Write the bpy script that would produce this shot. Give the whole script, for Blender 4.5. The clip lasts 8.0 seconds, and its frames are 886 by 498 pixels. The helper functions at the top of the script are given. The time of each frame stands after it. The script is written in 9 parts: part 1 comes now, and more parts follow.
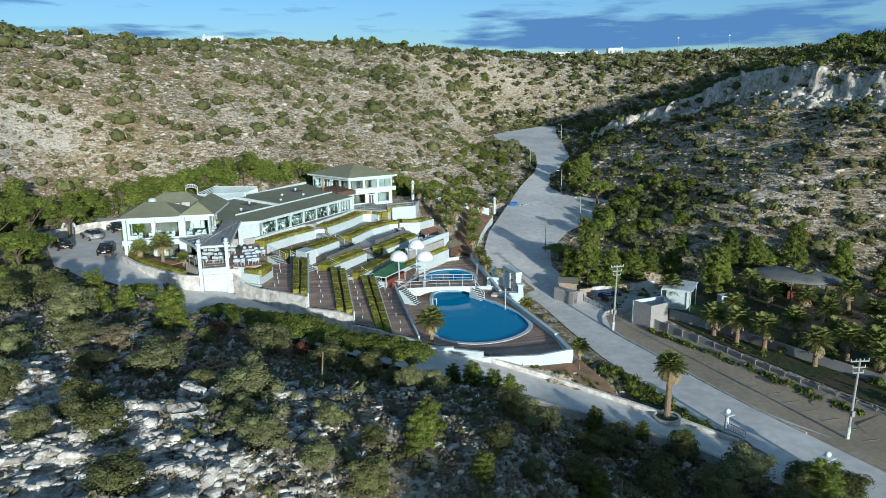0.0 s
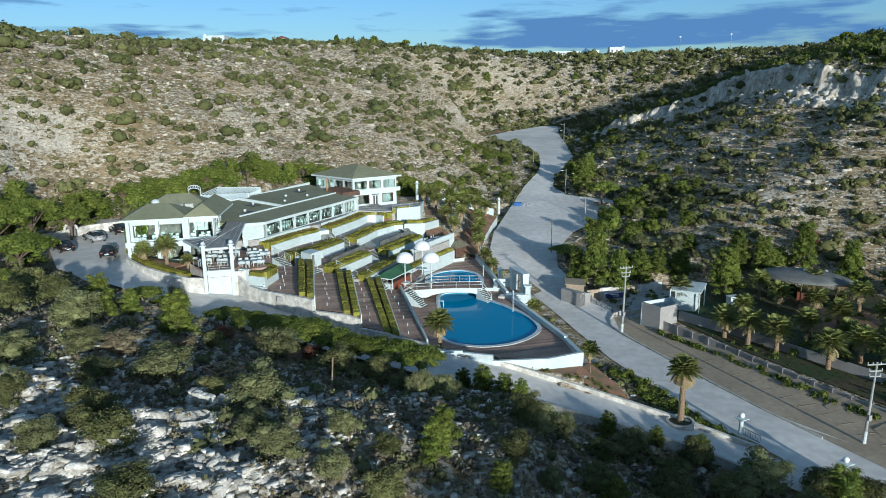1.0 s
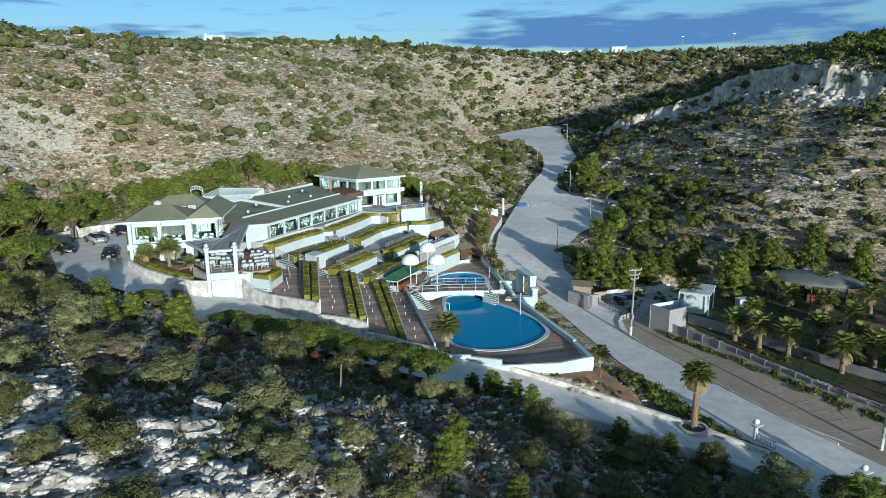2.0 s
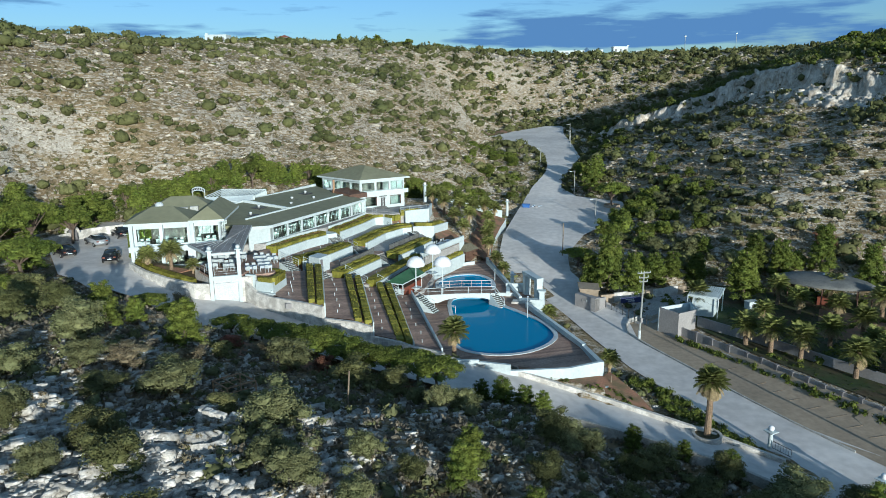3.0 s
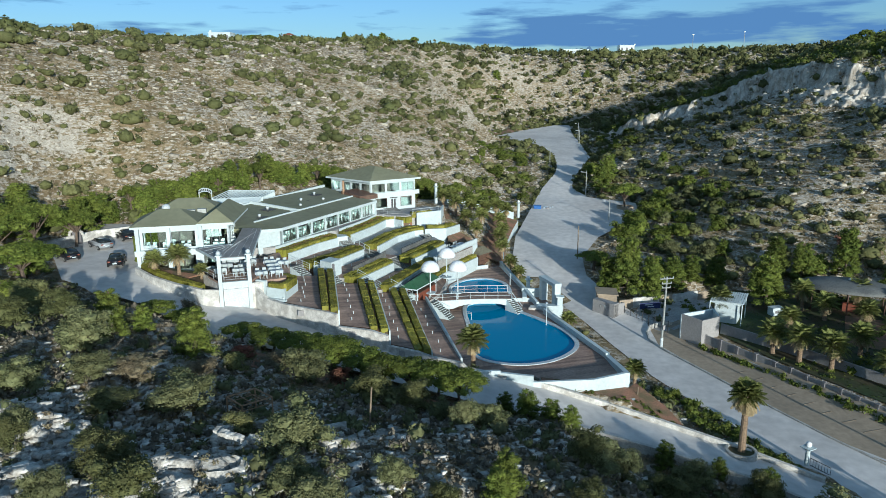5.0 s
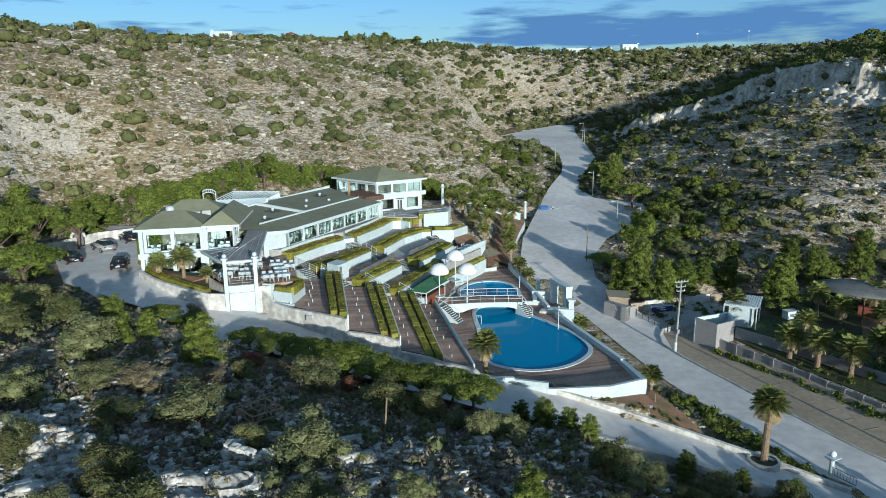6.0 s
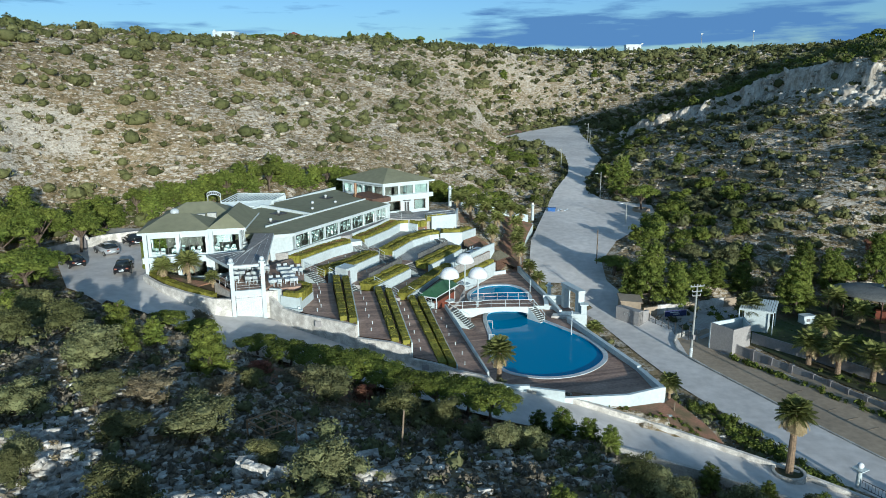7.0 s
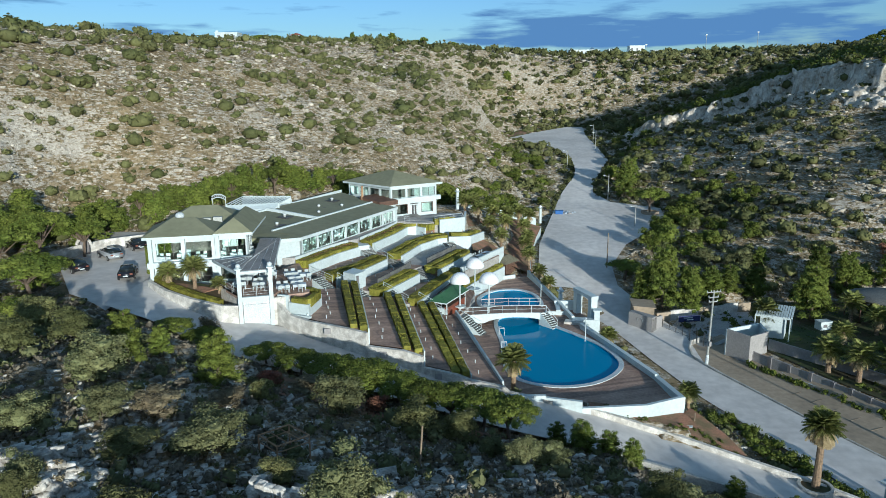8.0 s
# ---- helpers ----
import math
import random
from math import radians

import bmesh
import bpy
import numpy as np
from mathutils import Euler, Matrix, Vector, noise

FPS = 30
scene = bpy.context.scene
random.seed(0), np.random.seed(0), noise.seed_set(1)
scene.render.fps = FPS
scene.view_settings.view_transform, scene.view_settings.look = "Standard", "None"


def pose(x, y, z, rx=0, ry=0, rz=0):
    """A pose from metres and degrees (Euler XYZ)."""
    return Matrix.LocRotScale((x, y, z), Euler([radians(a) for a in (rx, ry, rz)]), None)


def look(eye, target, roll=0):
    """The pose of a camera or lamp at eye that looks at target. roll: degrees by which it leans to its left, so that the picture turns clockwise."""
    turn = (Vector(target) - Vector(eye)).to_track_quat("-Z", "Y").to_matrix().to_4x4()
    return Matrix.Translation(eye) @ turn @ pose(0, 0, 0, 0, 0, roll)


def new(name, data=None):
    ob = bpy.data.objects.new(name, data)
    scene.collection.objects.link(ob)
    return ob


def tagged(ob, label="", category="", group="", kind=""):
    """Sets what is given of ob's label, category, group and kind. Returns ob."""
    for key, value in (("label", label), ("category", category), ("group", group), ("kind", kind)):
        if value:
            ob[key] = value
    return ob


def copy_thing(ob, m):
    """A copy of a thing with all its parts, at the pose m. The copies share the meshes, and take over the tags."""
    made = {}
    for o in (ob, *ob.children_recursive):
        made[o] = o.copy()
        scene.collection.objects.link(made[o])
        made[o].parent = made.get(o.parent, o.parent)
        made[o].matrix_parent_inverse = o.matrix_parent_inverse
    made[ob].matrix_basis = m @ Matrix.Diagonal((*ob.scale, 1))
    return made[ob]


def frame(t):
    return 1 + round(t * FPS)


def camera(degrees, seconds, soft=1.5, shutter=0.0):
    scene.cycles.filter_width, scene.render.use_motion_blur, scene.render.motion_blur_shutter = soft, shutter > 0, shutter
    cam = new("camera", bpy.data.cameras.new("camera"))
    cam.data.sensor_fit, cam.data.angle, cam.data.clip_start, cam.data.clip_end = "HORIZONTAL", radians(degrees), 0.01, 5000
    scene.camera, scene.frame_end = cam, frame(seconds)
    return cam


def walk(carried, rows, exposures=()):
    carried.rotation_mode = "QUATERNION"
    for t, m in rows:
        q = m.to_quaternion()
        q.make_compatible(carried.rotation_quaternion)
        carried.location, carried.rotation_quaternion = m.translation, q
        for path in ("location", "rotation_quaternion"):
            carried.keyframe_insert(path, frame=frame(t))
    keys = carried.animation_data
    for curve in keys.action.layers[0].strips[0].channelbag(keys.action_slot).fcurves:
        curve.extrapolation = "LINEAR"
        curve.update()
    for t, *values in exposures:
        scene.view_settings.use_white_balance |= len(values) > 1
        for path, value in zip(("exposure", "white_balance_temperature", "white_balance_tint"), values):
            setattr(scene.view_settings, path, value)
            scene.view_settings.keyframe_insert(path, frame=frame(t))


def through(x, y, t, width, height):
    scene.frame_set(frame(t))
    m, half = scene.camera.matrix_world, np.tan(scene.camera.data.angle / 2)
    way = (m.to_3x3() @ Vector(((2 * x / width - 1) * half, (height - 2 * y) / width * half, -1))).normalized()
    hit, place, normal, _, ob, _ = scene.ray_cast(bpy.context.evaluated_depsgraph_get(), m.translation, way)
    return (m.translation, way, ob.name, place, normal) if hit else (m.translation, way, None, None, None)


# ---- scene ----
cam = camera(65.0, 8.0, 0.8)
PATH = [
    (0, (0.866, -1.214, 30.138), (0.783, 0.732, 29.684), -0.4),
    (0.5, (0.337, -0.681, 30.139), (0.254, 1.265, 29.685), -0.4),
    (1, (-0.168, -0.11, 30.148), (-0.25, 1.835, 29.693), -0.5),
    (1.5, (-0.632, 0.541, 30.154), (-0.714, 2.487, 29.698), -0.5),
    (3, (-1.938, 2.638, 30.146), (-2.02, 4.583, 29.69), -0.5),
    (3.5, (-2.338, 3.354, 30.19), (-2.422, 5.299, 29.733), -0.5),
    (4, (-2.824, 4.089, 30.192), (-2.907, 6.035, 29.736), -0.5),
    (4.5, (-3.379, 4.832, 30.214), (-3.464, 6.777, 29.756), -0.4),
    (6, (-5.269, 7.448, 30.163), (-5.355, 9.392, 29.702), -0.4),
    (6.5, (-5.914, 8.342, 30.138), (-6.001, 10.287, 29.678), -0.4),
    (7, (-6.582, 9.322, 30.126), (-6.67, 11.267, 29.666), -0.4),
    (7.5, (-7.246, 10.257, 30.143), (-7.334, 12.202, 29.685), -0.4),
    (8, (-7.89, 11.161, 30.167), (-7.98, 13.106, 29.71), -0.4),
]
# stops, white balance and tint hold through the whole shot
walk(cam, [(t, look(eye, target, roll)) for t, eye, target, roll in PATH], [(0, 0.82, 5700, 3), (8, 0.82, 5700, 3)])

# ---- world and sun ----
SUN_EL, SUN_AZ = radians(9.6), radians(155)      # azimuth from +y towards +x
world = bpy.data.worlds.new("sky")
scene.world = world
world.use_nodes = True
wn, wl = world.node_tree.nodes, world.node_tree.links
wn.clear()
sky = wn.new("ShaderNodeTexSky")
sky.sky_type, sky.sun_disc, sky.sun_elevation, sky.sun_rotation = "NISHITA", False, SUN_EL, SUN_AZ
sky.air_density, sky.dust_density, sky.ozone_density = 1.0, 0.4, 2.0
coord = wn.new("ShaderNodeTexCoord")
wsep = wn.new("ShaderNodeSeparateXYZ")
wl.new(coord.outputs["Generated"], wsep.inputs[0])


def ranged(value, a, b, lo, hi):
    r = wn.new("ShaderNodeMapRange")
    r.interpolation_type = "SMOOTHSTEP"
    for key, v in (("From Min", a), ("From Max", b), ("To Min", lo), ("To Max", hi)):
        r.inputs[key].default_value = v
    wl.new(value, r.inputs["Value"])
    return r.outputs["Result"]


def worked(op, a, b):
    q = wn.new("ShaderNodeMath")
    q.operation = op
    wl.new(a, q.inputs[0])
    wl.new(b, q.inputs[1])
    return q.outputs[0]


stretch = wn.new("ShaderNodeMapping")
stretch.inputs["Scale"].default_value = (7.0, 7.0, 55.0)
stretch.inputs["Location"].default_value = (0.35, 0.2, 0.6)
wl.new(coord.outputs["Generated"], stretch.inputs["Vector"])
cloud = wn.new("ShaderNodeTexNoise")
cloud.inputs["Scale"].default_value, cloud.inputs["Detail"].default_value, cloud.inputs["Roughness"].default_value = 1.0, 7.0, 0.55
wl.new(stretch.outputs["Vector"], cloud.inputs["Vector"])
ramp = wn.new("ShaderNodeValToRGB")
ramp.color_ramp.elements[0].position, ramp.color_ramp.elements[1].position = 0.55, 0.70
# a grey bank of cloud lies low over the valley's end
bank_low = ranged(wsep.outputs["Z"], 0.045, 0.056, 0.0, 0.27)
bank_high = ranged(wsep.outputs["Z"], 0.07, 0.108, 1.0, 0.0)
bank_side = worked("MULTIPLY", ranged(wsep.outputs["X"], -0.07, 0.02, 0.0, 1.0), ranged(wsep.outputs["X"], 0.3, 0.46, 1.0, 0.35))
wl.new(worked("ADD", cloud.outputs["Fac"], worked("MULTIPLY", worked("MULTIPLY", bank_low, bank_high), bank_side)), ramp.inputs["Fac"])
tone = wn.new("ShaderNodeMix")
tone.data_type, tone.blend_type = "RGBA", "MULTIPLY"
tone.inputs[0].default_value = 1.0
# deep blue low down; unseen sky higher up tinted paler as added fill light
fill_tint = wn.new("ShaderNodeMix")
fill_tint.data_type = "RGBA"
fill_tint.inputs[6].default_value, fill_tint.inputs[7].default_value = (0.36, 0.48, 0.69, 1), (0.95, 0.86, 0.73, 1)
wl.new(ranged(wsep.outputs["Z"], 0.12, 0.5, 0.0, 1.0), fill_tint.inputs[0])
wl.new(fill_tint.outputs[2], tone.inputs[7])
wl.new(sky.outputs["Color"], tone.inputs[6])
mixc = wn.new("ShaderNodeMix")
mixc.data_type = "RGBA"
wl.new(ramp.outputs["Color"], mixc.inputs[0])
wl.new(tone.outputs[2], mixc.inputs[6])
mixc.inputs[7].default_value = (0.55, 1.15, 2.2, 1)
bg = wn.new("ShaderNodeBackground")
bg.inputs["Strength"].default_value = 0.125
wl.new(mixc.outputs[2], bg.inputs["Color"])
wout = wn.new("ShaderNodeOutputWorld")
wl.new(bg.outputs["Background"], wout.inputs["Surface"])

sun = new("sun", bpy.data.lights.new("sun", "SUN"))
sun.data.energy, sun.data.angle, sun.data.color = 3.15, radians(0.6), (1.0, 0.915, 0.785)
sun_from = Vector((math.sin(SUN_AZ) * math.cos(SUN_EL), math.cos(SUN_AZ) * math.cos(SUN_EL), math.sin(SUN_EL)))
sun.matrix_world = look(sun_from * 300, (0, 0, 0))


# ---- materials ----
def material(name, base, second=None, scale=1.0, rough=0.8, metal=0.0, bump=0.0, bump_scale=None, fine=None, spread=0.12, stretch_by=None, per_piece=0.0, detail=5.0, soft=0.72):
    """A surface of two colours mixed by noise at one scale and mottled at a finer one, in metres."""
    m = bpy.data.materials.new(name)
    m.use_nodes = True
    n, l = m.node_tree.nodes, m.node_tree.links
    b = n["Principled BSDF"]
    b.inputs["Roughness"].default_value, b.inputs["Metallic"].default_value = rough, metal
    geo = n.new("ShaderNodeNewGeometry")
    place = geo.outputs["Position"]
    if stretch_by:
        mp = n.new("ShaderNodeMapping")
        mp.inputs["Scale"].default_value = stretch_by
        l.new(place, mp.inputs["Vector"])
        place = mp.outputs["Vector"]
    n1 = n.new("ShaderNodeTexNoise")
    n1.inputs["Scale"].default_value, n1.inputs["Detail"].default_value = scale, detail
    l.new(place, n1.inputs["Vector"])
    r1 = n.new("ShaderNodeValToRGB")
    r1.color_ramp.elements[0].position, r1.color_ramp.elements[1].position = 0.5 - spread, 0.5 + spread
    r1.color_ramp.elements[0].color, r1.color_ramp.elements[1].color = (*base, 1), (*(second or [c * 0.8 for c in base]), 1)
    l.new(n1.outputs["Fac"], r1.inputs["Fac"])
    n2 = n.new("ShaderNodeTexNoise")
    n2.inputs["Scale"].default_value, n2.inputs["Detail"].default_value = fine or scale * 9, 4
    l.new(place, n2.inputs["Vector"])
    mul = n.new("ShaderNodeMix")
    mul.data_type, mul.blend_type = "RGBA", "MULTIPLY"
    mul.inputs[0].default_value = 1.0
    r2 = n.new("ShaderNodeValToRGB")
    r2.color_ramp.elements[0].position, r2.color_ramp.elements[1].position = 0.3, 0.7
    r2.color_ramp.elements[0].color, r2.color_ramp.elements[1].color = (soft, soft, soft, 1), (1.15, 1.15, 1.15, 1)
    l.new(n2.outputs["Fac"], r2.inputs["Fac"])
    l.new(r1.outputs["Color"], mul.inputs[6])
    l.new(r2.outputs["Color"], mul.inputs[7])
    out = mul.outputs[2]
    if per_piece:
        info = n.new("ShaderNodeNewGeometry")
        vary = n.new("ShaderNodeHueSaturation")
        sp = n.new("ShaderNodeMapRange")
        sp.inputs["To Min"].default_value, sp.inputs["To Max"].default_value = 1 - per_piece, 1 + per_piece
        l.new(info.outputs["Random Per Island"], sp.inputs["Value"])
        l.new(sp.outputs["Result"], vary.inputs["Value"])
        l.new(out, vary.inputs["Color"])
        out = vary.outputs["Color"]
    l.new(out, b.inputs["Base Color"])
    if bump:
        n3 = n.new("ShaderNodeTexNoise")
        n3.inputs["Scale"].default_value, n3.inputs["Detail"].default_value = bump_scale or scale * 4, 6
        l.new(place, n3.inputs["Vector"])
        bp = n.new("ShaderNodeBump")
        bp.inputs["Strength"].default_value, bp.inputs["Distance"].default_value = 0.8, bump
        l.new(n3.outputs["Fac"], bp.inputs["Height"])
        l.new(bp.outputs["Normal"], b.inputs["Normal"])
    return m


def leaf_material(name, dark, light, scale=0.5, through=0.13):
    """Foliage: each leaf clump differs, whole plants drift between two greens, and some light passes through."""
    m = material(name, dark, light, scale, 0.75, per_piece=0.35, spread=0.2, fine=3.0)
    n, l = m.node_tree.nodes, m.node_tree.links
    b = n["Principled BSDF"]
    b.inputs["Specular IOR Level"].default_value = 0.2
    src = b.inputs["Base Color"].links[0].from_socket
    hue = n.new("ShaderNodeHueSaturation")
    info = n.new("ShaderNodeObjectInfo")
    mr = n.new("ShaderNodeMapRange")
    mr.inputs["To Min"].default_value, mr.inputs["To Max"].default_value = 0.75, 1.3
    l.new(info.outputs["Random"], mr.inputs["Value"])
    l.new(mr.outputs["Result"], hue.inputs["Value"])
    l.new(src, hue.inputs["Color"])
    l.new(hue.outputs["Color"], b.inputs["Base Color"])
    tr = n.new("ShaderNodeBsdfTranslucent")
    l.new(hue.outputs["Color"], tr.inputs["Color"])
    mx = n.new("ShaderNodeMixShader")
    mx.inputs["Fac"].default_value = through
    l.new(b.outputs["BSDF"], mx.inputs[1])
    l.new(tr.outputs["BSDF"], mx.inputs[2])
    l.new(mx.outputs["Shader"], n["Material Output"].inputs["Surface"])
    return m


WHITE = material("white_paint", (0.50, 0.57, 0.58), (0.45, 0.515, 0.52), 0.35, 0.6, bump=0.004, bump_scale=6, soft=0.97)
WHITE_STONE = material("white_stone", (0.66, 0.64, 0.59), (0.42, 0.40, 0.36), 1.3, 0.85, bump=0.05, bump_scale=2.5)
ROOF_GREEN = material("roof_felt_green", (0.175, 0.18, 0.112), (0.205, 0.208, 0.135), 0.12, 0.85, bump=0.004, bump_scale=5, soft=0.93)
BAR_GREEN = material("bar_roof_green", (0.035, 0.11, 0.05), (0.05, 0.13, 0.065), 0.5, 0.6)
SLATE = material("pergola_roof_grey", (0.25, 0.25, 0.25), (0.20, 0.20, 0.20), 0.5, 0.85)
DECK = material("deck_boards", (0.27, 0.175, 0.13), (0.36, 0.245, 0.185), 0.35, 0.75, bump=0.01, bump_scale=4, per_piece=0.3)
PAVING = material("grey_paving", (0.40, 0.39, 0.37), (0.32, 0.31, 0.295), 0.5, 0.8)
ASPHALT = material("pale_road", (0.63, 0.605, 0.575), (0.52, 0.495, 0.47), 0.09, 0.9, bump=0.01, bump_scale=5, fine=0.9, soft=0.9)
CONCRETE = material("brown_paving", (0.36, 0.29, 0.21), (0.29, 0.235, 0.17), 0.2, 0.9, bump=0.01, soft=0.86)
KERB = material("pale_kerb", (0.55, 0.54, 0.50), (0.40, 0.38, 0.34), 0.8, 0.85, bump=0.02)
TIMBER = material("red_timber", (0.22, 0.06, 0.03), (0.15, 0.045, 0.025), 1.5, 0.6)
HUT_WOOD = material("brown_timber", (0.13, 0.075, 0.05), (0.09, 0.05, 0.035), 1.5, 0.7)
POST_WOOD = material("weathered_wood", (0.28, 0.22, 0.15), (0.18, 0.14, 0.10), 3.0, 0.85)
POLE_METAL = material("galvanised_pole", (0.40, 0.42, 0.40), (0.32, 0.34, 0.32), 2.0, 0.5, 0.3)
RUST = material("rusty_iron", (0.42, 0.27, 0.16), (0.30, 0.18, 0.10), 4.0, 0.8)
DARK_METAL = material("dark_rail", (0.04, 0.04, 0.042), (0.06, 0.06, 0.06), 2.0, 0.5)
TRUNK = material("bark", (0.16, 0.12, 0.085), (0.09, 0.065, 0.05), 4.0, 0.9, bump=0.03)
PALM_BARK = material("palm_bark", (0.30, 0.21, 0.13), (0.16, 0.115, 0.075), 6.0, 0.9, bump=0.05)
DEAD_FROND = material("dry_frond", (0.46, 0.37, 0.21), (0.33, 0.25, 0.13), 3.0, 0.85)
GREY_WALL = material("grey_render_wall", (0.30, 0.29, 0.28), (0.26, 0.25, 0.245), 0.5, 0.8, soft=0.93)
PIER_GREY = material("dark_pier", (0.17, 0.165, 0.17), (0.14, 0.135, 0.14), 0.8, 0.8, soft=0.93)
CANOPY = material("canopy_grey", (0.16, 0.165, 0.155), (0.11, 0.115, 0.11), 0.6, 0.7)
HEDGE = leaf_material("clipped_hedge", (0.175, 0.175, 0.028), (0.265, 0.245, 0.048), 0.8, 0.15)
FLOWER = leaf_material("rusty_groundcover", (0.290, 0.145, 0.072), (0.174, 0.174, 0.058), 0.8, 0.15)
PINE = leaf_material("pine_needles", (0.085, 0.12, 0.022), (0.155, 0.182, 0.034), 0.35)
STONE_PINE = leaf_material("stone_pine_needles", (0.085, 0.118, 0.020), (0.15, 0.175, 0.034), 0.35)
OLIVE = leaf_material("olive_shrub", (0.115, 0.128, 0.055), (0.19, 0.195, 0.09), 0.3)
GARRIGUE = leaf_material("grey_thorn", (0.10, 0.09, 0.065), (0.20, 0.175, 0.135), 0.25)
MAQUIS = leaf_material("dark_maquis", (0.062, 0.075, 0.026), (0.175, 0.175, 0.07), 0.06, 0.13)
DRY = leaf_material("dry_scrub", (0.217, 0.174, 0.109), (0.160, 0.145, 0.087), 0.4)
REDDISH = leaf_material("reddish_shrub", (0.203, 0.080, 0.058), (0.145, 0.087, 0.051), 0.5)
PALM_LEAF = leaf_material("palm_leaf", (0.128, 0.152, 0.041), (0.225, 0.24, 0.075), 1.0)
GRASS_BLADE = leaf_material("grass_blades", (0.03, 0.06, 0.012), (0.075, 0.11, 0.024), 0.3)
GRASS = material("garden_grass", (0.03, 0.055, 0.012), (0.085, 0.06, 0.03), 0.22, 0.9, bump=0.03)
SOIL = material("red_soil", (0.29, 0.15, 0.095), (0.15, 0.115, 0.06), 0.7, 0.95, bump=0.04)
BLUE = material("blue_paint", (0.02, 0.10, 0.32), (0.03, 0.13, 0.38), 2.0, 0.5)
NAVY = material("navy_banner", (0.012, 0.02, 0.09), (0.016, 0.028, 0.11), 2.0, 0.6)
ROOF_TILE = material("red_roof", (0.30, 0.10, 0.06), (0.24, 0.08, 0.05), 2.0, 0.8)
RUBBER = material("tyre_rubber", (0.02, 0.02, 0.02), (0.03, 0.03, 0.03), 4.0, 0.9)
TABLECLOTH = material("pale_cloth", (0.50, 0.56, 0.60), (0.42, 0.48, 0.53), 2.0, 0.8)
RIM = material("pool_rim", (0.60, 0.66, 0.67), (0.50, 0.55, 0.56), 0.9, 0.5)
TILE_BLUE = material("pool_tile", (0.015, 0.27, 0.50), (0.02, 0.30, 0.54), 0.3, 0.5)
GLOBE = material("milky_globe", (0.85, 0.87, 0.88), (0.80, 0.82, 0.84), 2.0, 0.3)
GLASS = bpy.data.materials.new("window_glass")
GLASS.use_nodes = True
gb = GLASS.node_tree.nodes["Principled BSDF"]
gb.inputs["Base Color"].default_value, gb.inputs["Roughness"].default_value = (0.75, 0.9, 0.86, 1), 0.03
gb.inputs["Transmission Weight"].default_value, gb.inputs["IOR"].default_value = 1.0, 1.25
WATER = bpy.data.materials.new("pool_water")
WATER.use_nodes = True
wb = WATER.node_tree.nodes["Principled BSDF"]
wb.inputs["Base Color"].default_value, wb.inputs["Roughness"].default_value = (0.003, 0.21, 0.40, 1), 0.1
wb.inputs["IOR"].default_value, wb.inputs["Specular IOR Level"].default_value = 1.33, 0.12


def paint(name, colour, rough=0.25):
    m = bpy.data.materials.new(name)
    m.use_nodes = True
    b = m.node_tree.nodes["Principled BSDF"]
    b.inputs["Base Color"].default_value, b.inputs["Roughness"].default_value = (*colour, 1), rough
    b.inputs["Coat Weight"].default_value = 0.6
    return m


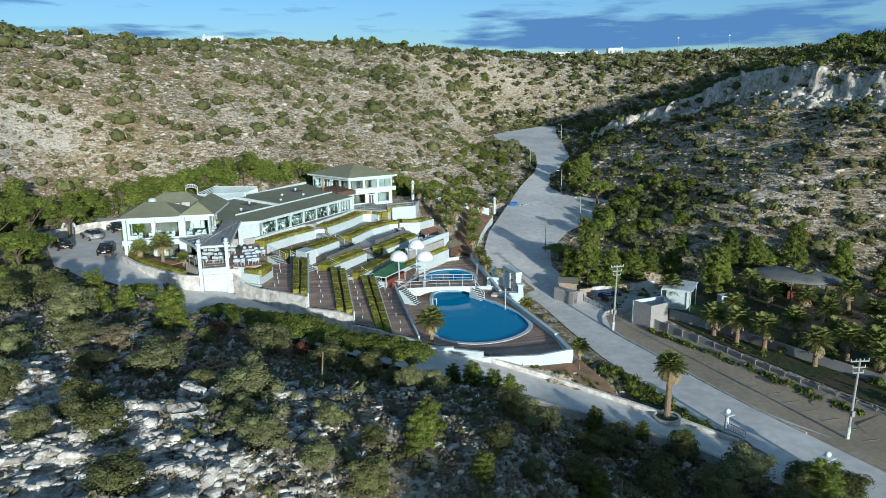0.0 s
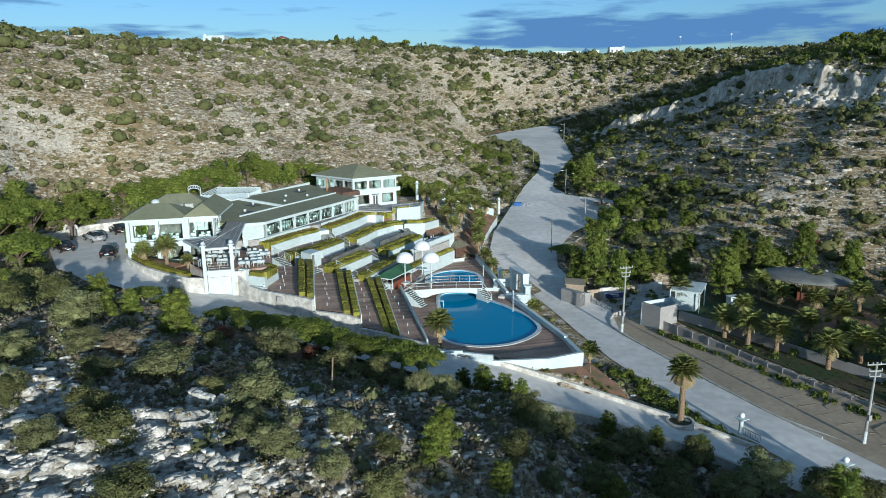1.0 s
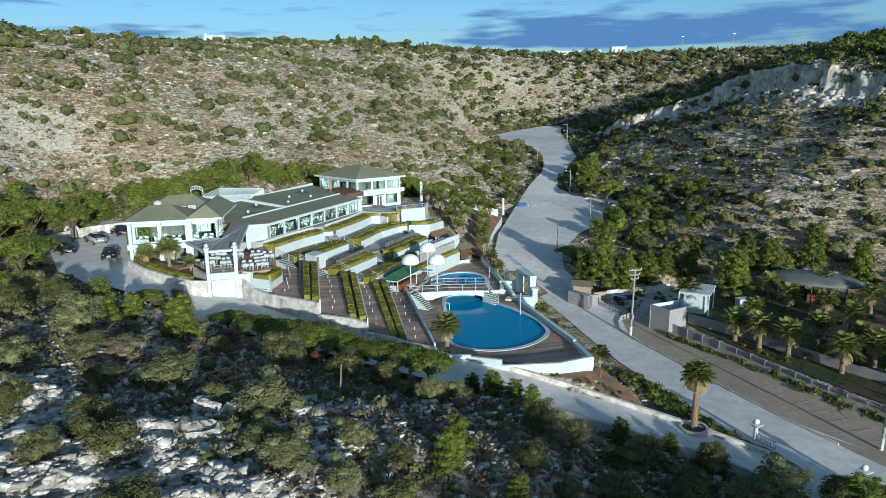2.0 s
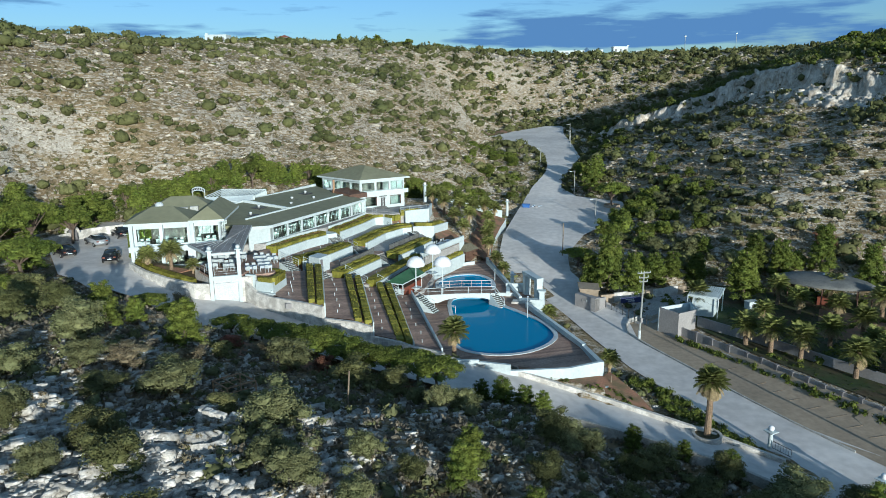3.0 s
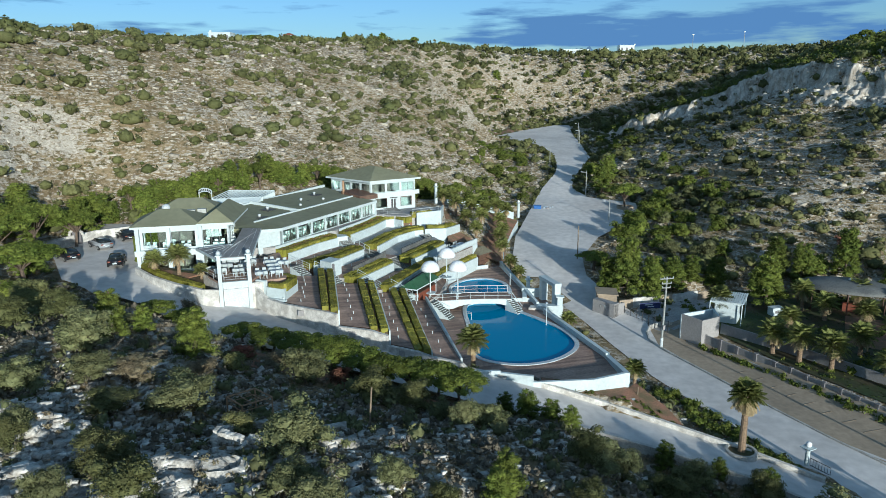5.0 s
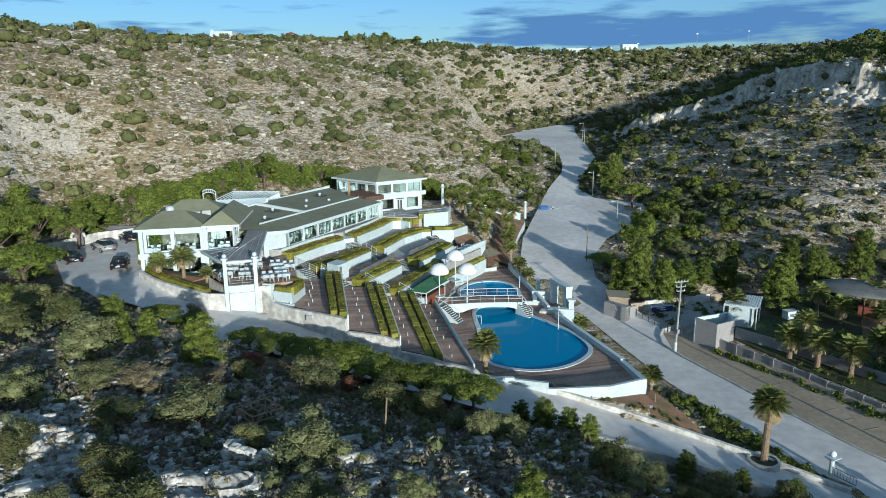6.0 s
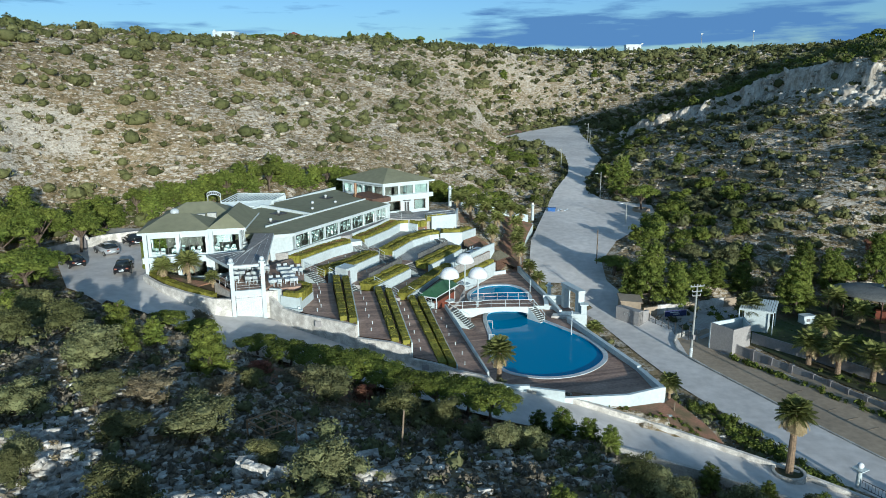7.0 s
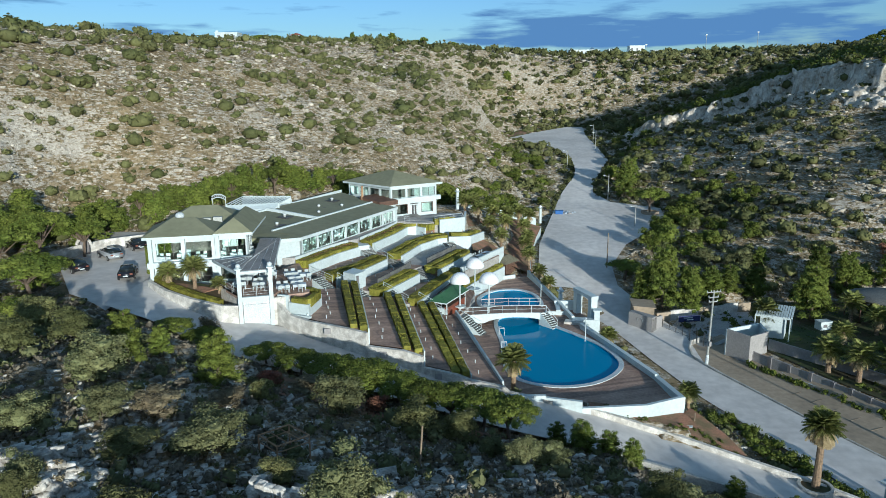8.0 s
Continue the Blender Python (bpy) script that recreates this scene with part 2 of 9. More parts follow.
# the hillside: pale limestone in broken bands, dry grass and thin scrub between
def hillside():
    m = bpy.data.materials.new("limestone_hillside")
    m.use_nodes = True
    n, l = m.node_tree.nodes, m.node_tree.links
    b = n["Principled BSDF"]
    b.inputs["Roughness"].default_value = 0.95
    b.inputs["Specular IOR Level"].default_value = 0.15
    geo = n.new("ShaderNodeNewGeometry")
    mp = n.new("ShaderNodeMapping")
    mp.inputs["Scale"].default_value = (1, 1, 1.5)
    l.new(geo.outputs["Position"], mp.inputs["Vector"])

    def noise_at(scale, detail, rough=0.6, dist=0.0, vec=mp.outputs["Vector"]):
        t = n.new("ShaderNodeTexNoise")
        t.inputs["Scale"].default_value, t.inputs["Detail"].default_value = scale, detail
        t.inputs["Roughness"].default_value, t.inputs["Distortion"].default_value = rough, dist
        l.new(vec, t.inputs["Vector"])
        return t.outputs["Fac"]

    def ramped(fac, stops):
        r = n.new("ShaderNodeValToRGB")
        while len(r.color_ramp.elements) < len(stops):
            r.color_ramp.elements.new(0.5)
        for e, (p, c) in zip(r.color_ramp.elements, stops):
            e.position, e.color = p, (*c, 1)
        l.new(fac, r.inputs["Fac"])
        return r.outputs["Color"]

    def mixed(fac, a, c):
        x = n.new("ShaderNodeMix")
        x.data_type = "RGBA"
        l.new(fac, x.inputs[0])
        l.new(a, x.inputs[6])
        l.new(c, x.inputs[7])
        return x.outputs[2]

    grass = ramped(noise_at(0.35, 8), [(0.3, (0.17, 0.125, 0.07)), (0.52, (0.30, 0.23, 0.135)), (0.7, (0.40, 0.32, 0.20))])
    tuft = ramped(noise_at(1.7, 7, 0.7), [(0.42, (0.095, 0.085, 0.04)), (0.58, (0.31, 0.235, 0.14))])
    ground = mixed(ramped(noise_at(0.8, 4), [(0.45, (0, 0, 0)), (0.6, (1, 1, 1))]), grass, tuft)
    stone = ramped(noise_at(1.5, 9, 0.75), [(0.3, (0.25, 0.215, 0.17)), (0.48, (0.47, 0.425, 0.35)), (0.64, (0.68, 0.64, 0.56))])
    beds = n.new("ShaderNodeMapping")
    beds.inputs["Scale"].default_value = (0.6, 0.6, 3.2)
    l.new(geo.outputs["Position"], beds.inputs["Vector"])
    both = n.new("ShaderNodeMix")
    both.inputs[0].default_value = 0.5
    l.new(noise_at(1.7, 10, 0.8, 0.2), both.inputs[2])
    l.new(noise_at(1.0, 8, 0.7, 0.3, beds.outputs["Vector"]), both.inputs[3])
    patch = both.outputs[0]
    large = noise_at(0.035, 3)
    add = n.new("ShaderNodeMath")
    add.operation = "MULTIPLY_ADD"
    add.inputs[1].default_value, add.inputs[2].default_value = 0.16, -0.08
    l.new(large, add.inputs[0])
    summed = n.new("ShaderNodeMath")
    l.new(patch, summed.inputs[0])
    l.new(add.outputs[0], summed.inputs[1])
    slope = n.new("ShaderNodeSeparateXYZ")
    l.new(geo.outputs["True Normal"], slope.inputs[0])
    steep = n.new("ShaderNodeMapRange")
    steep.inputs["From Min"].default_value, steep.inputs["From Max"].default_value = 0.66, 0.45
    steep.inputs["To Max"].default_value = 0.1
    l.new(slope.outputs["Z"], steep.inputs["Value"])
    total = n.new("ShaderNodeMath")
    l.new(summed.outputs[0], total.inputs[0])
    l.new(steep.outputs["Result"], total.inputs[1])
    mask = ramped(total.outputs[0], [(0.505, (0, 0, 0)), (0.53, (1, 1, 1))])
    l.new(mixed(mask, ground, stone), b.inputs["Base Color"])
    hgt = n.new("ShaderNodeMath")
    hgt.operation = "MULTIPLY_ADD"
    hgt.inputs[1].default_value = 0.5
    l.new(noise_at(2.0, 9, 0.75), hgt.inputs[0])
    l.new(summed.outputs[0], hgt.inputs[2])
    bp = n.new("ShaderNodeBump")
    bp.inputs["Strength"].default_value, bp.inputs["Distance"].default_value = 1.0, 0.45
    l.new(hgt.outputs[0], bp.inputs["Height"])
    l.new(bp.outputs["Normal"], b.inputs["Normal"])
    return m


HILL = hillside()


# ---- small building helpers ----
def finish(name, bm, mat, parent=None, smooth=False):
    me = bpy.data.meshes.new(name)
    bm.to_mesh(me)
    bm.free()
    for mm in (mat if isinstance(mat, (list, tuple)) else [mat]):
        me.materials.append(mm)
    if smooth:
        me.shade_smooth()
    ob = new(name, me)
    if parent:
        ob.parent = parent
        if parent.parent is None:
            ob.matrix_parent_inverse = parent.matrix_basis.inverted()
    return ob


def part(name, bm, mat, parent, label="", smooth=False):
    ob = finish(name, bm, mat, parent, smooth)
    return tagged(ob, label) if label else ob


def thing(name, at, label, category, group="", turn=0.0, kind=""):
    ob = new(name)
    ob.matrix_basis = pose(*at, 0, 0, turn)
    return tagged(ob, label, category, group, kind)


def mesh_np(name, verts, faces, mat, parent=None, smooth=False):
    """A mesh from arrays; faces is an (n, 3) or (n, 4) array."""
    me = bpy.data.meshes.new(name)
    k = faces.shape[1]
    me.vertices.add(len(verts))
    me.vertices.foreach_set("co", np.asarray(verts, np.float32).ravel())
    me.loops.add(faces.size)
    me.loops.foreach_set("vertex_index", np.asarray(faces, np.int32).ravel())
    me.polygons.add(len(faces))
    me.polygons.foreach_set("loop_start", np.arange(len(faces), dtype=np.int32) * k)
    me.update(calc_edges=True)
    me.materials.append(mat)
    if smooth:
        me.shade_smooth()
    ob = new(name, me)
    if parent:
        ob.parent = parent
        if parent.parent is None:
            ob.matrix_parent_inverse = parent.matrix_basis.inverted()
    return ob


def box(bm, lo, hi, m=None):
    v = [Vector((x, y, z)) for x in (lo[0], hi[0]) for y in (lo[1], hi[1]) for z in (lo[2], hi[2])]
    if m:
        v = [m @ p for p in v]
    v = [bm.verts.new(p) for p in v]
    for f in ((0, 1, 3, 2), (4, 6, 7, 5), (0, 4, 5, 1), (2, 3, 7, 6), (0, 2, 6, 4), (1, 5, 7, 3)):
        bm.faces.new([v[i] for i in f])
    return bm


def boxed(lo, hi, m=None):
    return box(bmesh.new(), lo, hi, m)


def prism(bm, poly, z0, z1):
    """An upright solid over a plan; z1 (and z0) may be one height or one for each corner."""
    za = z0 if isinstance(z0, (list, tuple)) else [z0] * len(poly)
    zb = z1 if isinstance(z1, (list, tuple)) else [z1] * len(poly)
    area = sum(p[0] * q[1] - q[0] * p[1] for p, q in zip(poly, list(poly[1:]) + [poly[0]]))
    order = range(len(poly)) if area > 0 else range(len(poly) - 1, -1, -1)
    lo = [bm.verts.new((poly[i][0], poly[i][1], za[i])) for i in order]
    hi = [bm.verts.new((poly[i][0], poly[i][1], zb[i])) for i in order]
    k = len(lo)
    bm.faces.new(hi)
    bm.faces.new(lo[::-1])
    for i in range(k):
        j = (i + 1) % k
        bm.faces.new((lo[i], lo[j], hi[j], hi[i]))
    return bm


def prismed(poly, z0, z1):
    return prism(bmesh.new(), poly, z0, z1)


def tube(bm, a, b, r0, r1=None, sides=8):
    a, b = Vector(a), Vector(b)
    m = Matrix.Translation((a + b) / 2) @ (b - a).to_track_quat("Z", "Y").to_matrix().to_4x4()
    bmesh.ops.create_cone(bm, cap_ends=True, segments=sides, radius1=r0, radius2=r0 if r1 is None else r1, depth=(b - a).length, matrix=m)
    return bm


def ball(bm, c, r, sub=2, squash=(1, 1, 1)):
    bmesh.ops.create_icosphere(bm, subdivisions=sub, radius=r, matrix=Matrix.Translation(c) @ Matrix.Diagonal((*squash, 1)))
    return bm


def wall_line(bm, pts, thick, z0, side=1):
    """A wall along a line of (x, y, top) points with thickness to one side, mitred at the bends."""
    p = [Vector((q[0], q[1])) for q in pts]
    off = []
    for i in range(len(p)):
        d = [(p[j + 1] - p[j]).normalized() for j in (i - 1, i) if 0 <= j < len(p) - 1]
        nv = sum((Vector((-e.y, e.x)) for e in d), Vector((0, 0)))
        nv = nv.normalized()
        k = 1 / max(0.5, nv.dot(Vector((-d[0].y, d[0].x))))
        off.append(p[i] + nv * thick * side * k)
    for i in range(len(p) - 1):
        quad = [p[i], p[i + 1], off[i + 1], off[i]]
        prism(bm, [tuple(q) for q in quad], z0 if not isinstance(z0, (list, tuple)) else [z0[i], z0[i + 1], z0[i + 1], z0[i]],
              [pts[i][2], pts[i + 1][2], pts[i + 1][2], pts[i][2]])
    return bm


# ---- the lie of the land ----
def hash2(ix, iy, seed):
    h = np.sin(ix * 127.1 + iy * 311.7 + seed * 74.7) * 43758.5453
    return h - np.floor(h)


def value_noise(x, y, seed=0):
    ix, iy = np.floor(x), np.floor(y)
    fx, fy = x - ix, y - iy
    fx, fy = fx * fx * (3 - 2 * fx), fy * fy * (3 - 2 * fy)
    a, b = hash2(ix, iy, seed), hash2(ix + 1, iy, seed)
    c, d = hash2(ix, iy + 1, seed), hash2(ix + 1, iy + 1, seed)
    return (a * (1 - fx) + b * fx) * (1 - fy) + (c * (1 - fx) + d * fx) * fy - 0.5


def line_distance(x, y, pts):
    """Distance to a line of points, and the third value of the points carried along it."""
    best = np.full(np.shape(x), 1e9)
    val = np.zeros(np.shape(x))
    for a, b in zip(pts[:-1], pts[1:]):
        dx, dy = b[0] - a[0], b[1] - a[1]
        t = np.clip(((x - a[0]) * dx + (y - a[1]) * dy) / (dx * dx + dy * dy), 0, 1)
        d = np.hypot(x - a[0] - t * dx, y - a[1] - t * dy)
        near = d < best
        best = np.where(near, d, best)
        if len(a) > 2:
            val = np.where(near, a[2] + t * (b[2] - a[2]), val)
    return best, val


def inside(x, y, poly):
    hit = np.zeros(np.shape(x), bool)
    for a, b in zip(poly, poly[1:] + poly[:1]):
        cross = ((a[1] > y) != (b[1] > y)) & (x < (b[0] - a[0]) * (y - a[1]) / ((b[1] - a[1]) or 1e-9) + a[0])
        hit ^= cross
    return hit


def smin(a, b, k):
    h = np.clip(0.5 + 0.5 * (b - a) / k, 0, 1)
    return b * (1 - h) + a * h - k * h * (1 - h)


def smax(a, b, k):
    return -smin(-a, -b, k)


def step01(a, b, v):
    t = np.clip((v - a) / (b - a), 0, 1)
    return t * t * (3 - 2 * t)


# cross sections of the valley road: y, left edge, right edge, height
ROAD = [(-60, 62, 76, -8), (20, 41, 52, -5.6), (45, 33.5, 45, -4.8), (62, 26.8, 38.3, -4.3), (70, 23.5, 31.4, -4.1), (76, 20.9, 28.4, -4.0), (84, 17.6, 24.9, -3.9),
        (94, 14.6, 20.8, -3.7), (102, 12.2, 21.0, -3.3), (110, 9.2, 18.5, -2.7), (120, 4.4, 15.2, -1.3), (128, 3.2, 15.7, -0.1),
        (140, 4.4, 20.6, 0.9), (149, 6.2, 26.6, 1.4), (160, 8.6, 33.0, 2.3), (168, 10.4, 34.0, 3.0), (174, 11.6, 24, 3.4), (182, 13.6, 21.2, 4.4), (189, 15.8, 22.2, 5.3),
        (198, 18.8, 25, 6.5), (206, 20.0, 27.4, 7.4), (220, 21.0, 31.6, 8.4), (237, 20.0, 32.4, 9.4), (250, 17.6, 33.2, 9.9), (264, 11.5, 34, 10.4), (275, 3.5, 34.4, 10.7), (286, 9.5, 35, 11.1), (299, 19.0, 36.5, 11.9), (312, 31, 37.5, 12.8)]
# cross sections of the drive: low edge, high edge, height
DRIVE = [((-46.4, 78.5), (-46, 90), 8.3), ((-40.4, 76.3), (-41, 84.4), 7.4), ((-34, 73.5), (-33.6, 81.6), 5.7), ((-27, 71.5), (-26.5, 81.5), 4.6),
         ((-20, 70), (-18.5, 78.6), 3.8), ((-13, 67.6), (-12.5, 74.9), 2.8), ((-4.2, 65), (-4.6, 72.4), 1.7), ((2.5, 65), (3.5, 71), 0.2),
         ((9, 64.3), (9, 70.4), -1.3), ((14, 62.8), (14.3, 68.2), -2.1), ((20.7, 60), (20.5, 65.2), -3.0), ((26.5, 56), (26.8, 61.3), -3.9), ((36, 46), (38, 51), -4.7)]
CAR_PARK = [(-63, 112), (-57, 112), (-50, 98), (-46, 90), (-46.2, 78.5), (-52, 82), (-59, 92)]
LEFT_FOOT_RISE = (-0.495, 0.251, -40.4)
RIGHT_FOOT = [(66, -150), (66, 0), (70, 50), (78, 85), (66, 112), (44, 121), (33, 142), (34, 165), (27, 190), (30.5, 215), (38, 245), (46, 280), (60, 330), (110, 420)]
RIGHT_HILL = RIGHT_FOOT + [(600, 420), (600, -150)]
CLIFF = [(40, 264, 2), (60, 243, 4), (80, 224, 5.5), (86, 196, 6.5), (99, 168, 5), (118, 140, 3)]
CLIFF_TOP = CLIFF + [(220, 140), (220, 320), (60, 300)]
FLOOR_Y = [-300, 20, 62, 94, 110, 128, 152, 174, 205, 240, 285, 330]
FLOOR_Z = [-20, -5.6, -4.3, -3.7, -2.7, -0.2, 1.6, 3.4, 7.3, 9.6, 11, 14]
SPINE = [(-54, 96, 8.4), (-40, 98, 8.6), (-32, 112, 8.6), (-24, 130, 8.6), (-10, 137, 7.4), (1, 133, 3.0)]
RESORT = [(-43, 89), (-39, 83), (-33, 83.5), (-29, 84.5), (-24, 82.2), (-19, 79.2), (-13, 76.5), (-8.5, 74.3), (3, 74.4), (10.5, 75.6), (11, 82), (5, 97), (2.5, 104), (-0.5, 117), (-6, 121), (-13, 126), (-22, 128), (-32, 115), (-41, 98)]
road_line = [((r[1] + r[2]) / 2, r[0], r[3]) for r in ROAD]
drive_line = [((a[0] + b[0]) / 2, (a[1] + b[1]) / 2, z) for a, b, z in DRIVE]
road_poly = [(r[1], r[0]) for r in ROAD] + [(r[2], r[0]) for r in ROAD[::-1]]
drive_poly = [a for a, b, z in DRIVE] + [b for a, b, z in DRIVE[::-1]]
BANK = [(3.2, 71.9), (9, 71.2), (14.3, 69.0), (17, 68.0), (16.2, 71), (13.2, 75.5), (12.3, 73.9), (3, 74.4)]
STRIP_NEAR = [(21.0, 101), (20.8, 94.7), (24.9, 84), (28.4, 76), (31.4, 70), (34.6, 64.5), (40, 55.5), (46, 45)]
STRIP_FAR = [(25.8, 102.4), (27.2, 98.5), (29.5, 93.7), (32.9, 85.3), (38.1, 75.8), (42.8, 67.4), (48.5, 57), (56, 44)]
strip_poly = STRIP_NEAR + STRIP_FAR[::-1]
GARDEN = [(26, 104), (30, 94.5), (33.5, 86), (38.6, 76.6), (43.4, 68.2), (49, 58), (70, 60), (74, 84), (64, 109), (46, 117), (30, 116)]


def edge_distance(x, y, poly):
    d, _ = line_distance(x, y, poly + poly[:1])
    return np.where(inside(x, y, poly), 0.0, d)


def land(x, y, rough=True):
    """Height of the ground."""
    x, y = np.asarray(x, float), np.asarray(y, float)
    floor_z = np.interp(y, FLOOR_Y, FLOOR_Z)
    r = np.hypot(x, y)
    cap = 42 + 5.5 * step01(215, 320, r) + 2.5 * value_noise(x / 40, y / 40, 3) - 7 * np.exp(-((x + 42) ** 2 + (y - 245) ** 2) / 1300)
    left = smin(LEFT_FOOT_RISE[0] * x + LEFT_FOOT_RISE[1] * y + LEFT_FOOT_RISE[2] + 3 * value_noise(x / 30, y / 30, 5), cap, 9)
    left = left - 12 * np.exp(-((x - 3) / 13) ** 2 - ((y - 250) / 27) ** 2)
    left = np.where(y < 40, left - (40 - y) * 0.4, left)
    z = smax(left, floor_z, 3)
    d, _ = line_distance(x, y, RIGHT_FOOT)
    d = np.where(inside(x, y, RIGHT_HILL), d, -d)
    capr = 41 + 8 * step01(55, 120, x) + 3 * value_noise(x / 35, y / 35, 8)
    right = smin(floor_z + 0.36 * d + 2.2 * value_noise(x / 22, y / 22, 9) * step01(0, 15, d), capr, 9)
    dc, hc = line_distance(x, y, CLIFF)
    up = inside(x, y, CLIFF_TOP)
    dc = dc + 5 * value_noise(x / 9, y / 9, 41) + 2.6 * value_noise(x / 3.5, y / 3.5, 42)
    right = right + np.where(up, hc * step01(0, 3.0, dc) * np.exp(-np.clip(dc - 3, 0, None) / 28), 0)
    z = np.where(d > 0, smax(right, z, 2), z)
    fore = 8.9 - (0.13 + 0.07 * step01(42, 60, y)) * (x + 17.5) - 0.17 * np.clip(y - 41, 0, None) - np.clip(x - 3, 0, None) * 0.36
    fore = smin(fore + 1.5 * value_noise(x / 11, y / 11, 12), 10.4 - np.clip(24 - y, 0, 90) * 0.2 + 0 * x, 2.5)
    fore = fore - np.clip(y - 70, 0, None) * 0.35
    z = np.where(y < 110, smax(z, fore, 2), z)
    ds, zs = line_distance(x, y, SPINE)
    z = smax(z, zs - 0.45 * np.clip(ds - 9, 0, None), 1.0)
    z = smax(z, -6 + 52 * step01(250, 395, r) + 3 * value_noise(x / 50, y / 50, 31), 4)
    made = np.full(np.shape(x), 99.0)
    if rough:
        bumps = 1.1 * value_noise(x / 6.5, y / 6.5, 21) + 0.55 * value_noise(x / 2.6 + 7, y / 2.6, 22) + 0.3 * value_noise(x / 1.3, y / 1.3 + 3, 23)
    for poly, line, soft in ((CAR_PARK, [(-62, 112, 8.9), (-46, 80, 8.2)], 24), (road_poly, road_line, 7), (drive_poly, drive_line, 3.5), (strip_poly, [(22, 100, -3.8), (36, 74, -4.1), (50, 50, -4.6)], 3), (GARDEN, [(28, 105, -3.0), (60, 80, -2.6)], 3),
                             (BANK, [(2, 73, 0.3), (12.5, 73.2, -0.75), (18, 69, -2.5)], 1.2)):
        e = edge_distance(x, y, poly)
        _, zl = line_distance(x, y, line)
        w = 1 - step01(0.3, soft + 10 * step01(215, 250, y) + 45 * step01(262, 300, y), e)
        z = z * (1 - w) + (zl - (0.4 if poly is drive_poly else 0.12 + 0.4 * step01(125, 150, y))) * w
        made = np.minimum(made, e)
    if rough:
        er = edge_distance(x, y, RESORT)
        z = z + bumps * step01(0.5, 4, made) * step01(0, 4, er)
    z = np.where(inside(x, y, RESORT), np.minimum(z, -3.0), z)
    # unseen ridge added behind the camera to shade the near slope and drive
    across = 0.906 * x + 0.423 * y
    shade_spur = 30.2 + 5.2 * (1 - step01(24, 34, across)) - 0.35 * np.abs(y + 100) - 1.3 * np.clip(13 - across, 0, None) - 1.1 * np.clip(across - 47, 0, None) + 5 * value_noise(x / 7, y / 7, 51)
    z = np.where(y < 0, smax(z, shade_spur, 2), z)
    far = step01(650, 2600, r)
    return z * (1 - far) + far * -60


def spaced(lo, hi, core_lo, core_hi, fine, grow):
    pts = list(np.arange(core_lo, core_hi, fine))
    s, p = fine, core_hi
    while p < hi:
        pts.append(p)
        s = min(s * grow, 220)
        p += s
    s, p, low = fine, core_lo, []
    while p > lo:
        s = min(s * grow, 220)
        p -= s
        low.append(p)
    return np.array(low[::-1] + pts)


gx, gy = spaced(-3200, 3200, -105, 120, 0.85, 1.12), spaced(-2500, 4200, 18, 300, 0.95, 1.12)
X, Y = np.meshgrid(gx, gy)
Z = land(X, Y)
idx = np.arange(X.size).reshape(X.shape)
quads = np.stack([idx[:-1, :-1], idx[:-1, 1:], idx[1:, 1:], idx[1:, :-1]], -1).reshape(-1, 4)
ground = mesh_np("ground", np.stack([X, Y, Z], -1).reshape(-1, 3), quads, HILL, smooth=True)
flat_face = np.zeros(len(quads), bool)
zq = Z.ravel()[quads]
flat_face[:] = (zq.max(1) - zq.min(1)) < 0.75
ground.data.polygons.foreach_set("use_smooth", flat_face)
tagged(ground, "rocky limestone hillside with dry grass and scrub", "ground", kind="structure")


def strip_mesh(name, rows, mat, label, category, lift=0.0, cross=6):
    """A road surface from rows of (left point, right point, height)."""
    bm = bmesh.new()
    rings = []
    fine = []
    for (a, b, z), (c, d, w) in zip(rows[:-1], rows[1:]):
        for k in range(4):
            t = k / 4
            fine.append(((a[0] + (c[0] - a[0]) * t, a[1] + (c[1] - a[1]) * t), (b[0] + (d[0] - b[0]) * t, b[1] + (d[1] - b[1]) * t), z + (w - z) * t))
    fine.append(rows[-1])
    for a, b, z in fine:
        rings.append([bm.verts.new((a[0] + (b[0] - a[0]) * k / cross, a[1] + (b[1] - a[1]) * k / cross, z + lift)) for k in range(cross + 1)])
    for p, q in zip(rings[:-1], rings[1:]):
        for k in range(cross):
            bm.faces.new((p[k], p[k + 1], q[k + 1], q[k]))
    bmesh.ops.recalc_face_normals(bm, faces=bm.faces)
    if sum(f.normal.z for f in bm.faces) < 0:
        bmesh.ops.reverse_faces(bm, faces=bm.faces)
    return tagged(finish(name, bm, mat, smooth=True), label, category, kind="structure")


road = strip_mesh("road", [((r[1], r[0]), (r[2], r[0]), r[3]) for r in ROAD], ASPHALT, "pale dusty concrete road up the valley", "road")
drive = strip_mesh("driveway", DRIVE, ASPHALT, "pale concrete driveway below the retaining wall", "road", 0.02)


# ---- leaves ----
rng = np.random.default_rng(7)


def cards(points, normals, size, r=rng, lean=0.7, narrow=0.6):
    """Small leaf quads at points, roughly facing normals."""
    k = len(points)
    nrm = normals + r.normal(0, lean, (k, 3))
    nrm /= np.linalg.norm(nrm, axis=1, keepdims=True) + 1e-9
    ref = r.normal(0, 1, (k, 3))
    u = np.cross(nrm, ref)
    u /= np.linalg.norm(u, axis=1, keepdims=True) + 1e-9
    v = np.cross(nrm, u)
    s = (size * r.uniform(0.6, 1.3, k))[:, None]
    u, v = u * s * 0.5, v * s * 0.5 * narrow
    verts = np.stack([points - u - v, points + u - v * 0.6, points + u * 1.1 + v, points - u * 0.8 + v], 1).reshape(-1, 3)
    return verts, np.arange(4 * k).reshape(-1, 4)


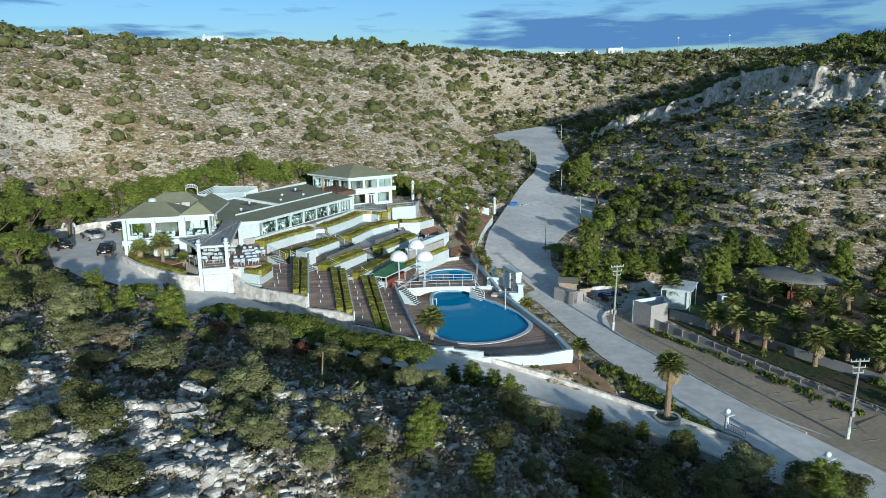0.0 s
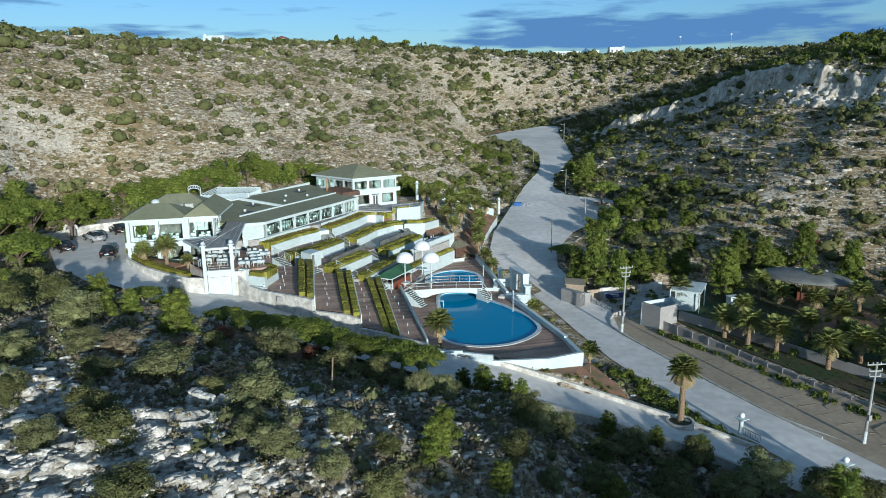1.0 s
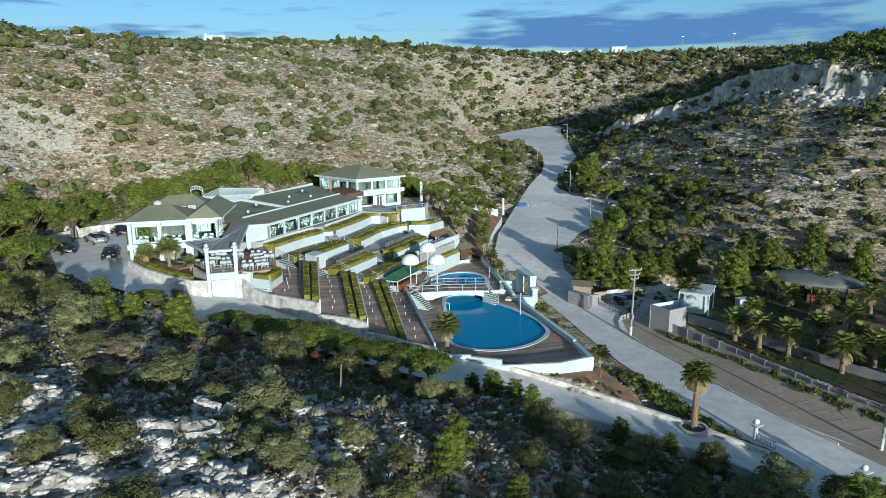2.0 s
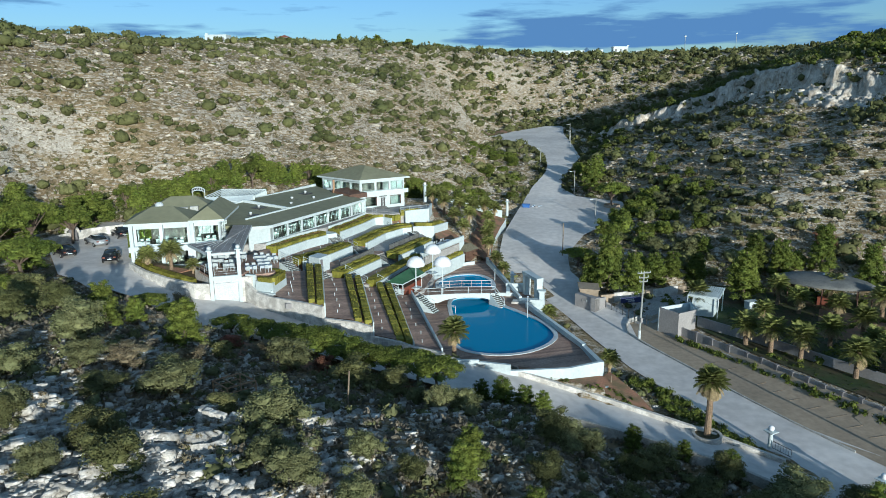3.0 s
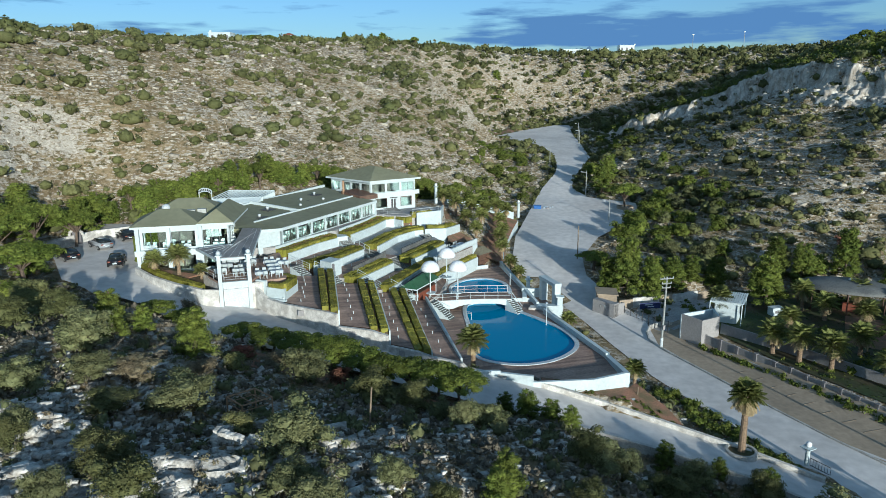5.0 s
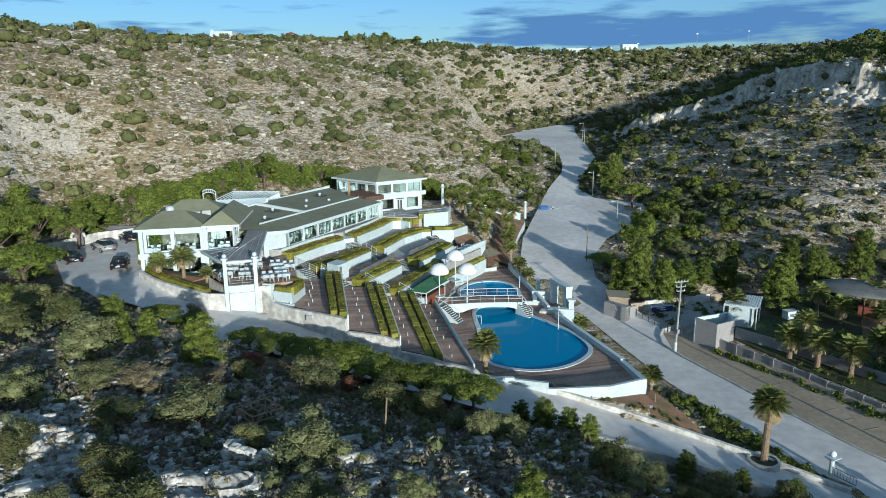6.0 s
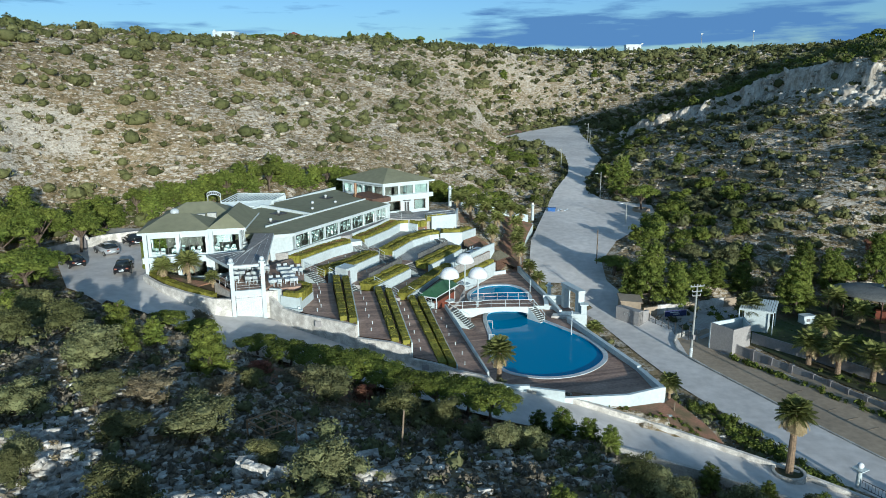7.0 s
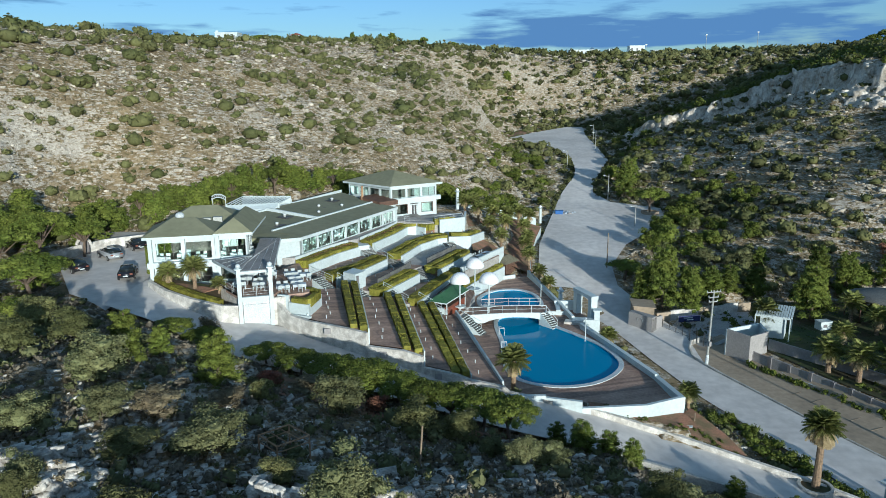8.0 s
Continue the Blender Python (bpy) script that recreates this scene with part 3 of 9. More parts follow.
def joined(chunks):
    vs, fs, o = [], [], 0
    for v, f in chunks:
        vs.append(v)
        fs.append(f + o)
        o += len(v)
    return np.concatenate(vs), np.concatenate(fs)


def hedge(name, line, width, z0s, height, mat=HEDGE, label="clipped yellow-green hedge in a terrace bed", category="hedge", group="terrace hedges", per=60, size=0.095):
    """A clipped hedge along a line of (x, y) points; z0s is its foot at each point."""
    ob = thing(name, (line[0][0], line[0][1], z0s[0]), label, category, group)
    bm = bmesh.new()
    leaves = []
    for (a, b), (za, zb) in zip(zip(line[:-1], line[1:]), zip(z0s[:-1], z0s[1:])):
        a, b = np.array(a, float), np.array(b, float)
        d = b - a
        length = np.hypot(*d)
        d = d / length
        nv = np.array((-d[1], d[0]))
        steps = max(1, int(length / 0.8))
        for i in range(steps):
            p, q = a + d * length * i / steps, a + d * length * (i + 1) / steps
            hp = height * (1 + 0.10 * math.sin(i * 1.7 + a[0]) + rng.uniform(-0.05, 0.05))
            w = width / 2 * (1 + rng.uniform(-0.06, 0.06))
            zp, zq = za + (zb - za) * i / steps, za + (zb - za) * (i + 1) / steps
            prism(bm, [tuple(p - nv * w), tuple(q + d * 0.02 - nv * w), tuple(q + d * 0.02 + nv * w), tuple(p + nv * w)], [zp - 0.4, zq - 0.4, zq - 0.4, zp - 0.4], [zp + hp, zq + hp, zq + hp, zp + hp])
        k = int(length * (width + 2 * height) * per)
        t, c = rng.uniform(0, length, k), rng.uniform(-1, 1, k) * (width / 2 + height)
        top = np.abs(c) < width / 2
        off = np.where(top, c, np.sign(c) * width / 2)
        zz = np.where(top, height, height - (np.abs(c) - width / 2)) + za + (zb - za) * t / length
        pts = np.stack([a[0] + d[0] * t + nv[0] * off, a[1] + d[1] * t + nv[1] * off, zz], 1)
        nn = np.where(top[:, None], np.array([0, 0, 1.0]), np.stack([nv[0] * np.sign(c), nv[1] * np.sign(c), 0 * c], 1))
        leaves.append(cards(pts + nn * 0.03, nn, size))
    part("clipped_body", bm, mat, ob)
    v, f = joined(leaves)
    mesh_np("leaves", v, f, mat, ob)
    return ob


def ring_fill(outer, holes, z):
    bm = bmesh.new()
    for loop in [outer] + holes:
        vs = [bm.verts.new((p[0], p[1], z)) for p in loop]
        for a, b in zip(vs, vs[1:] + vs[:1]):
            bm.edges.new((a, b))
    bmesh.ops.triangle_fill(bm, edges=bm.edges[:], use_beauty=True)
    bmesh.ops.recalc_face_normals(bm, faces=bm.faces)
    if sum(f.normal.z for f in bm.faces) < 0:
        bmesh.ops.reverse_faces(bm, faces=bm.faces)
    return bm


def smooth_loop(pts, per=6):
    out = []
    k = len(pts)
    for i in range(k):
        p0, p1, p2, p3 = (np.array(pts[(i + j) % k], float) for j in (-1, 0, 1, 2))
        for s in range(per):
            t = s / per
            out.append(tuple(0.5 * (2 * p1 + (p2 - p0) * t + (2 * p0 - 5 * p1 + 4 * p2 - p3) * t * t + (3 * p1 - p0 - 3 * p2 + p3) * t ** 3)))
    return out


def grown(loop, by):
    """A closed loop moved outwards."""
    k = len(loop)
    area = sum(loop[i][0] * loop[(i + 1) % k][1] - loop[(i + 1) % k][0] * loop[i][1] for i in range(k))
    s = 1 if area > 0 else -1
    out = []
    for i in range(k):
        a, b = Vector(loop[i - 1]), Vector(loop[(i + 1) % k])
        d = (b - a).normalized()
        out.append((loop[i][0] + d.y * by * s, loop[i][1] - d.x * by * s))
    return out


def band(bm, inner, outer, z0, z1):
    k = len(inner)
    a = [bm.verts.new((*p, z1)) for p in inner]
    b = [bm.verts.new((*p, z1)) for p in outer]
    c = [bm.verts.new((*p, z0)) for p in outer]
    d = [bm.verts.new((*p, z0)) for p in inner]
    for i in range(k):
        j = (i + 1) % k
        for q in ((a[i], b[i], b[j], a[j]), (b[i], c[i], c[j], b[j]), (d[i], a[i], a[j], d[j])):
            bm.faces.new(q)
    bmesh.ops.recalc_face_normals(bm, faces=bm.faces)
    return bm


def boarded(bm, turn, wide):
    """Cuts a flat face into boards running at an angle, each an island of its own."""
    c, d = math.cos(radians(turn)), math.sin(radians(turn))
    reach = [c * v.co.x + d * v.co.y for v in bm.verts]
    at = min(reach) + wide * 0.5
    while at < max(reach):
        bmesh.ops.bisect_plane(bm, geom=bm.verts[:] + bm.edges[:] + bm.faces[:], plane_co=(c * at, d * at, 0), plane_no=(c, d, 0))
        at += wide
    seams = [e for e in bm.edges if len(e.link_faces) == 2 and abs(c * (e.verts[0].co.x - e.verts[1].co.x) + d * (e.verts[0].co.y - e.verts[1].co.y)) < 1e-4]
    bmesh.ops.split_edges(bm, edges=seams)
    return bm


def flat(poly, z):
    """One level face over a plan; z may be one height or one for each corner."""
    bm = bmesh.new()
    zs = z if isinstance(z, (list, tuple)) else [z] * len(poly)
    f = bm.faces.new([bm.verts.new((p[0], p[1], h)) for p, h in zip(poly, zs)])
    bm.normal_update()
    if f.normal.z < 0:
        f.normal_flip()
    return bm


# ---- pools and pool deck ----
POOL = smooth_loop([(-4.6, 98.8), (-4.2, 90.0), (-4.2, 84.6), (-3.7, 81.2), (-2.2, 79.1), (0.9, 78.1), (4.0, 78.8), (6.4, 80.7), (8.0, 83.4), (8.1, 86.2), (6.6, 90.3), (3.9, 94.1), (1.2, 97.5), (-0.4, 99.8)])
POOL_SMALL = smooth_loop([(-6.3, 102.4), (-6.9, 106.5), (-4.9, 110.0), (-1.9, 110.9), (0.1, 109.4), (1.1, 106.4), (0.8, 102.9), (-2.8, 101.6)])
deck = thing("pool_deck", (2, 76, 0), "dark brown boarded sun deck round the pool", "deck", kind="structure")
DECK_LOW = [(-4.8, 72.0), (-1.1, 72.1), (2.2, 71.3), (8.4, 72.3), (12.0, 74.2), (11.2, 80.3), (5.8, 96.0), (4.6, 100.9), (-8.4, 100.9), (-9.9, 94), (-6.5, 80.5)]
DECK_UP = [(-8.4, 101.0), (4.6, 101.0), (3.6, 104.5), (2.4, 110.2), (0.6, 118.5), (-3.2, 116.4), (-7.6, 111.4)]
part("lower_boards", boarded(ring_fill(DECK_LOW, [grown(POOL, 0.3)], 0.0), 108, 0.42), DECK, deck)
part("upper_boards", boarded(ring_fill(DECK_UP, [grown(POOL_SMALL, 0.3)], 0.5), 108, 0.42), DECK, deck)
part("deck_edge", prismed([(-8.4, 100.9), (4.6, 100.9), (4.6, 101.05), (-8.4, 101.05)], -0.4, 0.5), WHITE, deck)


def pool(name, loop, z, label):
    ob = thing(name, (loop[0][0], loop[0][1], z), label, "pool")
    part("rim", band(bmesh.new(), loop, grown(loop, 0.55), z - 0.35, z + 0.07), RIM, ob, "worn white rim")
    part("basin", band(bmesh.new(), grown(loop, -0.02), grown(loop, 0.1), z - 1.8, z - 0.05), TILE_BLUE, ob, "blue tiled basin wall")
    bm = ring_fill(grown(loop, 0.05), [], z - 0.14)
    part("water", bm, WATER, ob, "still clear blue water")
    return ob


pool("swimming_pool", POOL, 0.0, "drop-shaped blue swimming pool with a white rim")
pool("swimming_pool", POOL_SMALL, 0.5, "small round blue swimming pool beyond the footbridge")


def ladder(at, turn):
    ob = thing("pool_ladder", at, "white metal pool ladder at the water's edge", "ladder", "pool ladders", turn)
    for s in (-0.25, 0.25):
        bm = bmesh.new()
        tube(bm, (s, 0.25, -0.05), (s, 0.25, 0.75), 0.03, sides=6)
        tube(bm, (s, 0.25, 0.75), (s, -0.35, 0.7), 0.03, sides=6)
        tube(bm, (s, -0.35, 0.7), (s, -0.4, -0.6), 0.03, sides=6)
        o = finish("handrail", bm, WHITE, None)
        o.parent = ob
    return ob


ladder((1.3, 97.4, 0.05), -40)
ladder((-4.4, 88.5, 0.05), 90)
ladder((-4.5, 93.5, 0.05), 90)

# parapet round the deck: low steps up towards the west
parapet = thing("parapet", (12.6, 75.6, 0), "white rendered parapet round the pool deck", "wall", kind="structure")
part("front_wall", wall_line(bmesh.new(), [(2.15, 71.05, 0.95), (8.4, 72.0, 0.9), (12.3, 74.0, 0.86)], 0.35, -2.4, 1), WHITE, parapet)
part("front_wall", wall_line(bmesh.new(), [(-1.1, 71.85, 1.6), (2.15, 71.05, 1.6)], 0.35, -1.4, 1), WHITE, parapet)
part("front_wall", wall_line(bmesh.new(), [(-5.0, 71.7, 1.8), (-1.1, 71.85, 1.8)], 0.35, -0.4, 1), WHITE, parapet)
part("side_wall", wall_line(bmesh.new(), [(12.45, 73.95, 0.86), (11.5, 80.2, 0.4)], 0.55, -2.8, 1), WHITE, parapet)
part("side_wall", wall_line(bmesh.new(), [(11.5, 80.1, 0.6), (6.0, 95.8, 0.7)], 0.5, -3.2, 1), WHITE, parapet)
part("side_wall", wall_line(bmesh.new(), [(5.3, 98.8, 0.6), (3.9, 104.3, 1.1), (2.7, 110.2, 1.2), (0.9, 118.6, 1.5)], 0.4, -3.0, 1), WHITE, parapet)

# ---- terraces ----
terraces = thing("terraces", (-18, 105, 0), "white stepped garden terraces above the pool", "terrace", kind="structure")
W1A, W1B = [(-29.0, 97.0), (-26.5, 103.1), (-24.2, 107.0)], [(-22.5, 109.4), (-19.9, 116.6), (-18.7, 121.4), (-17.4, 122.0), (-15.9, 120.7)]
W2A, W2B = [(-25.2, 95.2), (-22.3, 99.3), (-20.0, 105.0)], [(-18.1, 106.9), (-16.0, 114.2), (-13.6, 118.3), (-12.2, 118.9)]
W3A, W3B = [(-18.9, 92.8), (-17.6, 96.0), (-15.2, 101.6)], [(-12.7, 103.6), (-9.6, 110.6), (-8.3, 113.9)]
W4 = [(-14.6, 92.6), (-13.4, 96.0), (-11.6, 101.5), (-9.6, 107.0), (-7.2, 111.9), (-4.4, 117.4), (-3.2, 119.6)]
# floor heights from the restaurant walk down to the pool bar, and the tops of the white walls between
F0, F1, F2, F3, F4 = 8.55, 6.6, 5.5, 4.2, 2.1
T1, T2, T3, T4 = 7.9, 6.65, 5.45, 4.35


def offset(line, by):
    """A line moved sideways (to its left for a positive distance)."""
    out = []
    for i, p in enumerate(line):
        a, b = Vector(line[max(0, i - 1)]), Vector(line[min(len(line) - 1, i + 1)])
        d = (b - a).normalized()
        out.append((p[0] - d.y * by, p[1] + d.x * by))
    return out


def ringed(run, top, depth=2.3, skip_back=False):
    """A planted bed behind a terrace wall: soil, and a clipped hedge all round with a furrow between."""
    near, far = offset(run, 0.62), offset(run, depth - 0.35)
    part("planted_bed", prismed(offset(run, 0.28) + offset(run, depth)[::-1], -3, top - 0.12), SOIL, terraces)
    line = near + ([] if skip_back else far[::-1] + near[:1])
    hedge("hedge", line, 0.72, [top - 0.1] * len(line), 0.5)


def floored(poly, z, mat, turn=67, wide=0.42):
    part("terrace_base", prismed(poly, -3, z - 0.004), PAVING, terraces)
    part("terrace_floor", boarded(flat(poly, z), turn, wide), mat, terraces, "brown boarded terrace floor" if mat is DECK else "pale paved terrace floor")


# each terrace: its white front wall, the hedged bed behind it, and the floor behind that
for runs, top in (((W1A, W1B), T1), ((W2A, W2B), T2), ((W3A, W3B), T3), ((W4,), T4)):
    for run in runs:
        part("retaining_wall", wall_line(bmesh.new(), [(*p, top) for p in run], 0.3, -3, 1), WHITE, terraces)
        if run is not W4:
            ringed(run, top)
ringed(W4[:4], T4, 1.7)
# the white parapet over the upper pool, with a low hedge at its foot
part("parapet_wall", wall_line(bmesh.new(), [(*p, T4 + 0.75) for p in W4[3:]], 0.31, T4 - 0.1, 1), WHITE, terraces)
foot = offset(W4[2:6], -0.75)
part("planted_bed", prismed(W4[2:6] + offset(W4[2:6], -1.25)[::-1], -3, 2.5), SOIL, terraces)
part("bed_wall", wall_line(bmesh.new(), [(*p, 2.6) for p in offset(W4[2:6], -1.26)], 0.2, -1, -1), WHITE, terraces)
hedge("hedge", foot, 0.8, [2.45] * len(foot), 0.55)
# the walk in front of the restaurant, with its low white edge
walk_edge = offset(W1A, 2.3) + [(-24.9, 109.4), (-24.6, 112.2)] + offset(W1B, 2.3)
part("restaurant_walk", prismed(walk_edge + [(-18.4, 127.5), (-34, 130), (-36, 97)], -3, F0), PAVING, terraces, "pale paved walk before the restaurant")
part("walk_edge_wall", wall_line(bmesh.new(), [(*p, F0 + 0.12) for p in offset(W1A, 2.32)], 0.22, 5, -1), WHITE, terraces)
part("walk_edge_wall", wall_line(bmesh.new(), [(*p, F0 + 0.12) for p in offset(W1B, 2.32)[:3]], 0.22, 5, -1), WHITE, terraces)
# floors: dark boards at the west, pale paving towards the house
floored([(-28.9, 97.2), (-26.5, 103.1), (-22.4, 109.3), (-19.9, 109.9), (-21.9, 104.9), (-24.3, 100.4), (-27.2, 95.2)], F1, DECK)
floored([(-22.4, 109.3), (-19.9, 116.6), (-18.7, 121.5), (-15.9, 120.8), (-13.0, 121.6), (-15.6, 119.6), (-18.2, 115.0), (-19.9, 109.9)], F1 + 0.004, PAVING)
floored([(-24.6, 94.4), (-22.3, 99.3), (-18.1, 106.8), (-14.9, 106.0), (-17.2, 102.5), (-19.6, 97.1), (-20.6, 93.2)], F2, DECK)
floored([(-18.1, 106.8), (-16.0, 114.2), (-13.6, 118.3), (-10.4, 118.8), (-9.4, 116.6), (-11.8, 111.7), (-14.9, 106.0)], F2 + 0.004, PAVING)
floored([(-18.6, 92.2), (-17.6, 96.0), (-15.2, 101.6), (-12.7, 103.5), (-9.6, 110.6), (-8.3, 113.9), (-4.4, 119.4), (-4.0, 117.4), (-7.0, 111.9), (-9.8, 106.4), (-13.2, 100.8), (-15.3, 95.4), (-15.8, 92.3)], F3, DECK)
floored([(-13.6, 92.6), (-9.9, 93.9), (-8.6, 97.5), (-8.2, 101.2), (-7.8, 104.0), (-7.7, 111.0), (-9.4, 107.2), (-11.5, 101.5), (-13.3, 96)], F4, DECK, 15)
floored([(-7.2, 111.6), (-3.2, 116.2), (0.6, 118.6), (1.4, 126), (-3, 125), (-4.4, 117.4)], 0.55, DECK, 15)
part("low_wall", wall_line(bmesh.new(), [(-7.4, 111.6, 1.1), (-3.2, 116.4, 1.1), (-1.4, 117.4, 1.1)], 0.25, -1, 1), WHITE, terraces)
for ln in ([offset(W1A, 1.25)[0], offset(W1A, 1.25)[1], offset(W1A, 1.25)[2]], offset(W1B, 1.25)[:3]):
    hedge("ground_cover", ln, 0.6, [T1 - 0.1] * 3, 0.5, FLOWER, "rust-coloured low planting between clipped hedges", "plant", "russet planting", 30, 0.16)

# the four boarded fans running down to the drive, each in shallow steps, hedges between
FANS = [([(-27.3, 91.6), (-24.3, 92.2)], [(-25.6, 80.9), (-20.4, 77.6)], 6.15, 6.15, 92),
        ([(-22.1, 91.9), (-19.0, 92.2)], [(-18.5, 76.9), (-14.9, 75.9)], 5.1, 4.85, 96),
        ([(-16.6, 91.2), (-14.9, 93.2)], [(-12.8, 75.1), (-9.9, 73.6)], 3.8, 3.4, 100),
        ([(-12.8, 92.8), (-10.1, 93.6)], [(-8.3, 73.2), (-5.1, 73.0)], 2.45, 2.35, 100)]
for (ta, tb), (ba, bb), zt, zb, turn in FANS:
    fan = thing("boarded_steps", ((ta[0] + ba[0]) / 2, (ta[1] + ba[1]) / 2, zb), "wide sloping deck of dark brown boards", "deck", "boarded decks")
    part("base", prismed([ta, tb, bb, ba], -3, [zt - 0.01, zt - 0.01, zb - 0.01, zb - 0.01]), HUT_WOOD, fan)
    part("board_surface", boarded(flat([ta, tb, bb, ba], [zt, zt, zb, zb]), turn, 0.5), DECK, fan)
    for i in range(7):
        f0 = 0.07 + 0.135 * i
        m = Vector(ta).lerp(Vector(ba), f0).lerp(Vector(tb).lerp(Vector(bb), f0), 0.5 + 0.05 * (i % 3 - 1))
        lamp = thing("step_light", (m.x, m.y, zt + (zb - zt) * f0), "small white bollard light on brown boards", "light", "bollard lights")
        o = finish("post", tube(bmesh.new(), (0, 0, 0), (0, 0, 0.32), 0.04, sides=8), WHITE)
        o.parent = lamp
        o = finish("cap", tube(bmesh.new(), (0, 0, 0.32), (0, 0, 0.36), 0.065, 0.04, sides=8), WHITE)
        o.parent = lamp
for x, y, z in ((-26.2, 99.6, F1), (-24.6, 103.4, F1), (-22.9, 106.2, F1), (-21.0, 99.6, F2), (-19.0, 103.6, F2), (-15.5, 98.0, F3), (-13.6, 101.4, F3), (-10.6, 107.3, F3), (-9.2, 110.2, F3)):
    lamp = thing("step_light", (x, y, z), "small white bollard light on brown boards", "light", "bollard lights")
    o = finish("post", tube(bmesh.new(), (0, 0, 0), (0, 0, 0.32), 0.04, sides=8), WHITE)
    o.parent = lamp
    o = finish("cap", tube(bmesh.new(), (0, 0, 0.32), (0, 0, 0.36), 0.065, 0.04, sides=8), WHITE)
    o.parent = lamp
# planted strips between the fans
for (ta, tb, ba, bb, zt, zb) in (((-24.3, 93.0), (-22.2, 92.6), (-20.4, 77.6), (-18.6, 76.8), 6.5, 6.35), ((-19.0, 92.6), (-16.7, 91.4), (-14.9, 75.9), (-12.9, 75.0), 5.2, 4.7),
                                 ((-14.9, 93.2), (-12.8, 92.6), (-9.9, 73.4), (-8.3, 73.1), 3.9, 3.1)):
    part("planted_bed", prismed([ta, tb, bb, ba], -3, [zt, zt, zb, zb]), SOIL, terraces)
    for s in (0.2, 0.8):
        a, b = Vector(ta).lerp(Vector(tb), s), Vector(ba).lerp(Vector(bb), s)
        hedge("hedge", [tuple(a), tuple(b)], 0.72, [zt - 0.05, zb - 0.05], 0.5)
    a, b = Vector(ta).lerp(Vector(tb), 0.5), Vector(ba).lerp(Vector(bb), 0.5)
    part("bed_edging", wall_line(bmesh.new(), [(tb[0] + 0.05, tb[1], zt + 0.2), (bb[0] + 0.1, bb[1], zb + 0.2)], 0.14, -3, 1), WHITE, terraces)
part("bed_edging", wall_line(bmesh.new(), [(-10.05, 93.6, 3.0), (-5.0, 73.2, 2.65)], 0.2, -3, -1), WHITE, terraces)

# big retaining wall above the drive: white at the top, rough stone below
retain = thing("retaining_wall", (-18, 76, 3), "whitewashed stone retaining wall above the drive", "wall", kind="structure")
TOPS = [(-29.8, 82.6, 7.9), (-27.6, 80.9, 6.5), (-25.4, 79.6, 6.3), (-20.4, 77.0, 6.35)]
part("upper_wall", wall_line(bmesh.new(), TOPS, 0.4, 2.0, 1), WHITE_STONE, retain)
part("upper_wall", wall_line(bmesh.new(), [(-20.4, 77.0, 6.35), (-18.6, 76.0, 6.3)], 0.4, 1.0, 1), WHITE_STONE, retain)
part("upper_wall", wall_line(bmesh.new(), [(-18.6, 76.0, 4.95), (-14.9, 75.0, 4.9), (-12.9, 74.2, 4.6)], 0.4, 0.5, 1), WHITE_STONE, retain)
part("upper_wall", wall_line(bmesh.new(), [(-12.9, 74.2, 3.5), (-9.8, 72.9, 3.42), (-8.2, 72.5, 3.0), (-5.0, 72.3, 2.42), (-4.5, 72.3, 1.9), (3.5, 71.1, 0.75), (9, 70.4, -0.7), (14.3, 68.2, -1.6), (20.3, 65.3, -2.5), (26.8, 61.4, -3.5)], 0.4, -5, 1), WHITE_STONE, retain)
for x, y, z in ((-22.9, 78.2, 5.7), (-16.8, 75.4, 4.3), (-11.3, 73.45, 2.9)):
    part("drain_grille", boxed((x - 0.35, y - 0.12, z - 0.3), (x + 0.35, y + 0.05, z + 0.3)), GREY_WALL, retain)
# low kerb wall on the outer side of the drive
kerb = thing("kerb_wall", (8, 64, -1), "low pale kerb wall along the outer edge of the drive", "kerb", kind="structure")
part("kerb_run", wall_line(bmesh.new(), [(0.5, 64.8, 0.75), (4, 64.75, 0.15), (9, 64.1, -1.0), (14, 62.6, -1.75), (20.7, 59.8, -2.65), (26, 56.2, -3.5)], 0.35, -6, -1), KERB, kerb)


def stairs(a, za, b, zb, width, n, label="white stair flight with dark treads"):
    """A flight from a (top) down to b."""
    ob = thing("stair", (b[0], b[1], zb), label, "stairs", "garden stairs")
    a, b = Vector(a), Vector(b)
    d = (b - a) / n
    nv = Vector((-d.y, d.x)).normalized() * width / 2
    for i in range(n):
        p, q = a + d * i, a + d * (i + 1)
        z = za + (zb - za) * (i + 1) / n
        st = part("step", prismed([tuple(p - nv), tuple(q - nv), tuple(q + nv), tuple(p + nv)], zb - 1.0, z), WHITE, ob)
        part("tread", prismed([tuple(p - nv * 0.97), tuple(q + d * 0.08 - nv * 0.97), tuple(q + d * 0.08 + nv * 0.97), tuple(p + nv * 0.97)], z - 0.09, z + 0.012), CANOPY, st)
    return ob


stairs((-24.6, 112.4), F0, (-24.8, 109.9), T1, 2.0, 5)
part("landing", prismed([(-25.8, 110.0), (-23.6, 110.2), (-23.0, 108.3), (-24.6, 107.4)], -3, T1), WHITE, terraces)
stairs((-24.2, 109.2), T1, (-22.4, 107.0), F1, 2.1, 10)
stairs((-20.6, 108.2), F1, (-18.2, 105.2), F2, 2.0, 10)
stairs((-15.9, 105.1), F2, (-12.8, 102.6), F3, 2.2, 11)
stairs((-16.8, 123.4), F0 - 0.35, (-15.0, 120.6), F1, 2.0, 10)
stairs((-13.2, 120.9), F1, (-11.4, 117.9), F2, 2.0, 8)
stairs((-10.1, 116.8), F2, (-8.4, 113.9), F3, 1.9, 9)
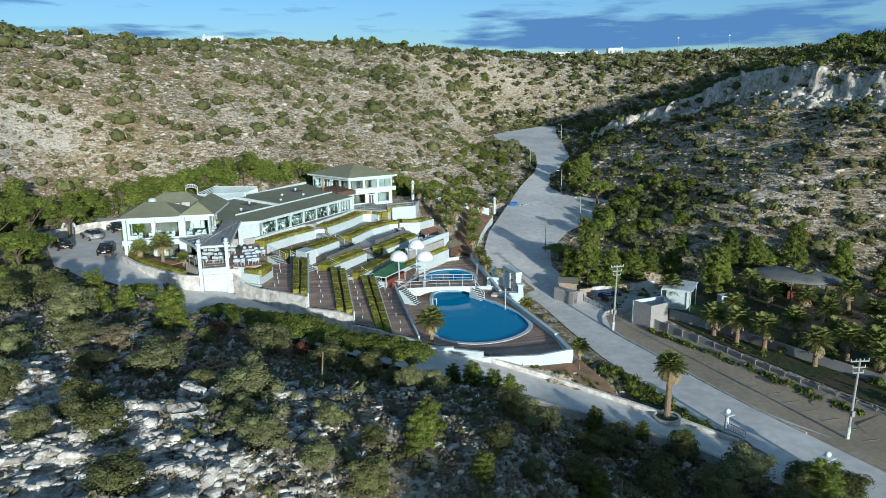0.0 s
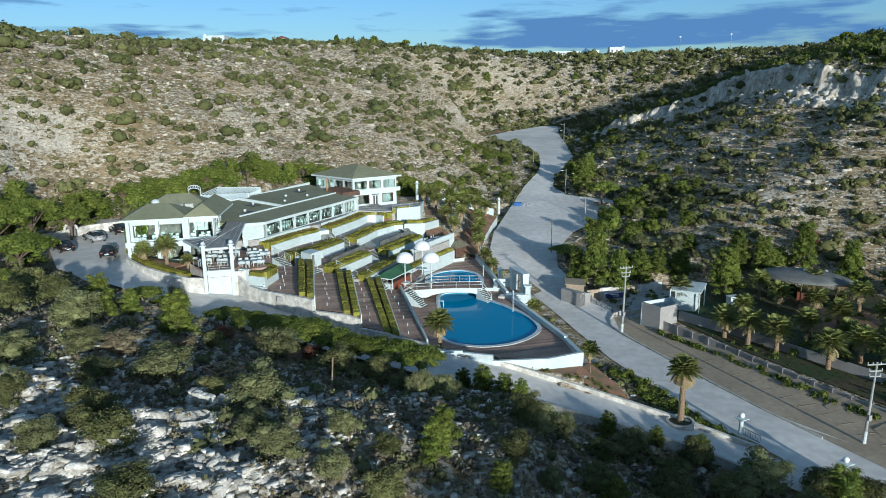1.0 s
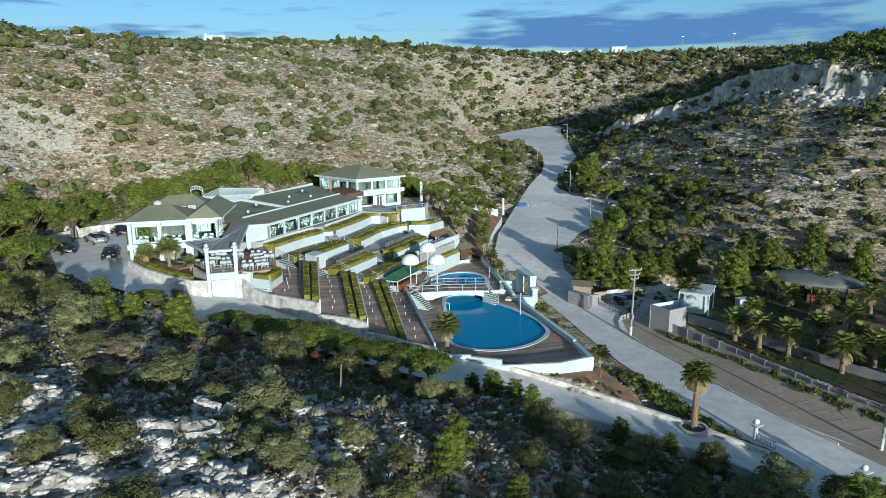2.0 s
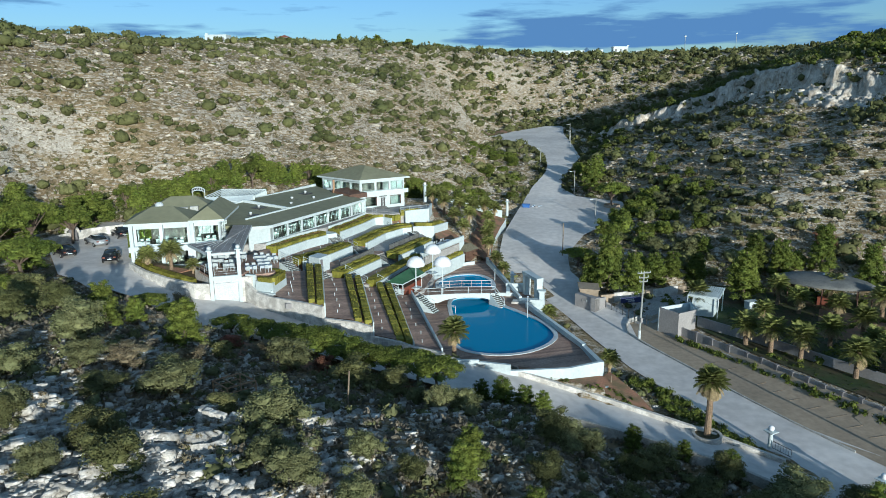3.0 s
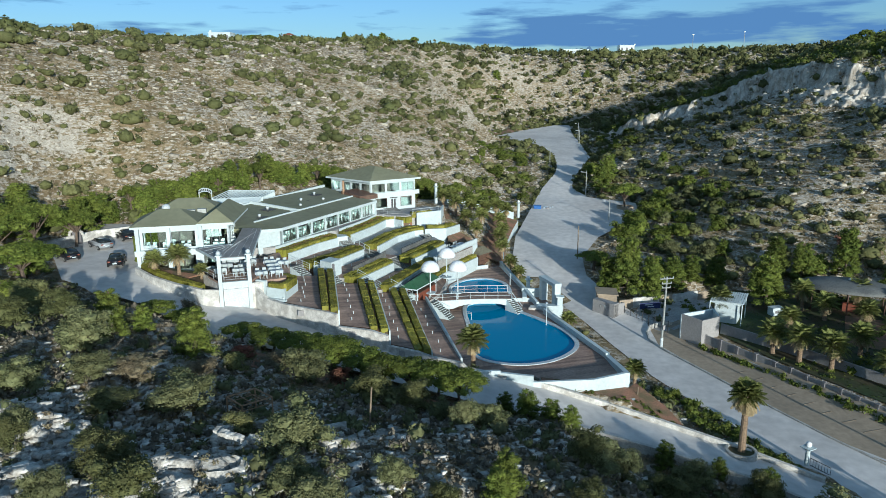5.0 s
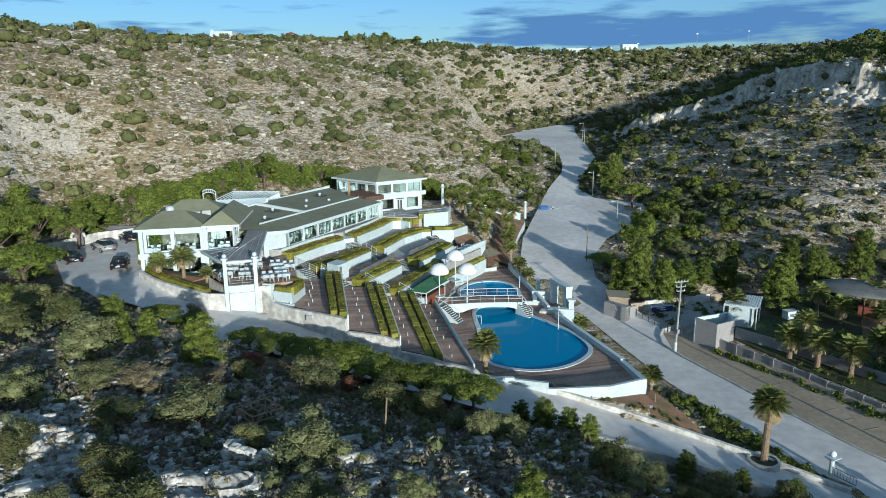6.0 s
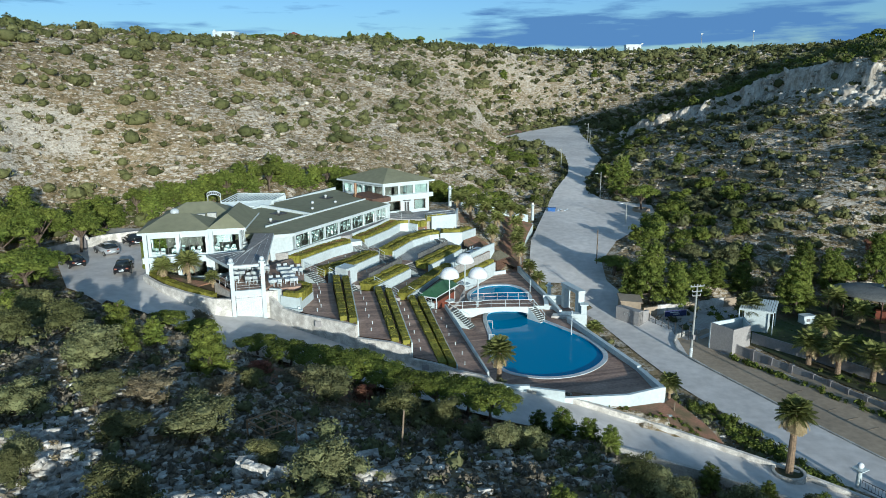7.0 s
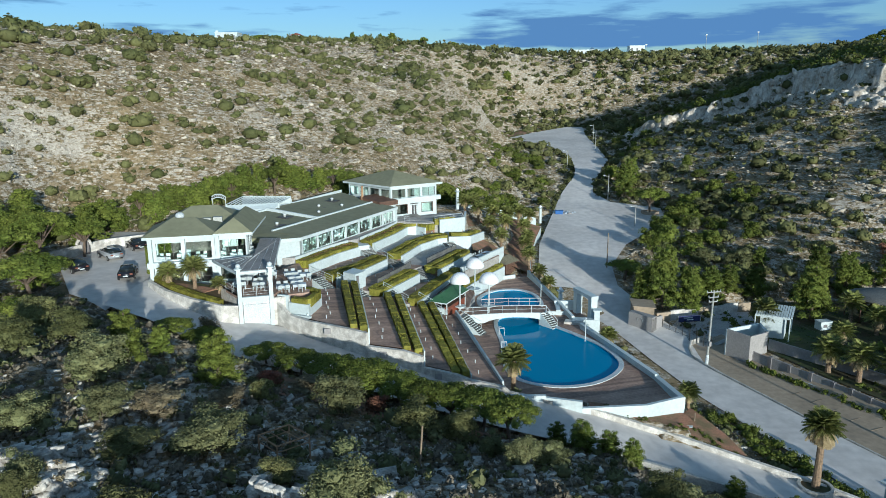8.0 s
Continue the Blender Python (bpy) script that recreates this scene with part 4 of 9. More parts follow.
stairs((-19.0, 128.6), 8.75, (-16.4, 123.6), F0 - 0.35, 2.6, 9)
stairs((-27.6, 93.8), F1 + 0.6, (-25.6, 92.5), 6.15, 1.6, 7)
stairs((-23.9, 93.8), F1, (-21.2, 92.2), 5.1, 1.5, 9)
stairs((-18.4, 93.6), F2, (-16.0, 92.2), 3.8, 1.5, 9)
stairs((-14.2, 93.8), F3, (-11.9, 92.8), 2.45, 1.5, 8)
stairs((-9.2, 94.6), 2.1, (-6.6, 93.2), 0.02, 1.5, 11)
stairs((1.0, 97.8), 1.7, (2.6, 96.0), 0.05, 1.3, 9)


def railing(line, zs, h=0.95, mat=WHITE, every=1.6, r=0.035, bars=(0.5,), label="white tubular railing beside the steps", glass=False, name="railing"):
    """Posts with a top rail and lower rails along a line of points."""
    ob = thing(name, (line[0][0], line[0][1], zs[0]), label, "railing", "railings")
    for (a, b), (za, zb) in zip(zip(line[:-1], line[1:]), zip(zs[:-1], zs[1:])):
        a, b = Vector((*a, za)), Vector((*b, zb))
        n = max(1, round((b - a).length / every))
        for i in range(n + 1):
            p = a.lerp(b, i / n)
            part("post", tube(bmesh.new(), p, p + Vector((0, 0, h)), r, sides=6), mat, ob)
        up = Vector((0, 0, h))
        part("top_rail", tube(bmesh.new(), a + up, b + up, r * 1.2, sides=6), mat, ob)
        for f in bars:
            part("mid_rail", tube(bmesh.new(), a + up * f, b + up * f, r * 0.7, sides=6), mat, ob)
        if glass:
            bm = bmesh.new()
            d = (b - a).normalized()
            nv = Vector((-d.y, d.x, 0)) * 0.01
            prism(bm, [tuple((a - nv).xy), tuple((b - nv).xy), tuple((b + nv).xy), tuple((a + nv).xy)], [a.z + 0.08, b.z + 0.08, b.z + 0.08, a.z + 0.08], [a.z + h * 0.9, b.z + h * 0.9, b.z + h * 0.9, a.z + h * 0.9])
            part("dark_panel", bm, CANOPY, ob)
    return ob


# footbridge between the pools
bridge = thing("footbridge", (-4, 98, 0), "white arched footbridge with dark boards between the pools", "bridge")
N = 14
bmw = bmesh.new()
A, B = Vector((-9.9, 95.7)), Vector((1.4, 97.3))
prof = []
for i in range(N + 1):
    t = i / N
    prof.append((A.lerp(B, t), 1.5 + 0.15 * math.sin(math.pi * t), 0.6 + 0.5 * math.sin(math.pi * min(1, max(0, (t - 0.33) / 0.6))) ** 0.7 if 0.33 < t < 0.93 else 0.4))
acr = Vector((-(B - A).y, (B - A).x)).normalized() * 3.4
for (p, zt, zb), (q, wt, wb2) in zip(prof[:-1], prof[1:]):
    part("walkway_board", prismed([tuple(p + acr * 0.05), tuple(q + acr * 0.05), tuple(q + acr * 0.95), tuple(p + acr * 0.95)], [zt - 0.1, wt - 0.1, wt - 0.1, zt - 0.1], [zt + 0.02, wt + 0.02, wt + 0.02, zt + 0.02]), DECK, bridge)
rows = [[bmw.verts.new((*(c + acr * s), h)) for s, h in ((0, zb), (0, zt), (1, zt), (1, zb))] for c, zt, zb in prof]
for u, v in zip(rows[:-1], rows[1:]):
    for k in range(4):
        bmw.faces.new((u[k], v[k], v[(k + 1) % 4], u[(k + 1) % 4]))
bmw.faces.new(rows[0]), bmw.faces.new(rows[-1][::-1])
bmesh.ops.recalc_face_normals(bmw, faces=bmw.faces)
part("arch", bmw, WHITE, bridge)
railing([tuple(A + acr * 0.04), tuple(A.lerp(B, 0.5) + acr * 0.04), tuple(B + acr * 0.04)], [1.53, 1.67, 1.53], r=0.035, every=1.7)
railing([tuple(A.lerp(B, 0.3) + acr * 0.96), tuple(A.lerp(B, 0.62) + acr * 0.96), tuple(B + acr * 0.96)], [1.63, 1.67, 1.53], r=0.035, every=1.7)
railing([tuple(B), (2.7, 95.9)], [1.45, 0.1], r=0.035)
railing([(-9.8, 95.5), (-7.0, 93.6)], [1.5, 0.6], r=0.035)
# dark railings at the heads of the fans, and glazed screens on the terraces
railing([(-28.6, 95.6), (-25.4, 93.2)], [7.1, 6.5], mat=WHITE, bars=(0.35, 0.65), r=0.025)
railing([(-25.0, 94.4), (-21.6, 92.9)], [F1, 5.4], mat=WHITE, bars=(0.35, 0.65), r=0.025)
railing([(-19.2, 94.2), (-16.0, 92.9)], [F2, 4.1], mat=WHITE, bars=(0.35, 0.65), r=0.025)
railing([(-14.8, 94.2), (-11.9, 93.4)], [F3, 2.8], mat=WHITE, bars=(0.35, 0.65), r=0.025)
railing([(-22.0, 108.5), (-19.3, 105.6)], [F1, F2 + 0.4], mat=WHITE, bars=(0.5,), r=0.025)
for p, q in (((-20.1, 95.4), (-16.7, 104.4)), ((-14.6, 106.4), (-10.7, 115.4))):
    railing([p, q], [F2, F2], h=1.0, mat=DARK_METAL, glass=True, label="dark glazed screen along the terrace edge", name="terrace_screen")


def dome_lamp(at):
    ob = thing("dome_parasol", at, "white fibreglass dome parasol on a tall white pole", "parasol", "dome parasols")
    o = finish("pole", tube(bmesh.new(), (0, 0, 0), (0, 0, 4.3), 0.085, sides=12), WHITE)
    o.parent = ob
    bm = bmesh.new()
    bmesh.ops.create_uvsphere(bm, u_segments=28, v_segments=16, radius=1.3)
    bmesh.ops.delete(bm, geom=[v for v in bm.verts if v.co.z < -0.01], context="VERTS")
    bmesh.ops.solidify(bm, geom=bm.faces[:], thickness=0.05)
    bmesh.ops.translate(bm, verts=bm.verts, vec=(0, 0, 4.15))
    o = finish("dome", bm, GLOBE, None, True)
    o.parent = ob
    o = finish("table_top", tube(bmesh.new(), (0, 0, 0.98), (0, 0, 1.05), 0.75, sides=24), WHITE)
    o.parent = ob
    o = finish("table_bracket", tube(bmesh.new(), (0, 0, 0.8), (0, 0, 0.98), 0.1, 0.5, sides=16), WHITE)
    o.parent = ob
    o = finish("strut", tube(bmesh.new(), (-1.25, 0, 4.2), (1.25, 0, 4.2), 0.03, sides=6), WHITE)
    o.parent = ob
    return ob


dome = dome_lamp((-9.7, 96.0, 1.75))
copy_thing(dome, pose(-6.0, 96.7, 1.62))
copy_thing(dome, pose(-7.8, 104.3, 1.6))


def hip(bm, p, z, h, pull=1.0):
    """A hipped roof over four corners (front left, front right, back right, back left)."""
    p = [Vector(q) for q in p]
    w, d = (p[1] - p[0]).length, (p[3] - p[0]).length
    if w >= d:
        f = min(0.5, d / w / 2) * pull
        r0, r1 = (p[0] + p[3]) / 2, (p[1] + p[2]) / 2
        ra, rb = r0.lerp(r1, f), r1.lerp(r0, f)
        tris = lambda v, a, b: ((v[0], v[1], b, a), (v[1], v[2], b), (v[2], v[3], a, b), (v[3], v[0], a))
    else:
        f = min(0.5, w / d / 2) * pull
        r0, r1 = (p[0] + p[1]) / 2, (p[3] + p[2]) / 2
        ra, rb = r0.lerp(r1, f), r1.lerp(r0, f)
        tris = lambda v, a, b: ((v[0], v[1], a), (v[1], v[2], b, a), (v[2], v[3], b), (v[3], v[0], a, b))
    v = [bm.verts.new((q.x, q.y, z)) for q in p]
    if f >= 0.499:
        a = b = bm.verts.new((*ra, z + h))
    else:
        a, b = bm.verts.new((*ra, z + h)), bm.verts.new((*rb, z + h))
    for t in tris(v, a, b):
        t = list(dict.fromkeys(t))
        bm.faces.new(t)
    bm.faces.new(v[::-1])
    bmesh.ops.recalc_face_normals(bm, faces=bm.faces)
    return bm


def shrunk(p, by):
    c = sum((Vector(q) for q in p), Vector((0, 0))) / len(p)
    return [tuple(Vector(q) + (c - Vector(q)).normalized() * by * 1.414) for q in p]


# poolside bar
bar = thing("pool_bar", (-10, 97.5, 2.1), "open pool bar with a green hipped roof and red counter", "bar")
RP = [(-13.6, 93.7), (-11.3, 92.7), (-8.6, 98.8), (-11.1, 101.6)]
part("eave", prismed(RP, 3.98, 4.12), WHITE, bar)
part("roof", hip(bmesh.new(), RP, 4.12, 0.85), BAR_GREEN, bar)
inner = shrunk(RP, 0.45)
for p in inner:
    part("post", tube(bmesh.new(), (*p, 2.1), (*p, 4.0), 0.07), WHITE, bar)
part("counter", prismed([inner[1], inner[2], tuple(Vector(inner[2]).lerp(Vector(inner[3]), 0.15)), tuple(Vector(inner[1]).lerp(Vector(inner[0]), 0.15))], 2.1, 3.35), TIMBER, bar, "red-brown timber counter")
part("counter_top", prismed([tuple(Vector(inner[1]) + Vector((0.15, 0))), tuple(Vector(inner[2]) + Vector((0.15, 0))), tuple(Vector(inner[2]).lerp(Vector(inner[3]), 0.2)), tuple(Vector(inner[1]).lerp(Vector(inner[0]), 0.2))], 3.35, 3.42), HUT_WOOD, bar)
part("end_block", prismed([tuple(Vector(inner[0]).lerp(Vector(inner[1]), 0.4)), inner[1], tuple(Vector(inner[1]).lerp(Vector(inner[2]), 0.08)), tuple(Vector(inner[0]).lerp(Vector(inner[1]), 0.4) + Vector((0.2, 0.6)))], 2.1, 3.2), WHITE, bar)
part("back_wall", prismed([inner[3], tuple(Vector(inner[3]).lerp(Vector(inner[0]), 0.8)), tuple(Vector(inner[3]).lerp(Vector(inner[0]), 0.8) + Vector((0.12, 0))), tuple(Vector(inner[3]) + Vector((0.12, 0)))], 2.1, 4.4), HUT_WOOD, bar)

# wooden hut
hut = thing("wooden_hut", (-2.8, 120.3, 0.55), "brown timber hut with a shallow hipped roof", "hut")
HP = [(-5.2, 119.4), (-2.9, 117.3), (-0.6, 120.4), (-2.4, 124.0)]
part("roof", hip(bmesh.new(), HP, 2.68, 0.85), material("hut_roof_khaki", (0.19, 0.175, 0.115), (0.15, 0.135, 0.09), 0.6, 0.85), hut)
part("eave", prismed(HP, 2.58, 2.68), HUT_WOOD, hut)
HI = shrunk(HP, 0.5)
part("wall_base", prismed(HI, 0.5, 1.45), HUT_WOOD, hut)
part("shutter", prismed([tuple(Vector(HI[0]).lerp(Vector(HI[1]), 0.12) + Vector((0, -0.05))), tuple(Vector(HI[0]).lerp(Vector(HI[1]), 0.75) + Vector((0, -0.05))), tuple(Vector(HI[0]).lerp(Vector(HI[1]), 0.75) + Vector((0, 0.1))), tuple(Vector(HI[0]).lerp(Vector(HI[1]), 0.12) + Vector((0, 0.1)))], 1.45, 2.5), RIM, hut, "pale roller shutter")
part("wall_shell", prismed(shrunk(HP, 0.62), 1.45, 2.65), HUT_WOOD, hut)


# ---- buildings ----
# dimness of the rooms behind the glass is put into this dark colour
INSIDE = material("interior_painted_dim", (0.16, 0.15, 0.135), (0.10, 0.095, 0.085), 0.6, 0.8)
FRAME = material("dark_window_frame", (0.05, 0.05, 0.05), (0.07, 0.07, 0.07), 2.0, 0.5)


def facade(ob, p, q, z0, sill, head, top, n, pier=0.45, end=0.45, thick=0.25, glass=True, panes=2, mat=WHITE):
    """A wall from p to q (outside on the right hand) with n wide windows between piers."""
    p, q = Vector(p), Vector(q)
    d = (q - p).normalized()
    nv = Vector((-d.y, d.x)) * thick
    length = (q - p).length

    def slab(a, b, lo, hi, inset=0.0, th=None):
        k = nv * (1 if th is None else th / thick)
        o = nv * inset
        return prismed([tuple(p + d * a + o), tuple(p + d * b + o), tuple(p + d * b + o + k), tuple(p + d * a + o + k)], lo, hi)

    part("wall_band", slab(0, length, z0, sill), mat, ob)
    part("wall_band", slab(0, length, head, top), mat, ob)
    part("corner_pier", slab(0, end, sill, head), mat, ob)
    part("corner_pier", slab(length - end, length, sill, head), mat, ob)
    w = (length - 2 * end - pier * (n - 1)) / n
    for i in range(n):
        a = end + i * (w + pier)
        if i:
            part("pier", slab(a - pier, a, sill, head), mat, ob)
        bm = bmesh.new()
        for f in range(panes + 1):
            x = a + (w - 0.05) * f / panes
            k = nv * 0.25
            prism(bm, [tuple(p + d * x + k), tuple(p + d * (x + 0.05) + k), tuple(p + d * (x + 0.05) + k * 2), tuple(p + d * x + k * 2)], sill, head)
        win = part("window_frame", bm, FRAME, ob)
        if glass:
            for f in range(panes):
                pane = part("pane", slab(a + w * f / panes + 0.03, a + w * (f + 1) / panes - 0.03, sill + 0.02, head - 0.02, 0.35, 0.012), GLASS, win)
                pane.visible_shadow = False


def rect(o, u, v, a, b, c, d):
    """Plan corners: front left, front right, back right, back left."""
    o, u, v = Vector(o), Vector(u), Vector(v)
    return [tuple(o + u * a + v * c), tuple(o + u * b + v * c), tuple(o + u * b + v * d), tuple(o + u * a + v * d)]


def hip_roof(ob, corners, z, h, mat=ROOF_GREEN, pull=1.0):
    part("eave", prismed(corners, z - 0.28, z), WHITE, ob, "white eave board")
    part("roof", hip(bmesh.new(), [tuple(Vector(c)) for c in shrunk(corners, -0.04)], z + 0.004, h, pull), mat, ob, "olive green felt roof")


def settle(before, by):
    """Moves all that was built since a count of things was taken."""
    for ob in scene.objects:
        if ob.name not in before and ob.parent is None:
            ob.location += Vector(by)


def so_far():
    return {ob.name for ob in scene.objects}


start = so_far()
# the two-storey dining pavilion at the west end
pav = thing("dining_pavilion", (-39, 92, 7.8), "white two-storey dining pavilion with olive hipped roofs", "building")
O, U, V = (-44.4, 86.3), (0.966, 0.259), (-0.259, 0.966)
RA, RB, RC = rect(O, U, V, 0, 8.3, 0, 7.6), [(-36.9, 88.2), (-32.62, 89.3), (-34.2, 99.9), (-38.5, 98.8)], rect(O, U, V, 0.9, 10.6, 8.3, 14.8)
hip_roof(pav, RA, 14.0, 1.5, pull=0.75)
hip_roof(pav, RB, 14.12, 1.6, pull=0.6)
hip_roof(pav, RC, 13.9, 1.75)
WA, WB, WC = rect(O, U, V, 0.7, 8.0, 0.7, 7.2), rect(O, U, V, 8.0, 11.6, 0.55, 9.8), rect(O, U, V, 1.6, 9.8, 8.9, 14.2)
facade(pav, WA[0], WA[1], 10.45, 11.15, 13.15, 13.73, 2, 0.5, 0.6, panes=3)
facade(pav, WB[0], WB[1], 10.45, 11.25, 13.25, 13.85, 1, 0.5, 0.35, panes=3)
facade(pav, WB[1], WB[2], 10.45, 11.25, 13.25, 13.85, 3, 0.5, 0.4)
facade(pav, WA[3], WA[0], 10.45, 11.15, 13.15, 13.73, 2, 0.5, 0.6)
facade(pav, WA[0], WA[1], 7.4, 8.3, 10.1, 10.45, 2, 0.6, 0.7, panes=2)
facade(pav, WA[3], WA[0], 7.4, 8.5, 10.1, 10.45, 2, 0.6, 0.7)
facade(pav, WB[0], WB[1], 7.4, 8.5, 10.2, 10.45, 1, 0.6, 0.3)
facade(pav, WB[1], WB[2], 7.4, 8.5, 10.2, 10.45, 3, 0.6, 0.4)
part("wall", prismed([WC[0], WC[3], WC[2], WC[1]], 7, 13.6), WHITE, pav)
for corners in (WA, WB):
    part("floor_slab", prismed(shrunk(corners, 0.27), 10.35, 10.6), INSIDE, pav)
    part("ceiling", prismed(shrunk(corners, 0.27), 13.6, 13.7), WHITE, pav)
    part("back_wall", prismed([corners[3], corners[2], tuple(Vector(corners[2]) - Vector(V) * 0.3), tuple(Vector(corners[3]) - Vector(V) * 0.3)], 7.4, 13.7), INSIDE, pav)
part("balcony_band", prismed(rect(O, U, V, 0.3, 11.9, 0.15, 0.72), 10.3, 10.98), WHITE, pav, "projecting white floor band")
part("planter_ledge", prismed(rect(O, U, V, 8.2, 12.0, -0.5, 0.14), 10.6, 11.1), WHITE, pav)
for u in (0.75, 4.35, 8.1):
    part("column", prismed(rect(O, U, V, u - 0.22, u + 0.22, 0.1, 0.68), 7.4, 13.73), WHITE, pav)
for k, (u, v, z) in enumerate(((4.5, 8.4, 15.0), (7.6, 8.2, 15.0), (6.2, 8.3, 14.9))):
    part("roof_plant", boxed((-0.55, -0.35, -1.2), (0.55, 0.35, -0.35 if k else -0.5), pose(*(Vector(O) + Vector(U) * u + Vector(V) * v), z, 0, 0, 15)), POLE_METAL, pav, "grey ventilation unit")
part("roof_dome", ball(bmesh.new(), (*(Vector(O) + Vector(U) * 3.2 + Vector(V) * 7.5), 15.1), 0.55, 3, (1, 1, 0.8)), RIM, pav, "pale dish on the roof", True)

settle(start, (-1.05, -0.1, -0.36))
start = so_far()
# portico with grey slatted roof over the garage
portico = thing("portico", (-31, 84, 5.6), "white columned portico with grey slatted roof over a garage", "portico")
COLS = [(-32.1, 81.6), (-29.05, 82.7)]
for x, y in COLS:
    part("column", boxed((-0.21, -0.21, 5.2), (0.21, 0.21, 11.75), pose(x, y, 0, 0, 0, 18)), WHITE, portico)
    part("ball_finial", ball(bmesh.new(), (x, y, 12.1), 0.27, 3), RIM, portico, "", True)
    part("cap", boxed((-0.36, -0.36, 11.75), (0.36, 0.36, 11.88), pose(x, y, 0, 0, 0, 18)), WHITE, portico)
RPORT = [(-37.2, 87.9), (-32.6, 82.2), (-28.9, 83.6), (-31.6, 96.4), (-34.0, 95.9), (-32.3, 87.6)]
ZP = [11.2, 11.35, 11.35, 12.0, 12.1, 11.75]
part("edge_beam", prismed(RPORT, [z - 0.32 for z in ZP], [z - 0.06 for z in ZP]), WHITE, portico)
part("roof", prismed(shrunk(RPORT, 0.12), [z - 0.2 for z in ZP], [z for z in ZP]), SLATE, portico, "grey slatted roof")
for k in range(8):
    f = (k + 0.5) / 8
    a = Vector((-37.0, 87.8)).lerp(Vector((-32.6, 82.4)), f * 2) if f < 0.5 else Vector((-32.6, 82.4)).lerp(Vector((-29.1, 83.7)), f * 2 - 1)
    b = Vector((-32.6, 87.9)).lerp(Vector((-32.5, 87.5)), f * 2) if f < 0.5 else Vector((-33.6, 95.4)).lerp(Vector((-31.8, 96.0)), f * 2 - 1)
    part("seam", tube(bmesh.new(), (*a, 11.36), (*b, 11.74 if f < 0.5 else 12.03), 0.018, sides=4), RIM, portico)
part("floor", prismed([(-36.2, 86.4), (-32.3, 81.9), (-28.9, 83.0), (-28.0, 91), (-33, 92)], 8.35, 8.6), DECK, portico, "brown boarded floor")
part("garage_wall", prismed([(-35.9, 86.0), (-32.2, 81.9), (-32.0, 82.3), (-35.6, 86.4)], 4.5, 8.6), WHITE_STONE, portico)
part("garage_wall", prismed([(-29.2, 82.8), (-27.3, 83.4), (-27.3, 83.8), (-29.2, 83.2)], 4.5, 8.3), WHITE_STONE, portico)
door = part("garage_door", prismed([(-31.9, 81.85), (-29.2, 82.8), (-29.3, 83.0), (-32.0, 82.05)], 5.2, 8.1), RIM, portico, "white roller garage door")
part("lintel", prismed([(-31.95, 81.75), (-29.2, 82.7), (-29.3, 83.05), (-32.0, 82.1)], 8.1, 8.62), WHITE, portico)
part("slat", prismed([(-31.9, 81.83), (-29.2, 82.78), (-29.21, 82.81), (-31.91, 81.86)], 7.75, 7.78), PIER_GREY, door)
railing([(-35.9, 86.1), (-32.4, 82.1)], [8.6, 8.6], mat=RIM, bars=(0.3, 0.6), r=0.02)
railing([(-31.8, 81.95), (-29.3, 82.8)], [8.6, 8.6], mat=RIM, bars=(0.3, 0.6), r=0.02)
# sand-coloured apron wall with a planted bank beside the garage
bank = thing("planted_bank", (-38, 84, 7), "grassy bank with a clipped edge behind a white kerb", "garden bed", kind="structure")
part("bank_wall", wall_line(bmesh.new(), [(-45.6, 91.0, 9.1), (-44.4, 86.6, 9.0), (-41.3, 83.9, 8.75), (-37.7, 82.0, 8.4), (-34.0, 80.9, 8.0), (-32.3, 81.4, 7.8)], 0.4, 4, 1), WHITE_STONE, bank)
part("bank_grass", prismed([(-45.2, 91.0), (-43.9, 87.0), (-41.0, 84.4), (-37.6, 82.5), (-34.0, 81.4), (-36, 86.5), (-43, 88.2)], 4, [9.0, 8.9, 8.65, 8.3, 7.9, 8.5, 8.9]), GRASS, bank)
part("bare_soil", prismed([(-41.3, 85.7), (-37, 84.2), (-36, 85.4), (-41, 86.6)], 6, [8.8, 8.45, 8.6, 8.85]), SOIL, bank)
hedge("hedge", [(-44.9, 91.0), (-43.6, 87.4), (-40.7, 84.9), (-37.4, 83.0), (-34.3, 81.9)], 0.8, [9.0, 8.9, 8.65, 8.3, 7.9], 0.4, label="low clipped hedge along the white kerb")

# terrace café between portico and restaurant
cafe = thing("cafe_terrace", (-27, 88, 8), "boarded café terrace with white walls", "terrace", kind="structure")
part("floor", prismed([(-28.8, 84.0), (-25.6, 85.4), (-26.6, 91.0), (-27.9, 93.0), (-30.0, 98.5), (-32.5, 93)], -3, 8.2), DECK, cafe)
part("front_wall", wall_line(bmesh.new(), [(-28.7, 83.6, 8.45), (-27.4, 83.2, 8.45)], 0.3, 4, 1), WHITE, cafe)
part("planter_wall", prismed([(-27.3, 83.0), (-24.9, 82.1), (-24.4, 86.2), (-26.2, 87.6)], 3, 7.75), WHITE, cafe)
part("planter_base", wall_line(bmesh.new(), [(-27.6, 82.6, 6.6), (-24.7, 81.6, 6.6)], 0.3, 3, 1), WHITE, cafe)
part("planter_soil", prismed(shrunk([(-27.3, 83.0), (-24.9, 82.1), (-24.4, 86.2), (-26.2, 87.6)], 0.5), 7, 7.85), SOIL, cafe)
hedge("hedge", [(-26.9, 83.3), (-25.1, 82.6), (-24.7, 86.0), (-26.2, 87.1)], 0.6, [7.75] * 4, 0.5, label="clipped hedge round a white planter")
part("side_wall", wall_line(bmesh.new(), [(-24.9, 82.0, 6.85), (-26.9, 92.4, 7.2)], 0.25, 3, 1), WHITE, cafe)

settle(start, (-0.6, -0.85, -0.25))
start = so_far()
